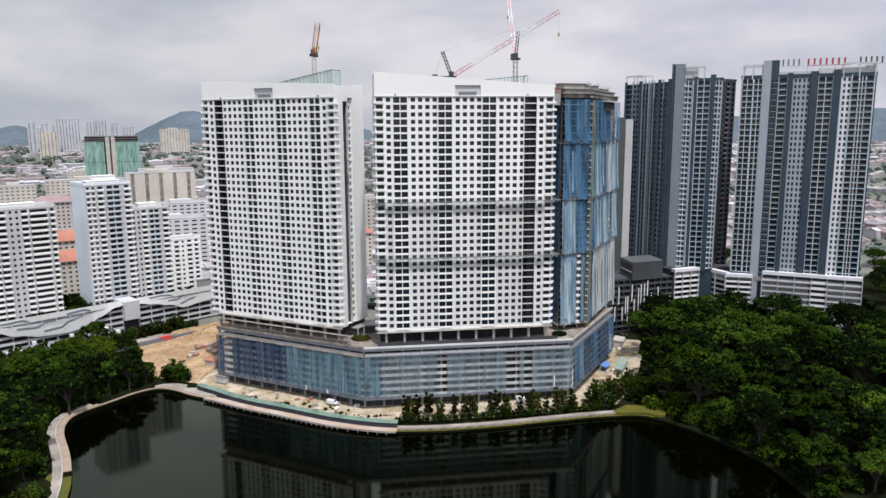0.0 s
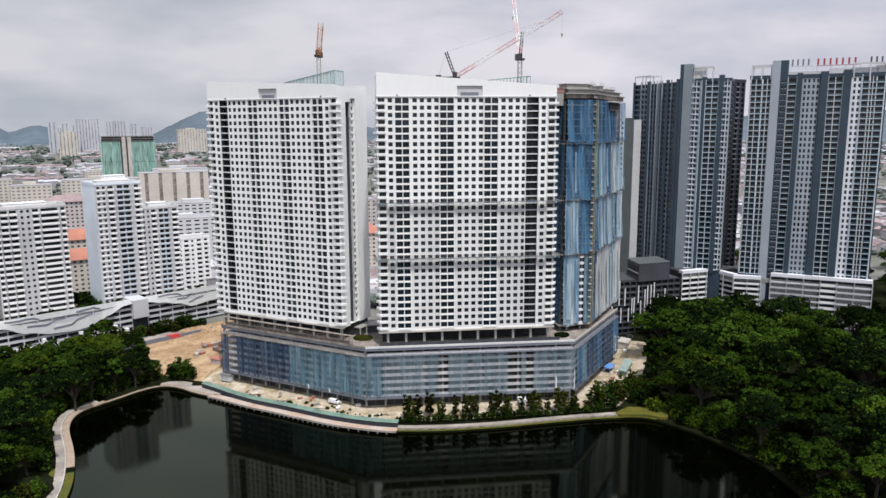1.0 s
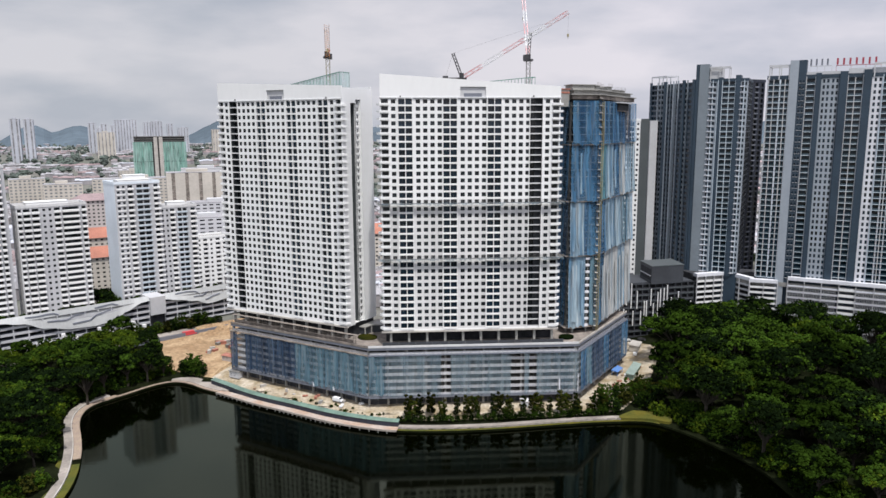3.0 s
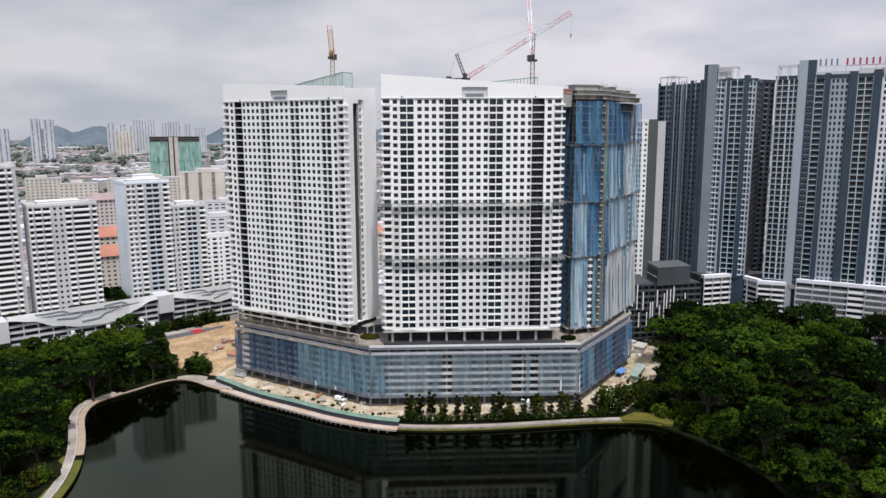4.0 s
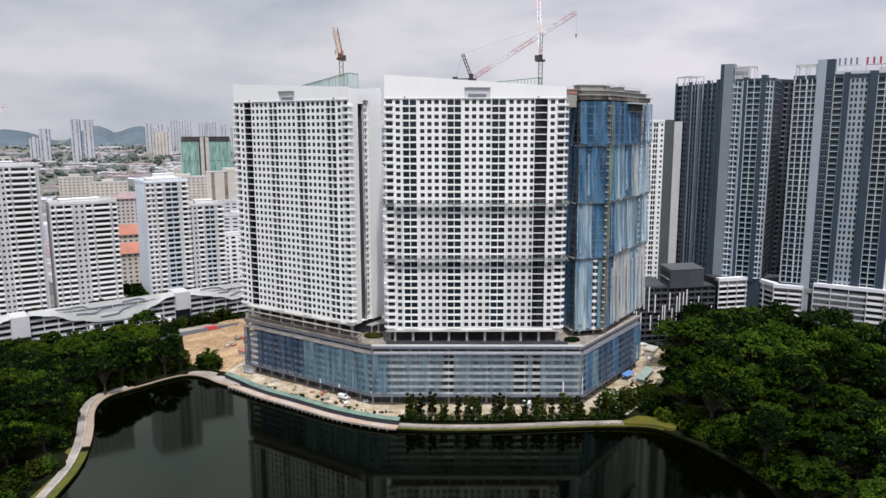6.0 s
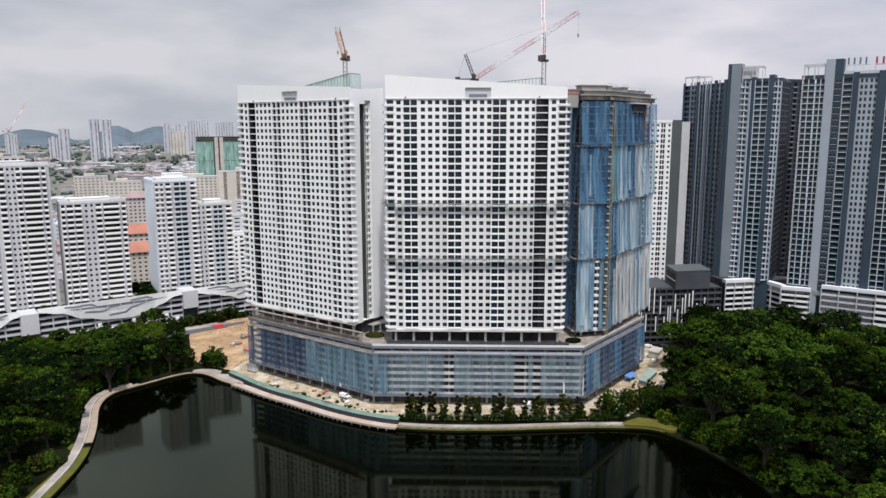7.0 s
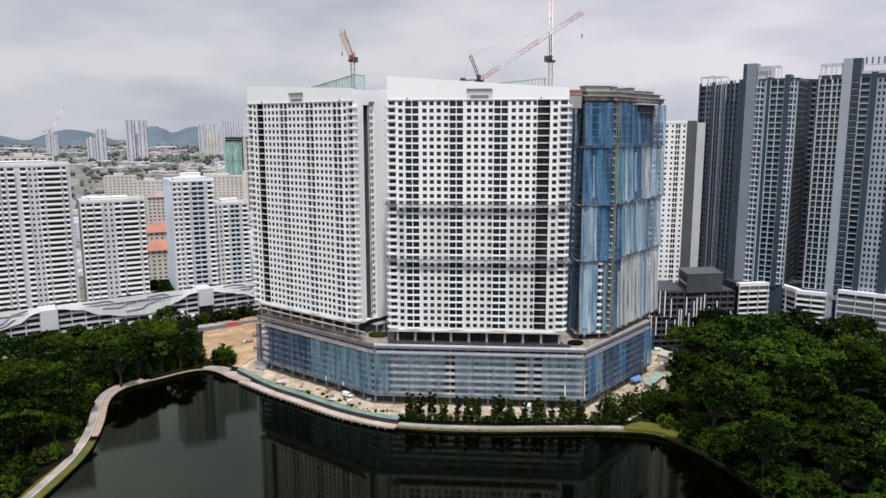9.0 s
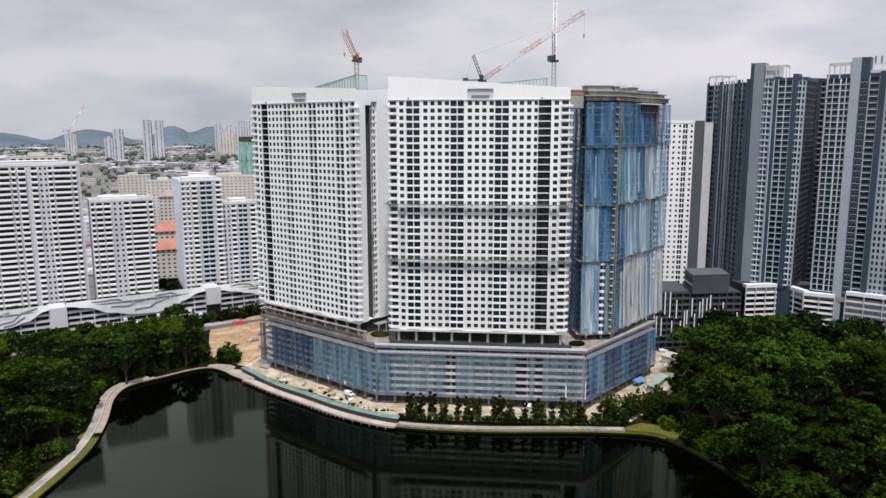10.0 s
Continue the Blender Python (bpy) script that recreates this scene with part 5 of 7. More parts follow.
def pergola(top, m, x0, x1, y0, y1, zb, zt, w):
    """An open roof frame: one ring beam on posts."""
    s = Shape("mid"); s.m = m
    a, c = [(x0, y0), (x1, y0), (x1, y1), (x0, y1)], [(x0 + w, y0 + w), (x1 - w, y0 + w), (x1 - w, y1 - w), (x0 + w, y1 - w)]
    k = len(s.v)
    for ring in (a, c):
        for z in (zt - w - 0.2, zt):
            s.v += [tuple(m @ Vector((x, y, z))) for x, y in ring]
    for j in range(4):
        h = (j + 1) % 4
        s.f += [(j, h, 4 + h, 4 + j), (8 + h, 8 + j, 12 + j, 12 + h), (4 + j, 4 + h, 12 + h, 12 + j), (h, j, 8 + j, 8 + h)]; s.i += [0] * 4
    beam = part("roof_pergola", s, top, "pale steel roof frame")
    for x in (x0, (x0 + x1 - w) / 2, x1 - w):
        for y in (y0, y1 - w):
            p = Shape("mid"); p.m = m; p.box(x + 0.05, y + 0.05, zb - 0.2, x + w - 0.05, y + w - 0.05, zt - w - 0.2); part("post", p, beam)


# ---- dark twin towers on a white parking podium ----
fhR, nR, zR = 3.15, 35, 38.0
bays2 = [(0.8, 6.1), (6.9, 11.0), (19.6, 23.6), (39.3, 42.3), (42.7, 45.8), (55.3, 58.2), (58.9, 61.4), (62.0, 65.3)]
wins2 = [(27.3, 28.4), (29.3, 30.4), (31.6, 32.7), (33.6, 34.7), (51.1, 52.2), (53.3, 54.4), (16.0, 16.9), (17.6, 18.5)]
R2P, R2Q = (227.6, 397.3), (283.4, 361.0)
t2, m2, wd2, zt2 = block("dark_tower", R2P, R2Q, 24, zR, nR, fhR, [(a, b, 0.3, 2.75, 1.6) for a, b in bays2] + [(a, b, 0.7, 2.6, 0.3) for a, b in wins2],
                         "dark grey apartment tower with white balcony edges and pale window bays", group="dark towers", base="dark",
                         paint=[(0.0, 0.8, 6), (6.1, 6.9, 5), (11.0, 15.3, 4), (26.0, 34.9, 2), (42.3, 42.7, 4), (50.0, 55.3, 6), (58.2, 58.9, 6), (61.4, 62.0, 6), (65.3, 65.9, 6)],
                         extra=("steelgrey", "dark", "mid", "palebl", "hazewhite"), left_cols=[(4, 6, 0.9, 2.5, 0.3), (10, 13, 0.9, 2.5, 0.3)], roof_up=2.0, foot=6, tint="tint",
                         band=[(a - 0.2, b + 0.2, "slabedge", 0.5, 0.18) for a, b in bays2])
for a, b, zz_, key in ((11.0, 15.3, 158.0, "steelgrey"), (15.3, 19.2, 158.0, "dark"), (35.3, 39.0, 151.5, "dark"), (46.2, 49.9, 152.0, "dark"), (23.9, 26.5, 151.0, "dark")):
    s = Shape(key); s.m = m2
    s.box(a, -1.2, 6 if key == "steelgrey" else zR - 4, b, 0.0, zz_); s.box(a, 0, zt2 + 2.0, b, 6, zz_)
    part("pillar", s, t2, "tall pale grey pillar" if key == "steelgrey" else "")
# small windows and sills up the dark pillars
sill = Shape("mid"); sill.box(-0.1, -0.3, -0.16, 1.2, 0.0, 0.0); sill_me = sill.mesh("sill")
for a in (16.0, 17.6):
    for f in range(nR):
        mm = m2 @ Matrix.Translation((a, -1.27, zR + f * fhR + 0.9))
        w_ = adopt(new("window", window_mesh(1.0, 1.4, "tint", 0)), t2, mm)
    repeat("sill", sill_me, t2, [m2 @ Matrix.Translation((a, -1.2, zR + f * fhR + 0.88)) for f in range(nR)])
# posts between the balconies
for a in (3.3, 9.0, 42.5, 60.0):
    s = Shape("mid"); s.m = m2
    s.box(a - 0.2, -0.65, zR, a + 0.2, 0.0, zt2); part("post", s, t2)
for a, key in ((0.4, "mid"), (11.0, "mid"), (19.4, "mid"), (23.75, "mid"), (39.1, "mid"), (46.0, "mid"), (55.1, "slabedge"), (65.5, "slabedge")):
    s = Shape(key); s.m = m2
    s.box(a - 0.18, -0.6, zR, a + 0.18, 0.0, zt2 + 1.0); part("fin", s, t2)
for a, b, zz_ in ((19.2, 36, 151.8), (39, 62, 153.0), (61, 65.6, 154.0)):
    s = Shape("mid"); s.m = m2; s.box(a, 1.0, zt2 + 0.3, b, 16, zz_); part("plant_room", s, t2)
for a, b, zz_ in ((0.5, 11.0, 156.0), (50.5, 66.2, 155.5)):
    pergola(t2, m2, a, b, -0.3, 12.5, zt2, zz_, 0.7)
# roof sign: plain blocks in the letters' place
sign = site("roof_sign", 255, 380, 152, "roof sign of dark and red letter-sized plates on posts", "sign")
for a, ln, key in ((20.5, 10.5, "grey"), (33.0, 20.5, "redpaint"), (58.0, 12.5, "black")):
    cnt = {10.5: 4, 20.5: 7, 12.5: 5}[ln]
    for j in range(cnt):
        x = a + ln * j / cnt
        s = Shape(key); s.m = m2
        wl_ = ln / cnt * 0.32
        s.box(x, 1.0, 155.0, x + wl_, 1.25, 158.4)
        part("plate", s, sign)
    s = Shape("redpaint" if key == "redpaint" else "mid"); s.m = m2
    s.box(a, 1.3, 154.5, a + ln, 1.5, 154.8)
    for j in range(4):
        s.box(a + ln * j / 3 - 0.08, 1.3, 150.5, a + ln * j / 3 + 0.08, 1.5, 154.5)
    part("support", s, sign)

R1A, R1B, R1C = (184.5, 460), (196.0, 419.5), (220.6, 404.8)
bays1 = [(15.1, 18.3), (18.7, 21.8)]
wins1 = [(8.6, 9.5), (10.1, 11.7), (25.2, 26.2), (26.9, 27.9)]
# right_cols: near-black openings added to darken the right end wall
t1, m1, wd1, zt1 = block("dark_tower", R1B, R1C, 30, zR, nR, fhR, [(a, b, 0.3, 2.75, 1.6) for a, b in bays1] + [(a, b, 0.6, 2.5, 0.5) for a, b in wins1], "dark grey apartment tower with narrow upright fins", group="dark towers", base="dark",
                         paint=[(2.4, 7.5, 2), (18.3, 18.7, 4), (7.5, 12.9, 6), (24.7, 28.65, 6)], extra=("grey", "dark", "mid", "palebl", "steelgrey"), roof_up=1.5, foot=6, tint="tint", right_cols=[(x, x + 2.6, 0.3, 2.8, 1.4, 1) for x in (1.2, 4.6, 8.6, 12.0, 16.0, 19.4, 23.4, 26.8)],
                         band=[(15.0, 21.9, "slabedge", 0.5, 0.18), (7.0, 10.6, "hazewhite", 0.9, 0.16), (24.4, 26.6, "hazewhite", 0.9, 0.16)])
fr = Shape("dark", "room", "teal")
sl = tfm(R1A, R1B); wl1 = span(R1A, R1B)
lc = [(1.2, 3.6), (4.2, 6.6), (8.0, 10.2), (11.0, 13.4), (17.4, 19.0), (20.4, 22.0), (24.6, 26.8), (28.6, 30.6), (33.4, 35.0), (36.6, 40.2)]
hs = wall_face(fr, sl, wl1, zR, nR, fhR, [(a, b, 0.8, 2.6, 0.5) for a, b in lc], [(7.6, 14.4, 2), (23.0, 24.2, 2), (30.8, 36.3, 2)])
fr.m = sl
fr.face([(0, 0, 6), (wl1, 0, 6), (wl1, 0, zR), (0, 0, zR)])
fr.face([(0, 22, 6), (0, 22, zt1), (wl1, 22, zt1), (wl1, 22, 6)]); fr.face([(0, 0, 6), (0, 0, zt1), (0, 22, zt1), (0, 22, 6)])
fr.face([(0, 0, zt1), (wl1, 0, zt1), (wl1, 22, zt1), (0, 22, zt1)], 2)
part("side_wall", fr, t1)
glaze(t1, hs, 0.3, "tint", 120)
for x, key, o in ((0.0, "dark", 0.8), (7.2, "steelgrey", 0.5), (11.0, "teal", 0.4), (14.6, "dark", 1.4), (16.6, "steelgrey", 0.6), (19.6, "teal", 0.5), (22.6, "steelgrey", 0.6), (25.0, "teal", 0.4), (27.2, "steelgrey", 0.6), (32.2, "dark", 1.2), (35.6, "teal", 0.5), (40.8, "dark", 1.0)):
    s = Shape(key); s.m = sl
    s.box(x, -o, 30, x + (1.6 if key == "dark" else 0.5), 0, zt1 + 1.5); part("fin", s, t1)
s = Shape("grey"); s.box(0, -0.5, -0.1, 12.6, 0, 0.25); me = s.mesh("ledge")
repeat("ledge", me, t1, [sl @ Matrix.Translation((1.0, 0, zR + f * fhR)) for f in range(nR)])
for a, b, zz_, key, o in ((0.4, 2.4, 158, "dark", 0.6), (2.4, 7.5, 158, "teal", 1.2), (12.9, 15.0, 150.5, "dark", 0.4), (21.9, 24.7, 151.5, "dark", 0.8)):
    s = Shape(key); s.m = m1
    s.box(a, -o, zR - 2, b, 0, zz_); s.box(a, 0, zt1 + 1.5, b, 8, zz_); part("pillar", s, t1)
for a in (9.9, 12.7, 15.0, 18.5, 21.9, 26.6):
    s = Shape("slabedge"); s.m = m1
    s.box(a - 0.16, -0.7, zR, a + 0.16, 0.0, zt1 + 0.6); part("post", s, t1)
s = Shape("mid"); s.m = m1
s.box(7.6, 1, zt1, 14.5, 12, 156.5); part("plant_room", s, t1)
for fx0, fm, zz_, x1_ in ((0.5, sl, 153.5, 16.0), (8.0, m1, 156.5, 18.5)):
    pergola(t1, fm, fx0, x1_, -0.3, 8.5, zt1, zz_, 0.5)
# the rear wing's deep shade is put into its navy base colour
t, m, wd, zt = block("dark_tower", (226.0, 429.0), (248.0, 439.0), 14, 20, 41, 3.15, [(1.0, 3.6, 0.4, 2.6, 0.8), (5.0, 8.0, 0.4, 2.6, 0.8), (10.0, 13.0, 0.4, 2.6, 0.8), (15.0, 18.0, 0.4, 2.6, 0.8), (20.0, 23.0, 0.4, 2.6, 0.8)], "narrow rear wing of the tower, its shade in a navy base", group="dark towers", base="navy", foot=6, band=[(4.8, 8.2, "grey", 0.6, 0.61), (14.8, 18.2, "grey", 0.6, 0.61)])

park = site("parking_podium", 240, 400, 6, "white parking podium with dark slits below the dark towers", "parking podium")
for p, q, k, key, slit, z1_ in (((196.5, 404.2), (219.2, 409.4), 4, "white", (0.95, 2.1), 38.0), ((219.2, 409.4), (223.8, 394.5), 2, "mid", (0.9, 2.4), 37.2), ((223.8, 394.5), (237.0, 388.6), 2, "white", (0.9, 2.0), 36.6),
                              ((241.0, 385.4), (262.4, 371.6), 3, "hazewhite", (0.7, 2.5), 39.3), ((262.4, 371.6), (269.2, 367.2), 1, "white", (1.2, 2.1), 39.3), ((269.2, 367.2), (283.6, 357.9), 2, "hazewhite", (0.7, 2.4), 39.3)):
    wd, m = span(p, q), tfm(p, q)
    s = Shape(key, "room", "hazewhite")
    n_ = 10
    fh_ = (z1_ - 5.0 - 1.4) / n_
    # reveals are near-black too (1), the slits' shade put into their colour
    wall_face(s, m, wd, 5.0, n_, fh_, [(wd * j / k + 0.2, wd * (j + 1) / k - 0.1, slit[0], fh_ - 0.35, 4.0, 1) for j in range(k)])
    s.m = m
    s.box(0.0, -0.4, z1_ - 1.4, wd, 3, z1_ + 0.4, 2)
    s.box(0.0, 4.2, 5, wd, 16, z1_ - 0.2, 1)
    part("wall", s, park)
    for j in range(k + 1):
        t = Shape("mid"); t.m = m; t.box(wd * j / k - 0.18, -0.7, 5, wd * j / k + 0.18, -0.02, z1_ - 1.4); part("pier", t, park)
    if key == "hazewhite":
        lo = Shape("mid"); lo.box(0, -0.25, 5.6, 0.14, -0.05, z1_ - 5.5)
        me = lo.mesh("louvre")
        repeat("louvre", me, park, [m @ Matrix.Translation((0.6 + j * 0.8, 0, 0)) for j in range(int((wd - 0.8) / 0.8))])
s = Shape("concrete"); s.prism([(196.5, 404.6), (219.0, 410), (224.2, 395.5), (237.2, 389.8), (241.3, 386), (283.4, 358.6), (293, 373), (255, 420), (205, 440)], 33.6, 36.0); part("roof", s, park)

# white tower behind, with a dark side and a pale fin; dark box hall before it
nc = []
for k in range(5):
    e = 48.5 - 9.6 * k
    nc += [(e - 1.9, e - 0.7, 0.9, 2.3, 0.3), (e - 6.1, e - 4.9, 0.3, 2.7, 1.0), (e - 4.7, e - 3.5, 0.3, 2.7, 1.0), (e - 8.4, e - 7.2, 0.9, 2.3, 0.3)]
nc = [c for c in nc if c[0] > 0.3]
t, m, wd, zt = block("white_tower", (123.8, 449.8), (175.1, 449.8), 16, 21.5, 33, 3.171, [c for c in nc if c[1] < 48], "white apartment tower with dark grey side wall", base="white", foot=4, grow=1.057)
s = Shape("slate"); s.prism([(175.2, 450.0), (180.9, 450.0), (180.9, 466), (175.2, 466)], 5, 127.7); part("side_wall", s, t, "dark grey blank side wall")
s = Shape("mid"); s.prism([(180.9, 448.8), (185.7, 448.8), (185.7, 464), (180.9, 464)], 5, 126.6); part("fin", s, t, "pale blank end wall")
hall = site("dark_hall", 170, 405, 5, "charcoal box hall over a car park with white upright fins", "hall")
s = Shape("cladvoid", "room", "mid")
s.prism([(164.8, 391.0), (184.6, 395.0), (184.2, 413), (164.4, 409)], 35.5, 45.6, 0)
part("upper_box", s, hall)
s = Shape("slate"); s.prism([(164.6, 390.8), (184.8, 394.8), (184.4, 413.2), (164.2, 409.2)], 45.6, 46.0); part("roof", s, hall)
# the left side's darkness is put into a near-black panel
s = Shape("room"); s.m = tfm((164.4, 409), (164.8, 391.0)); s.box(1.5, -0.05, 37.5, 17, 0.3, 44.0); part("side_opening", s, hall)
s = Shape("mid"); s.m = tfm((164.4, 409), (164.8, 391.0)); s.box(1.5, -0.5, 40.0, 17, -0.05, 40.4); part("side_ledge", s, hall)
s = Shape("cladvoid", "room"); hp, hq = (136, 387.5), (192, 396.5)
wall_face(s, tfm(hp, hq), span(hp, hq), 5.0, 9, 3.45, [(span(hp, hq) * j / 14 + 0.3, span(hp, hq) * (j + 1) / 14 - 0.3, 0.8, 2.9, 1.6, 1) for j in range(14)])
s.m = tfm(hp, hq)
s.box(0, 1.8, 5, span(hp, hq), 24, 35.9)
part("wall", s, hall)
for f in range(8):
    s = Shape("slate"); s.m = tfm(hp, hq); s.box(0, -0.2, 8.3 + f * 3.45, span(hp, hq), 0, 8.6 + f * 3.45); part("ledge", s, hall)
rr = random.Random(9)
for j in range(26):
    s = Shape("white"); s.m = tfm(hp, hq)
    x = 2 + j * 2.1 + rr.uniform(-0.5, 0.5); a = rr.choice((11, 15, 19, 23)) + rr.uniform(-1.5, 1.5); s.box(x, -0.6, a, x + 0.5, -0.21, min(36.6, a + rr.uniform(8, 17))); part("fin", s, hall)
s = Shape("cladvoid"); s.prism([(136, 389.6), (164, 394), (163, 420), (134, 418)], 35.9, 36.3); part("terrace", s, hall)


# ---- trees ----
def leaf_mesh(cr, normals):
    """Crown mesh whose leaf sprays are shaded by the clump that they grow on."""
    me = cr.mesh("crown")
    me.polygons.foreach_set("use_smooth", [True] * len(me.polygons))
    me.normals_split_custom_set([n for n in normals for _ in range(3)])
    return me


def spray(cr, normals, r, p, facing, shade, size, mi):
    """One leaf spray at p: a bent triangle turned towards `facing`, shaded by `shade`."""
    a = facing.orthogonal().normalized(); a.rotate(Matrix.Rotation(r.uniform(0, 6.28), 3, facing)); b = facing.cross(a)
    k = len(cr.v)
    for i, j, h in ((-.55, -.35, 0), (.55, -.3, .08), (r.uniform(-.3, .3), .65, -.08)):
        cr.v.append(tuple(p + a * (i * size) + b * (j * size) + facing * (h * size)))
    cr.f.append((k, k + 1, k + 2)); cr.i.append(mi)
    normals.append(tuple(shade))


def tree_mesh(seed, rad, hgt, leaves, keys, trunk=0.4, flat=0.55, leaf=0.88, umbrella=False):
    """One tree: tapered trunk with limbs that carry storeyed pads, each pad a heap of leafy clumps."""
    r = random.Random(seed)
    tr = Shape("bark")
    tall = flat > 1.1
    fork = hgt * (0.16 if tall else 0.34)
    tr.tube((0, 0, -0.6), (r.uniform(-.3, .3), r.uniform(-.3, .3), fork), trunk * 1.3, 0, 8, trunk * 0.8)
    pads = []
    n = r.randint(9, 12) if tall else 44 if umbrella else r.randint(18, 24)
    for k in range(n):
        a = 2.4 * k + r.uniform(-0.5, 0.5)
        if tall:
            v_ = (k + 0.5) / n
            c = Vector((rad * 0.42 * math.cos(a), rad * 0.42 * math.sin(a), hgt * (0.14 + 0.76 * v_))); R = rad * r.uniform(0.42, 0.66) * (1 - 0.5 * v_); q = 0.9
        else:
            d = rad * 0.80 * math.sqrt((k + 0.2) / n)
            storey = r.choice((0.0, 0.04, 0.10, 0.16, 0.26))
            c = Vector((d * math.cos(a), d * math.sin(a), hgt - (hgt - fork) * (0.10 + flat * 0.8 * (d / rad) ** 2 + storey)))
            R = rad * r.uniform(0.27, 0.46); q = r.uniform(0.34, 0.6)
            if umbrella:
                R = rad * r.uniform(0.15, 0.27); q = r.uniform(0.26, 0.42)
        clumps = []
        for _ in range(r.randint(7, 12)):
            v = Vector((r.gauss(0, 1), r.gauss(0, 1), r.gauss(0.15, 0.8) if tall else abs(r.gauss(0.2, 0.7)))).normalized()
            clumps.append((c + Vector((v.x * R, v.y * R, v.z * R * q)) * r.uniform(0.55, 0.95), R * r.uniform(0.2, 0.42), v, 0 if r.random() < 0.86 else len(keys) - 1))
        pads.append((c, R, q, clumps))
        if k % 2 == 0 or not tall:
            tr.tube((0, 0, fork * r.uniform(0.75, 1)), c - Vector((0, 0, R * q * 0.3)), trunk * 0.42, 0, 5, trunk * 0.1)
    cr, normals = Shape(*keys), []
    weights = [R ** 1.7 for c, R, q, cl in pads]
    up = Vector((0, 0, 1))
    for c, R, q, clumps in r.choices(pads, weights, k=leaves):
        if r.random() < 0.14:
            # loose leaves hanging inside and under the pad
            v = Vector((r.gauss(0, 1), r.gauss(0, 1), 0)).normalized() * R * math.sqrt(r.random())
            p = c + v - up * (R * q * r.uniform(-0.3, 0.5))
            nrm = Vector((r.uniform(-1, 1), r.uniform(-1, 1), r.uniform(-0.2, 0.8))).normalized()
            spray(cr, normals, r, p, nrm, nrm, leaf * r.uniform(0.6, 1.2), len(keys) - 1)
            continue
        cc, cR, cv_, mi = r.choice(clumps)
        v = Vector((r.gauss(0, 1), r.gauss(0, 1), r.gauss(0.35, 0.8))).normalized()
        p = cc + Vector((v.x * cR, v.y * cR, v.z * cR * 0.75)) * r.uniform(0.7, 1.15)
        jit = Vector((r.uniform(-1, 1), r.uniform(-1, 1), r.uniform(-1, 1)))
        spray(cr, normals, r, p, (v + jit * 0.6 + up * 0.3).normalized(), (v * 0.75 + cv_ * 0.45 + up * 0.25 + jit * 0.28).normalized(), leaf * r.uniform(0.55, 1.25), mi)
    return tr.mesh("trunk"), leaf_mesh(cr, normals)


def tree_kind(seed, rad, hgt, leaves, keys, **kw):
    return tree_mesh(seed, rad, hgt, leaves, keys, **kw)


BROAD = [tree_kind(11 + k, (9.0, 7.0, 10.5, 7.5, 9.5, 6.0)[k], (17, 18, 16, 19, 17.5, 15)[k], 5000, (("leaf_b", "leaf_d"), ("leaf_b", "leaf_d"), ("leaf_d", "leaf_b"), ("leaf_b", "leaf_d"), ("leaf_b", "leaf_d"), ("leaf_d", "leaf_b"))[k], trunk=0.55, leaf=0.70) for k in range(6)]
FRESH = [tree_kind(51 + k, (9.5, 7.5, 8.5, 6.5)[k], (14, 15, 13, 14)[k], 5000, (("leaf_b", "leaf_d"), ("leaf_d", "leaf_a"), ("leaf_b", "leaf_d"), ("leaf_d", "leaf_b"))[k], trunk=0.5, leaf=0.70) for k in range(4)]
RAIN = [tree_kind(91 + k, (15.0, 13.0)[k], (15.5, 14.5)[k], 13000, (("leaf_d", "leaf_a"), ("leaf_b", "leaf_d"))[k], trunk=0.7, flat=0.62, leaf=0.66, umbrella=True) for k in range(2)]
SLIM = [tree_kind(31 + k, (2.3, 2.7, 2.1)[k], (10.2, 9.0, 10.8)[k], 2400, (("leaf_c", "leaf_b"), ("leaf_c", "leaf_d"), ("leaf_b", "leaf_c"))[k], trunk=0.16, flat=1.15, leaf=0.5) for k in range(3)]
SMALL = [tree_kind(41 + k, (3.6, 4.4, 3.2)[k], (7.5, 8.5, 6.5)[k], 1400, (("leaf_b", "leaf_d"), ("leaf_d", "leaf_c"), ("leaf_c", "leaf_b"))[k], trunk=0.2, flat=1.15, leaf=0.6) for k in range(3)]


def plant_tree(kind, x, y, z, turn, size, label, group, name="tree"):
    t = thing(name, x, y, z, turn, label, "tree", group)
    t.scale = (size, size, min(size, 0.45 + 0.55 * size) * random.uniform(0.90, 1.12))
    for nm, me in zip(("trunk", "crown"), kind):
        o = new(nm, me); o.parent = t
    return t


def grove(poly, gap, sizes, label, group, seed, keep=lambda x, y: True, kinds=BROAD):
    r = random.Random(seed); random.seed(seed)
    done = []
    xs, ys = [p[0] for p in poly], [p[1] for p in poly]
    for turn in range(12000):
        x, y = r.uniform(min(xs), max(xs)), r.uniform(min(ys), max(ys))
        big = sizes[0] + (sizes[1] - sizes[0]) * (r.random() ** 1.4 if turn > 700 else r.uniform(0.6, 1))
        if inside(x, y, poly) and keep(x, y) and all((x - a) ** 2 + (y - b) ** 2 > (gap * 0.5 * (big + c)) ** 2 for a, b, c in done):
            done.append((x, y, big))
            plant_tree(r.choice(kinds), x, y, ground_z(x, y), r.uniform(0, 360), big, label, group)
    return done


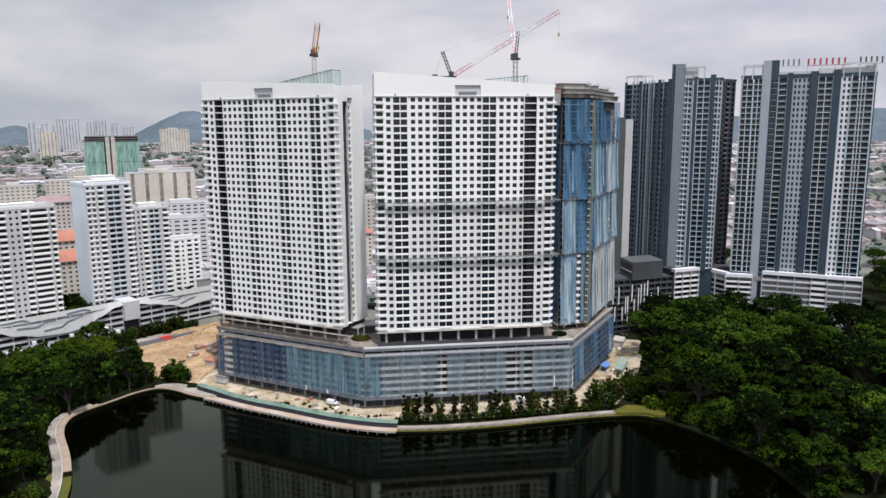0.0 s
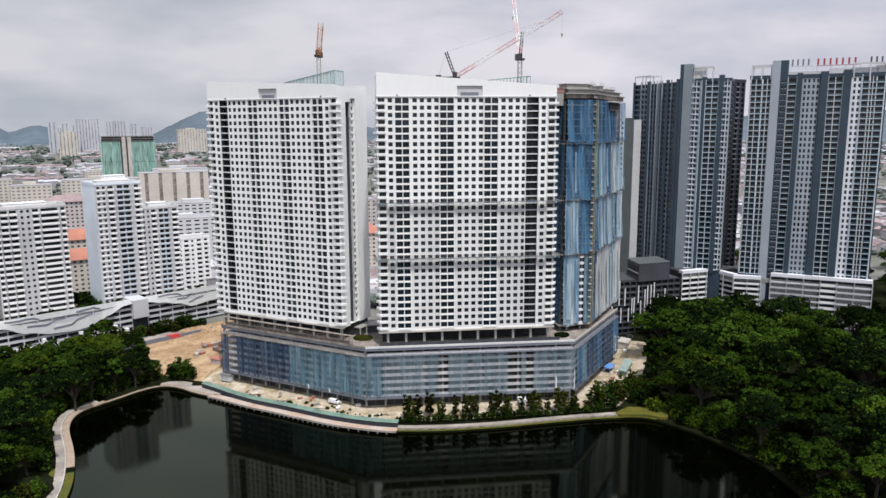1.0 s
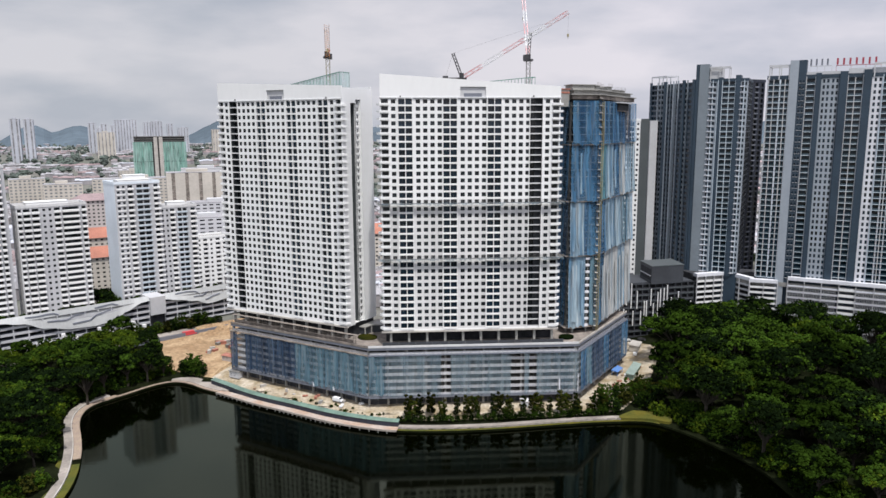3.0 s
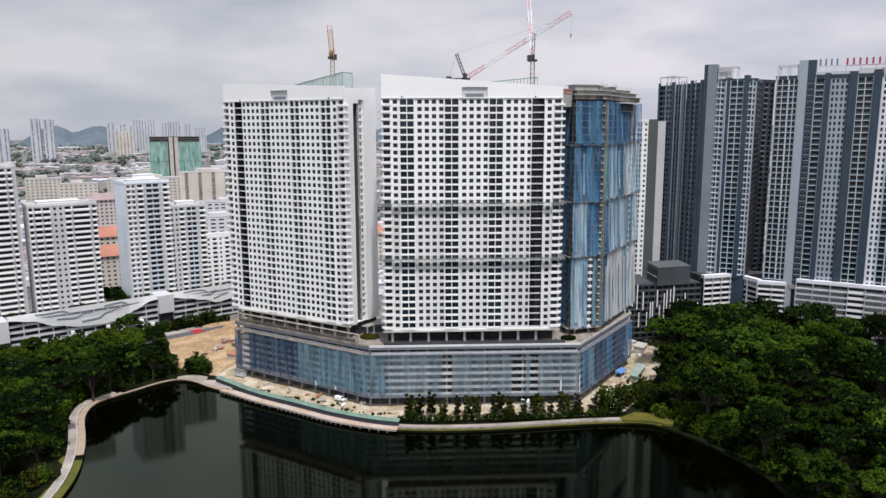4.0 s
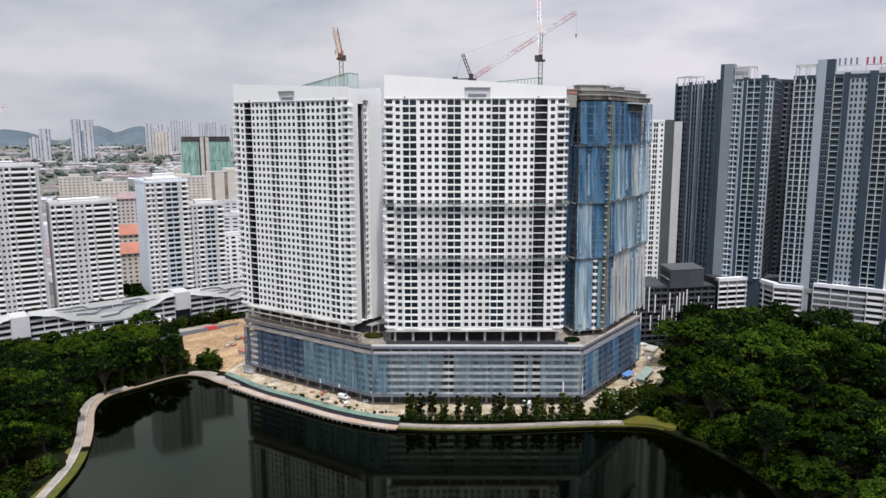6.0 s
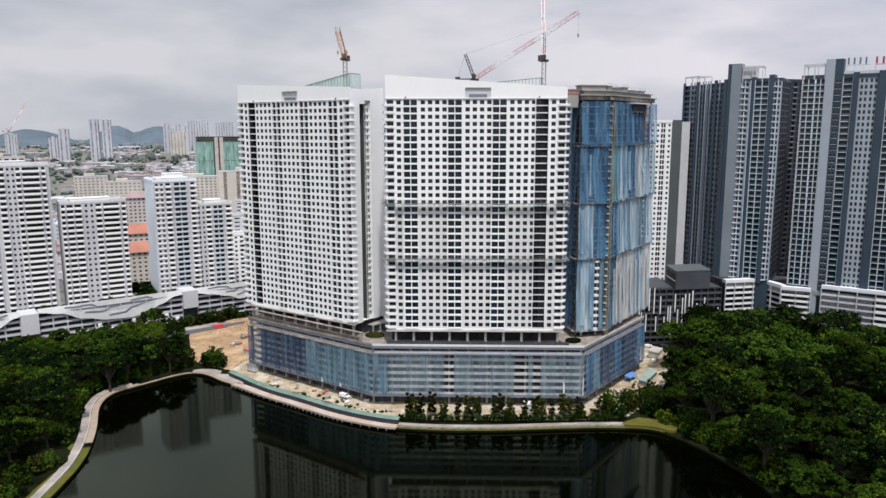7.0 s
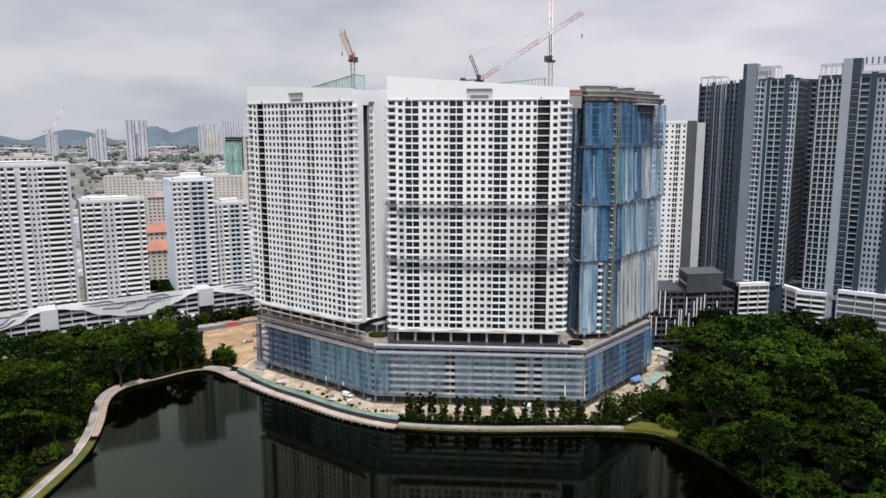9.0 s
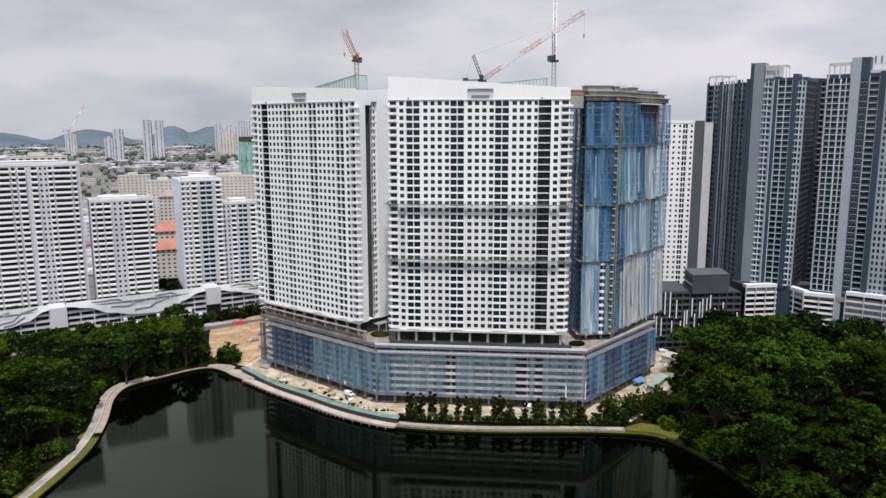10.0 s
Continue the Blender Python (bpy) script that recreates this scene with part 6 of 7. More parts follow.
GROVE_R = [(138, 289), (144, 278), (149, 263), (153, 248), (158, 234), (160, 205), (205, 196), (262, 285), (286, 340), (254, 362), (232, 376), (212, 388), (186, 386), (168, 378), (163, 354), (152, 332), (140, 308)]
GROVE_L = [(-101, 198), (-102, 235), (-106, 254), (-114, 276), (-123, 294), (-126, 309), (-125, 326), (-118, 339), (-113, 350), (-111, 372), (-120, 396), (-132, 412), (-150, 396), (-186, 368), (-226, 336), (-230, 280), (-150, 198)]
grove(GROVE_R, 10.6, (0.65, 1.7), "dense broad-crowned tropical tree in the lakeside wood", "trees of the wood", 3, lambda x, y: math.hypot(x - 137, y - 334) > 10, BROAD + FRESH[1:4:2])
HALLSIDE = [tree_kind(81 + k, (8.0, 6.5, 7.2)[k], (12.5, 13.5, 11.5)[k], 4500, (("leaf_a", "leaf_d"), ("leaf_d", "leaf_a"), ("leaf_a", "leaf_b"))[k], trunk=0.4, leaf=0.62) for k in range(3)]
RAIN_AT = ((-126, 283, 1.2, 1), (-120, 250, 0.75, 0), (-156, 300, 1.1, 0), (-131, 318, 0.95, 1), (-160, 268, 1.05, 0))
clear_of_shelter = lambda x, y: math.hypot(x + 152, y - 391) > 11 and math.hypot(x + 146, y - 383) > 8
# the sunlit look of the hall-side grove is put into lighter leaves
grove(GROVE_L, 11.5, (0.5, 1.05), "light green leafy tree in front of the parking hall", "trees by the hall", 14, lambda x, y: y - 0.35 * x > 400 and shore_gap(x, y) > 24 and clear_of_shelter(x, y), HALLSIDE + FRESH[3:4])
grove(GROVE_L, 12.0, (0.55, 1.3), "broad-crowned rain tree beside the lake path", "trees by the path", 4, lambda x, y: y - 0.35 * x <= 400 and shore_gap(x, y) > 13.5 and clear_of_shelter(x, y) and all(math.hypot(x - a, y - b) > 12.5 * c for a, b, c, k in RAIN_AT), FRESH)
for x, y, q, k in RAIN_AT:
    plant_tree(RAIN[k], x, y, ground_z(x, y), x * 41 % 360, q, "wide umbrella-crowned rain tree over the lake path", "rain trees")
for x, y, q in ((184, 372, 1.25), (197, 377, 1.35), (210, 372, 1.2), (222, 366, 1.15)):
    plant_tree(BROAD[(0, 2, 4)[x % 3]], x, y, ground_z(x, y), x * 37 % 360, q, "tall broad-crowned tree at the back of the wood", "trees of the wood")
LIGHT = [tree_kind(66 + k, (3.6, 4.6)[k], (4.4, 5.8)[k], 1200, (("leaf_a", "leaf_d"), ("leaf_d", "leaf_a"))[k], trunk=0.15, flat=1.2, leaf=0.6) for k in range(2)]
random.seed(5)
for x, y, q in ((-105, 356, 0.6), (-102, 364, 0.7), (-104, 373, 0.7), (-109, 379, 0.75), (-112, 349, 0.6), (-107.5, 343, 0.95), (-115, 342, 1.0), (-114.5, 332.5, 1.0), (-117.5, 320.5, 0.95), (-111, 346, 0.9), (-100, 348, 0.85), (-94, 354, 0.65), (-122, 335, 1.15)):
    plant_tree(BROAD[(1, 3, 5)[int(-x) % 3]], x, y, ground_z(x, y), x * 37 % 360, q, "dark leafy tree at the corner of the lake", "corner trees")
for x, y, q in ((-95, 356, 0.5), (-99, 353, 0.6), (-90, 357, 0.4)):
    plant_tree(LIGHT[int(-x) % 2], x, y, ground_z(x, y), x * 51 % 360, q, "yellow-green shrub at the corner of the lake", "corner shrubs", "shrub")
# low growth closing the edges of both woods
BUSH = [tree_kind(61 + k, (3.4, 4.2)[k], (4.6, 5.4)[k], 1100, (("leaf_b", "leaf_d"), ("leaf_d", "leaf_b"))[k], trunk=0.15, flat=1.2, leaf=0.6) for k in range(2)]
for x, y, q in ((-110.5, 340, 1.0), (-117, 330, 1.1), (-104, 347.5, 0.9), (-113, 337, 1.1), (-107, 346, 1.0), (-119.5, 325, 1.0)):
    plant_tree(BUSH[int(-x) % 2], x, y, ground_z(x, y), x * 29 % 360, q, "dark shrub under the corner trees", "corner undergrowth", "shrub")
r = random.Random(70); random.seed(70)
for line, back in ((stretch((135, 274), (151, 200)), 3.5), (stretch((129, 281), (151, 200)), 8.0), (stretch((131, 279), (151, 200)), 12.5), ([p for p in left_edge if 262 < p[1] < 349], 9.5)):
    last = None
    for p, q in zip(line, line[1:]):
        u = (Vector(q) - Vector(p)).normalized(); c = Vector(p) + Vector((-u.y, u.x)) * (back + r.uniform(0, 2.5))
        if last is None or (c - last).length > 3.6:
            last = c
            plant_tree((BUSH + LIGHT)[r.randrange(4)], c.x, c.y, ground_z(c.x, c.y), r.uniform(0, 360), r.uniform(0.8, 1.3), "low leafy shrub at the wood's edge", "edge shrubs", "shrub")
for k in range(26):
    y = 198 + k * 2.7; x = -(100.5 + r.uniform(0, 6)) - 0.14 * max(0, y - 250)
    if shore_gap(x, y) > 10.2:
        plant_tree((LIGHT + SMALL)[k % 5], x, y, ground_z(x, y), r.uniform(0, 360), r.uniform(0.75, 1.5), "yellow-green young tree beside the lake path", "path-side young trees")
for k in range(30):
    x = 22 + k * 3.0
    plant_tree(BUSH[k % 2], x, 287.6 + r.uniform(-0.4, 0.5) + 0.0008 * (x - 60) ** 2, 1.9, r.uniform(0, 360), r.uniform(0.42, 0.66), "clipped dark hedge shrub along the promenade", "hedge shrubs", "shrub")
r = random.Random(77); random.seed(77)
for k in range(18):
    plant_tree(SLIM[k % 3], (25, 28, 31, 36, 40, 47, 51, 54, 61, 65, 68, 74, 78, 81, 85, 90, 94, 98)[k] + r.uniform(-1, 1), 290.2 + r.uniform(-0.8, 1.0), 2.6, r.uniform(0, 360), r.uniform(0.85, 1.15), "slim upright young tree on the lakeside strip", "row of young trees")
for x, y in ((104, 291), (109, 294.5), (114, 291.5), (119, 296), (124, 301), (126, 295), (131, 311), (121, 306), (98, 292), (134, 318), (130, 301), (133, 306), (135.5, 297), (129, 293), (137.5, 302), (112, 298), (128, 308), (117, 300), (122, 298.5)):
    plant_tree(SMALL[int(abs(x)) % 3], x, y, ground_z(x, y), r.uniform(0, 360), r.uniform(0.85, 1.3) if x > 0 else 1.35, "small leafy tree beside the building site", "small trees")
for x, y, q in ((-84, 358.5, 1.3), (-79, 356.5, 1.5), (-81, 361, 1.6), (-76, 354.5, 1.1), (-86, 361, 1.1)):
    plant_tree(BUSH[int(-x) % 2], x, y, ground_z(x, y) - 0.3, x * 31 % 360, q, "dense dark bush beside the site gate", "gate bushes", "shrub")
for k in range(38):
    u = k / 38
    x, y = off(MO, MD, -64 + u * 176, -7 - r.uniform(0, 8))
    plant_tree(SMALL[k % 3], x, y, 4.0, r.uniform(0, 360), r.uniform(0.8, 1.35), "small street tree along the parking hall", "street trees")
for k in range(62):
    x, y = off(MO, MD, -60 + k * 2.9, -9.5 - r.uniform(0, 1.5))
    plant_tree(BUSH[k % 2], x, y, 3.6, r.uniform(0, 360), r.uniform(0.55, 0.95), "rounded green shrub of the hedge along the parking hall", "parking hall hedge", "shrub")
for k in range(34):
    x, y = off(MO, MD, -40 + k * 5.2, 22.0 + r.uniform(-3, 1))
    plant_tree(BUSH[k % 2], x, y, 18.3, r.uniform(0, 360), r.uniform(0.4, 0.75), "green shrub of the roof garden on the parking hall", "roof garden", "shrub")
for x, y in ((-163, 462), (-157, 458), (-168, 470), (-152, 466), (-160, 474), (-146, 468)):
    plant_tree(BROAD[int(-x) % 6], x, y, 5, r.uniform(0, 360), 0.95, "leafy tree between apartment blocks", "courtyard trees")
for k in range(44):
    x, y = 300 + r.uniform(-5, 170), 380 + r.uniform(-30, 210)
    if y > 0.95 * x + 60 or (x > 300 and y > 1.02 * x + 20):
        plant_tree(BROAD[k % 6], x, y, ground_z(x, y), r.uniform(0, 360), 0.9, "leafy tree beside the road", "roadside trees")


# ---- the city behind ----
def far_block(x, y, wd, dp, z0, z1, turn, key, label, cat="apartment block", group="distant blocks", fw=5.0, fh=3.3, roof="roofgrey", glass="glass", slot=0.6, cap=0.0, full=False, void=None):
    """A distant block with its own rows of windows sunk into the faces."""
    m = pose(x, y, 0, 0, 0, turn) @ Matrix.Translation((-wd / 2, 0, 0))
    top = site(name_of(cat), x, y, far_z(x, y) - 0.5, label, cat, group)
    n = max(2, int((z1 - z0) / fh)); k = max(2, int(wd / fw)); kd = max(2, int(dp / fw))
    # haze over far windows is put into paler slot colours
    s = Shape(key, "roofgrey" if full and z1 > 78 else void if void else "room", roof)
    a = (1 - slot) / 2
    gap = (0.05, (z1 - z0) / n - 0.05) if full else (1.0, 2.3)
    wall_face(s, m, wd, z0, n, (z1 - z0) / n, [(wd * (j + a) / k, wd * (j + 1 - a) / k, *gap, 0.5) for j in range(k)])
    for f0, f1 in (((wd, 0), (wd, dp)), ((0, dp), (0, 0))):
        wall_face(s, m @ tfm(f0, f1), dp, z0, n, (z1 - z0) / n, [(dp * (j + a) / kd, dp * (j + 1 - a) / kd, *gap, 0.5) for j in range(kd)])
    s.m = m
    s.box(0, dp - 0.05, z0, wd, dp, z1)
    s.box(0, 0.6, 5, wd, dp - 0.1, z0 + 0.05)
    part("wall", s, top)
    s = Shape(roof, key); s.m = m
    if cap:
        e = 1.2
        s.face([(-e, -e, z1), (wd + e, -e, z1), (wd * 0.75, dp / 2, z1 + cap), (wd * 0.25, dp / 2, z1 + cap)]); s.face([(wd + e, dp + e, z1), (-e, dp + e, z1), (wd * 0.25, dp / 2, z1 + cap), (wd * 0.75, dp / 2, z1 + cap)])
        s.face([(-e, dp + e, z1), (-e, -e, z1), (wd * 0.25, dp / 2, z1 + cap)]); s.face([(wd + e, -e, z1), (wd + e, dp + e, z1), (wd * 0.75, dp / 2, z1 + cap)])
        s.face([(-e, -e, z1), (-e, dp + e, z1), (wd + e, dp + e, z1), (wd + e, -e, z1)])
    else:
        s.box(0, 0, z1, wd, dp, z1 + 0.6); s.box(wd * 0.3, dp * 0.3, z1 + 0.6, wd * 0.62, dp * 0.7, z1 + 3.4, 1)
    part("roof", s, top)
    return top, m


def name_of(cat):
    return cat.replace(" ", "_")


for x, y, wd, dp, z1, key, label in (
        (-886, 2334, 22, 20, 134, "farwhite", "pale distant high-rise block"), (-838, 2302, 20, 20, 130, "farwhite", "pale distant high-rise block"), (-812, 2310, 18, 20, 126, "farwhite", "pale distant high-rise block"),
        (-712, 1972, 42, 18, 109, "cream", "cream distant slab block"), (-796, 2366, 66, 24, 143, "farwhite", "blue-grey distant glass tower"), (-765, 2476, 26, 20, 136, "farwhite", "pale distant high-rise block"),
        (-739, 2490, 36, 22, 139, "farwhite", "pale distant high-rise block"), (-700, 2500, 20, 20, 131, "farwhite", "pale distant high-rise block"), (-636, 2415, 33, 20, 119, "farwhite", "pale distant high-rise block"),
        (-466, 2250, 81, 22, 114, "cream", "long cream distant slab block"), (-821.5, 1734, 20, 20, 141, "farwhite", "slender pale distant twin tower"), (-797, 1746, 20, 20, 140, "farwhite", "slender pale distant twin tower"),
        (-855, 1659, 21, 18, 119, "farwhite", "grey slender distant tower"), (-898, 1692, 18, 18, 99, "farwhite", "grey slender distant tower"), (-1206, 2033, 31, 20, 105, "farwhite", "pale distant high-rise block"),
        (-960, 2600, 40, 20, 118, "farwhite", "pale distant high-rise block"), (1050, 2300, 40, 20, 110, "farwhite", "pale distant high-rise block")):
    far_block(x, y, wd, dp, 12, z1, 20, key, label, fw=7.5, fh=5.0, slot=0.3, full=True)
far_block(-176, 772, 66, 22, 15, 77, 18, "cream", "cream slab block with brown upright bands", fw=12, fh=6, slot=0.26, full=True, void="brownslab")
far_block(-255, 818, 90, 24, 15, 68, 16, "cream", "cream slab block with flat white roof", fw=4.6, fh=3.2, slot=0.5, void="teal")
far_block(-358, 791, 34, 18, 12, 70, 26, "cream", "cream slab block with flat roof", fw=4.2, fh=3.2, slot=0.5, void="teal")
far_block(-313, 770, 36, 18, 12, 66, 22, "cream", "weathered cream slab apartment block", fw=4.2, fh=3.2, slot=0.5, void="teal")
far_block(-193, 876, 60, 24, 15, 75, 15, "mid", "pale hall with white roof", cat="hall", fw=8, fh=5, void="teal")
far_block(-171, 490, 26, 14, 12, 39, 28, "cream", "cream apartment block with orange hipped roof", roof="orangeroof", cap=6.5, fw=3.6, fh=3.0, slot=0.45)
far_block(-186, 524, 30, 16, 12, 47, 28, "cream", "cream apartment block with orange hipped roof", roof="orangeroof", cap=6.5, fw=3.6, fh=3.0, slot=0.45)
far_block(-216, 600, 34, 16, 12, 66, 24, "beige", "pinkish apartment block with red roof", roof="rooftile", cap=5.0, fw=3.4, fh=3.0, slot=0.45)
far_block(-128, 606, 46, 24, 10, 50, 20, "mid", "grey flat-roofed office building", cat="office building", fw=6)
far_block(-140, 700, 60, 26, 10, 53, 18, "mid", "grey flat-roofed works building", cat="office building", fw=6)
far_block(-326, 578, 42, 18, 15, 100, 30, "cream", "cream apartment block with flat roof", fw=5)
far_block(10, 560, 30, 18, 10, 42, 5, "cream", "cream apartment block with orange hipped roof", roof="orangeroof", cap=7.0, fw=3.6, fh=3.0, slot=0.45)
far_block(28, 640, 34, 18, 10, 60, 5, "beige", "beige slab apartment block", fw=4.0, slot=0.4)
far_block(262, 520, 30, 18, 10, 40, -10, "cream", "cream apartment block with orange hipped roof", roof="orangeroof", cap=6.0, fw=3.6, fh=3.0, slot=0.45)

rb = random.Random(47)
for k in range(34):
    az, D = radians(rb.uniform(-37, -3)), rb.uniform(620, 1500)
    x, y = D * math.sin(az) + 40, D * math.cos(az)
    far_block(x, y, rb.uniform(26, 70), rb.uniform(16, 30), far_z(x, y), far_z(x, y) + rb.uniform(9, 24), rb.choice((12, 20, 28)), rb.choice(("cream", "beige", "mid", "farwhite", "farwhite")), "low flat-roofed city building with rows of windows", cat="city building", group="low city buildings", fw=5.5, fh=3.4, slot=0.55, void="teal", roof=rb.choice(("roofgrey", "farwhite", "rooftile")))
# green-netted tower far behind
gt = site("green_netted_tower", -311, 1083, 6, "distant tower under construction in green safety nets", "tower")
gp, gq = (-345, 1078), (-276, 1098)
wd = span(gp, gq)
for f in range(33):
    s = Shape("concrete"); s.m = tfm(gp, gq); s.box(0, 0, 10 + f * 3.1, wd, 20, 10.5 + f * 3.1); part("floor_slab", s, gt)
s = Shape("room"); s.m = tfm(gp, gq); s.box(2, 2, 6, wd - 2, 18, 110); part("core_wall", s, gt)
for a, b in ((0, 0.16), (0.16, 0.36), (0.56, 0.76), (0.76, 1.0)):
    for zb, zt in ((8, 74), (74.5, 102)):
        part("net", net_sheet(gp, gq, wd * a, wd * b, zb, zt, "netgreen", 0.8, 0.3, int(a * 100 + zb), 0.2), gt)
for a in (0.39, 0.49):
    s = Shape("deck"); s.m = tfm(gp, gq); s.box(wd * a, -1.5, 6, wd * a + 5.0, 0, 109); part("core_strip", s, gt)
crane(-1182, 1989, 6, 112, (-1143, 2013, 188), (-1188, 1985, 122), (-1194, 1982, 114), "red", "steel", "distant tower crane with raised boom", 3.0, 0.4)

# terraced houses, low trees and hills
r = random.Random(21)
# muted house tones and pale farwood carry the haze of distance
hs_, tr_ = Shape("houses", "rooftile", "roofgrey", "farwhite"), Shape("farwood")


def clear(x, y):
    if -330 < x < 330 and y < 470 or (200 < x < 480 and y < 600):
        return False
    if -270 < x < -40 and 330 < y < 520:
        return False
    return not (90 < x < 330 and 350 < y < 520)


def belt(x, y):
    """Above zero where woods and parks run between the quarters of the city."""
    return noise.noise((x * 0.0042, y * 0.0023, 3.7)) + 0.5 * noise.noise((x * 0.011, y * 0.007, 9.1))


for row in range(3300):
    az = radians(r.uniform(-44, 46)); D = 480 * (4000 / 480) ** r.uniform(0, 1)
    cx, cy = D * math.sin(az) + 30, D * math.cos(az)
    if belt(cx, cy) > 0.12 and r.random() < 0.85:
        continue
    turn = radians(r.choice((15, 105, 30, 120)) + r.uniform(-6, 6)); big = r.random() < 0.07
    n = 1 if big else r.randint(4, 10)
    key = r.choice((1, 1, 2, 2, 2, 3))
    for j in range(n):
        w_, d_, h_ = (r.uniform(16, 38), r.uniform(12, 22), r.uniform(7, 15)) if big else (7.5, 13, r.uniform(6.5, 8.5))
        x, y = cx + math.cos(turn) * 7.6 * j, cy + math.sin(turn) * 7.6 * j
        if not clear(x, y):
            continue
        hs_.m = pose(x, y, far_z(x, y) - 0.3, 0, 0, math.degrees(turn))
        hs_.box(-w_ / 2, -d_ / 2, -1.5, w_ / 2, d_ / 2, h_)
        if big:
            hs_.box(-w_ / 2 - .3, -d_ / 2 - .3, h_, w_ / 2 + .3, d_ / 2 + .3, h_ + 0.8, r.choice((2, 3, 3)))
        else:
            e = 0.5
            hs_.face([(-w_ / 2, -d_ / 2 - e, h_), (w_ / 2, -d_ / 2 - e, h_), (w_ / 2, 0, h_ + 2.6), (-w_ / 2, 0, h_ + 2.6)], key)
            hs_.face([(w_ / 2, d_ / 2 + e, h_), (-w_ / 2, d_ / 2 + e, h_), (-w_ / 2, 0, h_ + 2.6), (w_ / 2, 0, h_ + 2.6)], key)
            for sx in (-1, 1):
                hs_.face([(sx * w_ / 2, -d_ / 2 - e, h_), (sx * w_ / 2, d_ / 2 + e, h_), (sx * w_ / 2, 0, h_ + 2.6)], 0)
ob = part("houses", hs_, None, "rows of terraced houses with tiled and metal roofs", "stuff"); ob["category"] = "houses"
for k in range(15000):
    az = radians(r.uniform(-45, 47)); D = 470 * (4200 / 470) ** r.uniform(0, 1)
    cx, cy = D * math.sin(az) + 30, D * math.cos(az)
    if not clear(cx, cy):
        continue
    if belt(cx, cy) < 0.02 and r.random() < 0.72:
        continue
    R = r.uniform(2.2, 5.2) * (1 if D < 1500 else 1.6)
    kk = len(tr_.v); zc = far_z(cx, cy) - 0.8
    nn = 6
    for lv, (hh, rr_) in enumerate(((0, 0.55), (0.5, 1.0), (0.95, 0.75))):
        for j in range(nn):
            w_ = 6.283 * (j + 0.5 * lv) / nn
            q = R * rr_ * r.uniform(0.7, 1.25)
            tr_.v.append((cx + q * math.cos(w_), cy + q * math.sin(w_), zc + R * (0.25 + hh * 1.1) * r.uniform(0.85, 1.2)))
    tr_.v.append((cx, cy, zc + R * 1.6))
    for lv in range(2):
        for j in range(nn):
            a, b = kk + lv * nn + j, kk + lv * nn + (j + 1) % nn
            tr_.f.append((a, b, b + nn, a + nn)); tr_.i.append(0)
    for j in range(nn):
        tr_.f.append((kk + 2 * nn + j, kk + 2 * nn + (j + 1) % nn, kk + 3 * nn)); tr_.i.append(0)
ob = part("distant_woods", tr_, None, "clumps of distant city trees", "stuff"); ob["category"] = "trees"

HILLS = [(-10.4, 4.2, 195), (-21.8, 2.6, 126), (-24.6, 2.0, 128), (-30, 3.2, 112), (-36, 4, 100), (-5.5, 4.0, 135), (29.3, 4.5, 158), (38.5, 5, 190), (46, 5, 150), (12, 6, 120), (20, 4, 118), (0, 5, 118)]
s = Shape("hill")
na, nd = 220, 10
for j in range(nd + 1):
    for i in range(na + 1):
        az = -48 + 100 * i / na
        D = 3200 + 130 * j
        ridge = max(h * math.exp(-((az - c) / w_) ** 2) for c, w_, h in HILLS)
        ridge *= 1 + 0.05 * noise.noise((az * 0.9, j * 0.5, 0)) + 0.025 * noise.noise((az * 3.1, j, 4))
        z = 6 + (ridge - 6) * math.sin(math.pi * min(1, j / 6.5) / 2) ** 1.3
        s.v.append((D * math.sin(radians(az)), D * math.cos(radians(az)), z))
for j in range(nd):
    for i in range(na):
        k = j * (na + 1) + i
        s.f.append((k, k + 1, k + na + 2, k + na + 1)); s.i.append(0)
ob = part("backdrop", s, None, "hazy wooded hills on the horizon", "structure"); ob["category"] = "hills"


# ---- clutter of the building site ----
def stack(x, y, turn, wd, dp, h, key, name, label, cat, group=""):
    """A stack of layers with gaps, slightly shifted against each other."""
    rr_ = random.Random(int(x * 7 + y * 13))
    z = ground_z(x, y)
    t = thing(name, x, y, z, turn, label, cat, group)
    n = max(2, int(h / 0.45))
    for j in range(n):
        s = Shape(key)
        o = rr_.uniform(-0.12, 0.12)
        s.box(-wd / 2 + o, -dp / 2 - o, h * j / n, wd / 2 + o, dp / 2 - o, h * (j + 0.82) / n)
        part("layer", s, t)
    return t


def mound(x, y, rx, ry, h, key, label):
    """A heap of loose ground with an uneven slope."""
    s = Shape(key); rr_ = random.Random(int(x * 3 + y))
    z0, n = ground_z(x, y) - 0.3, 18
    rings = ((1.0, 0), (0.8, 0.35), (0.5, 0.75), (0.2, 0.97))
    for f, hh in rings:
        for j in range(n):
            a = 6.283 * j / n; q = f * rr_.uniform(0.85, 1.15)
            s.v.append((x + rx * q * math.cos(a), y + ry * q * math.sin(a), z0 + h * hh * rr_.uniform(0.85, 1.1)))
    s.v.append((x, y, z0 + h))
    for l_ in range(3):
        for j in range(n):
            a, b = l_ * n + j, l_ * n + (j + 1) % n
            s.f.append((a, b, b + n, a + n)); s.i.append(0)
    for j in range(n):
        s.f.append((3 * n + j, 3 * n + (j + 1) % n, 4 * n)); s.i.append(0)
    ob = part("earth_mound", s); tagged(ob, label, "earth mound", "mounds on the site")


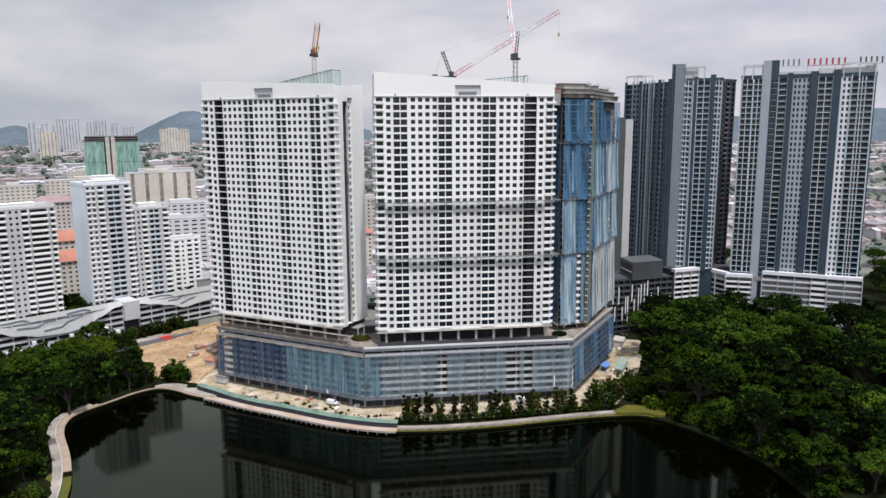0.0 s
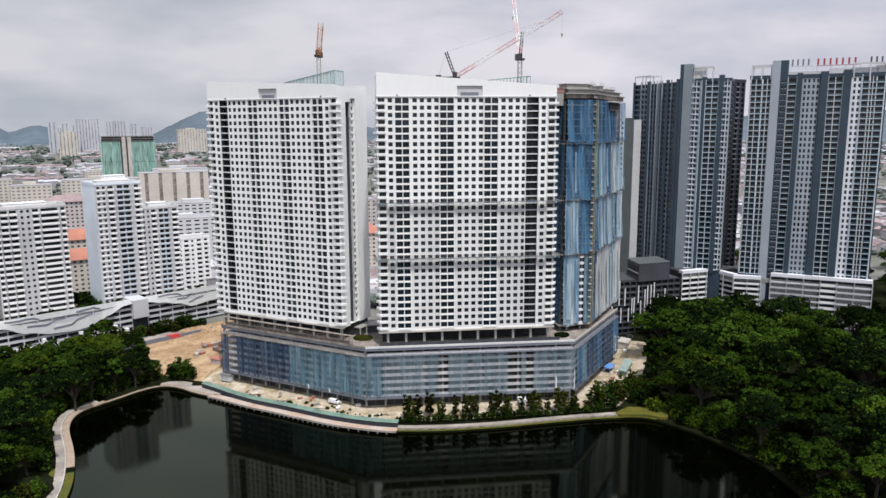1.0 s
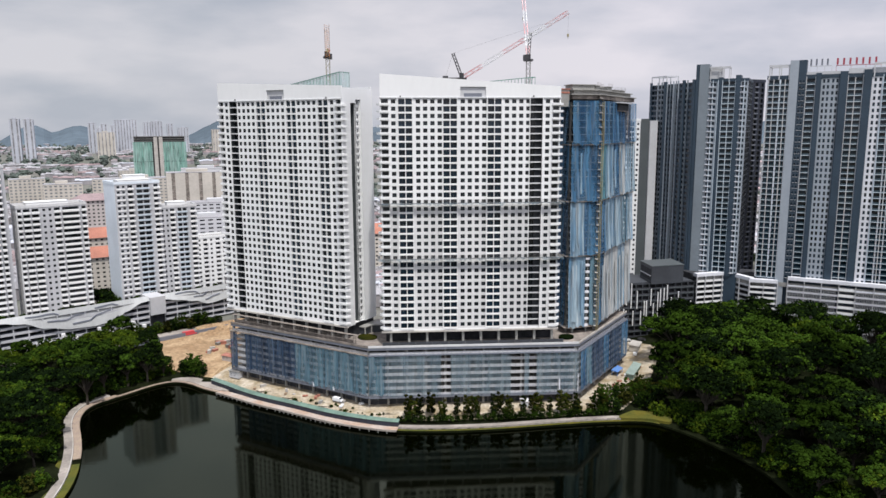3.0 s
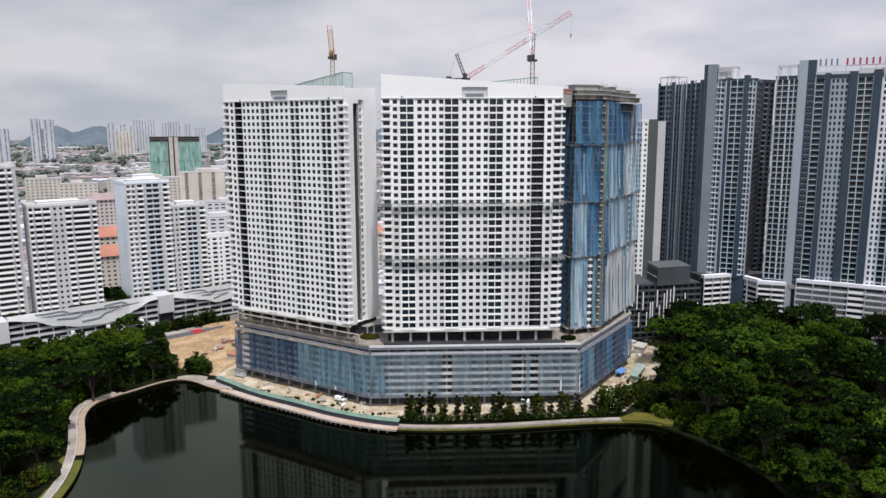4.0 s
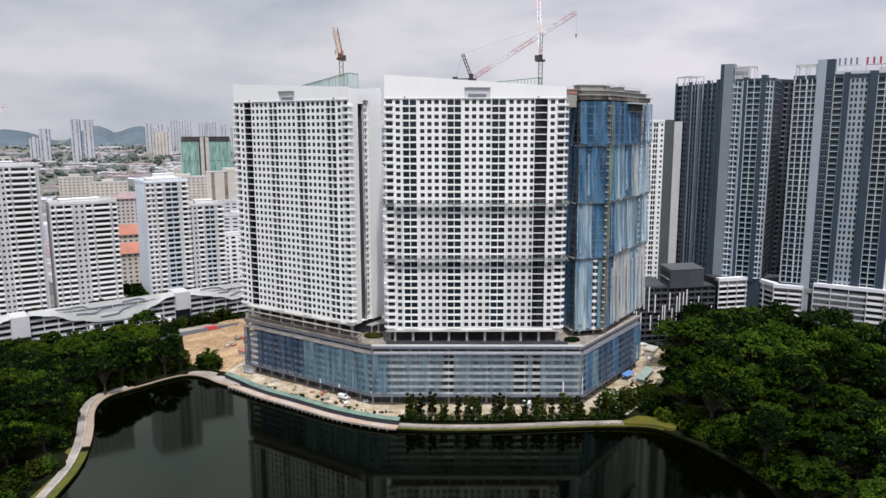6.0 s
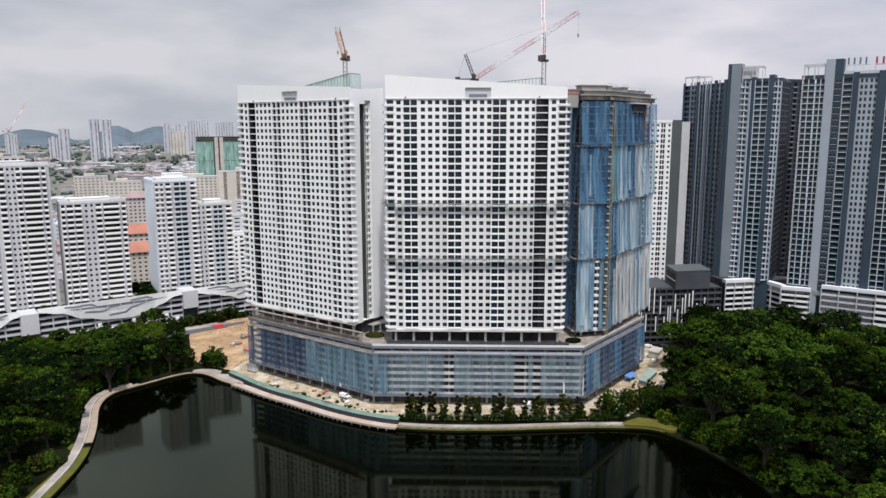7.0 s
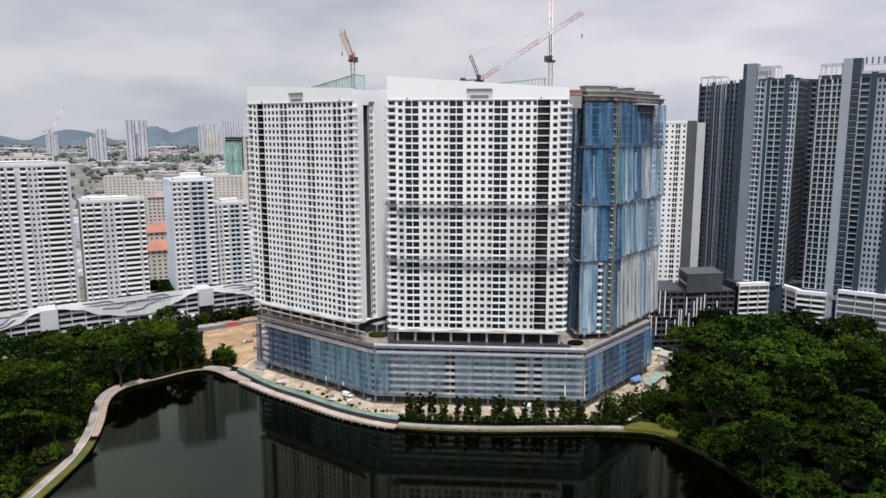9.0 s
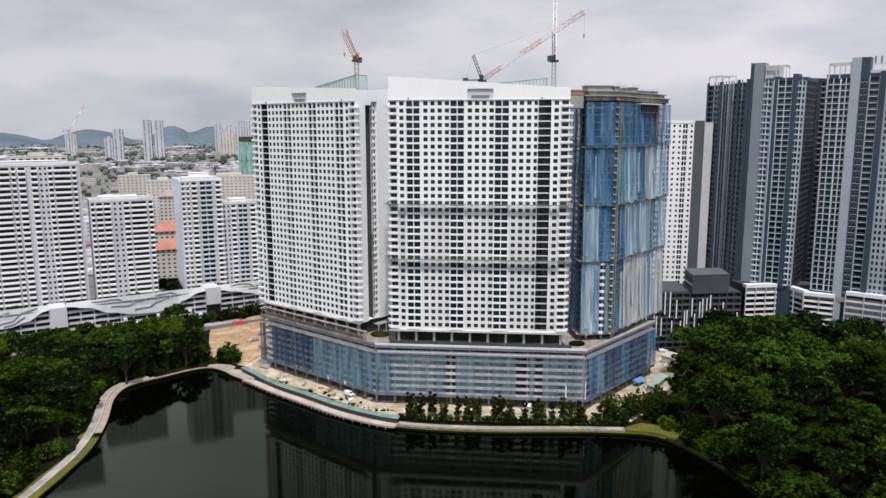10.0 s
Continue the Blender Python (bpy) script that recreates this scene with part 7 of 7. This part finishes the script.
def cabin(x, y, turn, wd, dp, h, key, label, roof="mid"):
    t = thing("site_cabin", x, y, ground_z(x, y), turn, label, "site cabin", "site cabins")
    s = Shape(key, "room"); s.box(-wd / 2, -dp / 2, 0, wd / 2, dp / 2, h); part("wall", s, t)
    s = Shape(roof); s.prism([(-wd / 2 - .3, -dp / 2 - .3), (wd / 2 + .3, -dp / 2 - .3), (wd / 2 + .3, dp / 2 + .3), (-wd / 2 - .3, dp / 2 + .3)], h, [h + .15, h + .15, h + .7, h + .7]); part("roof", s, t)
    for j in range(2):
        ob = new("window", window_mesh(1.2, 1.0)); ob.parent = t; ob.matrix_basis = Matrix.Translation((-wd / 2 + 0.8 + j * 2.2, -dp / 2 - 0.05, 1.1))


def vehicle(x, y, turn, key, label, ln=5.0, h=1.9, name="van"):
    """A small van or lorry: body with cab slope, windows and four wheels."""
    t = thing(name, x, y, ground_z(x, y), turn, label, "vehicle", "site vehicles")
    s = Shape(key); a = ln / 2
    side = [(-a, 0.4), (a, 0.4), (a, 1.05), (a - 0.9, 1.2), (a - 1.5, h), (-a, h)]
    k = len(s.v)
    for y_ in (-0.95, 0.95):
        s.v += [(x_, y_, z_) for x_, z_ in side]
    n = len(side)
    s.f += [tuple(range(n)), tuple(range(2 * n - 1, n - 1, -1))] + [(j, n + j, n + (j + 1) % n, (j + 1) % n) for j in range(n)]
    s.i += [0] * (n + 2)
    part("body", s, t)
    s = Shape("glass"); s.face([(a - 0.93, -0.8, 1.25), (a - 0.93, 0.8, 1.25), (a - 1.45, 0.8, h - 0.08), (a - 1.45, -0.8, h - 0.08)]); s.v = [(v[0] + 0.04, v[1], v[2] + 0.03) for v in s.v]; part("windscreen", s, t)
    for wx in (-a + 0.9, a - 0.9):
        for wy in (-0.96, 0.8):
            s = Shape("black"); s.tube((wx, wy, 0.36), (wx, wy + 0.16, 0.36), 0.36, 0, 12); wh = part("wheel", s, t)
            s = Shape("mid"); s.tube((wx, wy - 0.02, 0.36), (wx, wy + 0.18, 0.36), 0.2, 0, 10); part("rim", s, wh)


for x, y, rx, ry, h in ((-72, 436, 16, 7, 3.2), (-84, 424, 12, 5, 2.2), (-60, 428, 14, 6, 2.6), (-96, 414, 9, 5, 1.6), (-50, 415, 9, 6, 2.4), (-66, 442, 20, 6, 4.2), (-88, 433, 13, 4, 3.4), (-70, 408, 8, 4, 1.8), (-62, 398, 7, 4, 1.5)):
    mound(x, y, rx, ry, h, "earth", "heap of orange earth on the building site")
for x, y, rx, ry, h in ((-40, 330, 5, 2.5, 1.0), (-26, 320, 6, 2.2, 0.9), (-10, 309, 4, 2, 0.8), (112, 300, 4, 3, 1.1), (124, 318, 4, 3, 1.2), (20, 296, 4, 1.5, 0.6)):
    mound(x, y, rx, ry, h, "dust", "low heap of pale rubble on the site")
r = random.Random(33)
for k in range(26):
    x, y = -82 + r.uniform(0, 24), 384 + r.uniform(0, 26)
    if shore_gap(x, y) > 8:
        stack(x, y, r.uniform(0, 90), r.uniform(2, 5), r.uniform(1.2, 2.4), r.uniform(0.8, 2.0), r.choice(("rust", "wood", "deck", "steel", "rust")), "material_stack", "stack of steel and timber on the building site", "material stack", "stacked materials")
for k in range(26):
    u = r.random()
    x, y = (-52 + 60 * u + r.uniform(-2, 2), 335 - 36 * u + r.uniform(-1, 5)) if k < 12 else (102 + 34 * u + r.uniform(0, 8), 298 + 46 * u + r.uniform(-4, 2))
    stack(x, y, r.uniform(0, 90), r.uniform(1, 3.4), r.uniform(0.8, 1.8), r.uniform(0.5, 1.5), r.choice(("rust", "wood", "deck", "concrete", "white")), "material_stack", "small stack of building materials beside the podium", "material stack", "stacked materials")
cabin(-66, 372, -33, 7, 3, 2.6, "beige", "dusty site cabin with a sloping roof", "rust"); cabin(-57, 346, -33, 6, 3, 3.2, "mid", "grey steel site entrance hut", "steel")
cabin(76, 296.5, 0, 3.0, 2.2, 2.8, "chalk", "pale guard hut beside the trees", "chalk")
cabin(150, 371, 60, 9, 5, 3.0, "cream", "pale low shed beside the car park", "deck")
# the lorry is added in place of a red banner on the fence
vehicle(-5.2, 309.6, -34, "vehicle", "white van parked beside the podium"); vehicle(-99, 421, 38, "redcar", "red lorry standing in for a red fence banner", 8.0, 2.6, "lorry");
vehicle(147, 362, 70, "vehicle", "white car parked behind the podium", 4.4, 1.5, "car"); vehicle(158, 384, 10, "black", "dark car parked by the hall", 4.4, 1.5, "car"); vehicle(150, 386, 10, "vehicle", "white car parked by the hall", 4.4, 1.5, "car")
s = Shape("blue"); s.m = pose(129.0, 335.0, ground_z(129, 335), 0, 0, 54); s.prism([(-4, -1.6), (4, -1.6), (4.4, 1.4), (-3.6, 1.8)], 2.2, [2.4, 2.3, 2.9, 3.1]); s.box(-3.8, -1.4, 0, -3.6, -1.2, 2.3); s.box(3.6, -1.4, 0, 3.8, -1.2, 2.3); s.box(-3.4, 1.4, 0, -3.2, 1.6, 2.3); s.box(3.8, 1.1, 0, 4.0, 1.3, 2.3)
tagged(part("tarpaulin", s), "blue tarpaulin shelter beside the podium", "tarpaulin")
# road and low wall in front of the parking hall
s = Shape("path"); s.m = tfm(at_hall(-60), at_hall(100)); s.box(0, -20, 3.0, 170, -13, 4.35)
part("road", s, None, "narrow pale concrete road in front of the parking hall", "structure")["category"] = "road"
s = Shape("grey"); s.m = tfm(at_hall(60), at_hall(130)); s.box(0, -27, 3.0, 70, -26.6, 6.0)
part("boundary_wall", s, None, "dark boundary wall of the building site", "structure")["category"] = "wall"

# weeds on the strip between podium and hoarding
r = random.Random(90); random.seed(90)
for k in range(34):
    u = r.random()
    x, y = -50 + 66 * u, 331.5 - 38.5 * u + r.uniform(-2.2, 2.2)
    plant_tree((BUSH + LIGHT)[k % 4], x, y, ground_z(x, y) - 0.3, r.uniform(0, 360), r.uniform(0.12, 0.30), "low weeds on the pale site ground", "site weeds", "weed_clump")

# open shelter in the clearing among the trees
sh = thing("garden_shelter", -152, 391, ground_z(-152, 391), 38, "grey flat-roofed garden shelter among the trees", "shelter")
s = Shape("mid", "concrete"); s.box(-8, -2.4, 4.6, 8, 2.4, 4.95); part("roof", s, sh)
for x_ in (-7.4, -2.5, 2.5, 7.4):
    for y_ in (-2.0, 2.0):
        s = Shape("mid"); s.box(x_ - 0.18, y_ - 0.18, -0.3, x_ + 0.18, y_ + 0.18, 4.6); part("post", s, sh)
# long low shed with a green roof beside the wood
t = thing("site_shed", 137, 334.5, ground_z(137, 334.5), 60, "long low site shed with pale green sloping roof", "shed")
s = Shape("hoard", "room"); s.box(-9, -1.6, 0, 9, 1.6, 2.4); part("wall", s, t)
s = Shape("palegreen"); s.prism([(-9.4, -2.0), (9.4, -2.0), (9.4, 2.0), (-9.4, 2.0)], 2.4, [2.6, 2.6, 3.3, 3.3]); part("roof", s, t, "pale green metal roof")
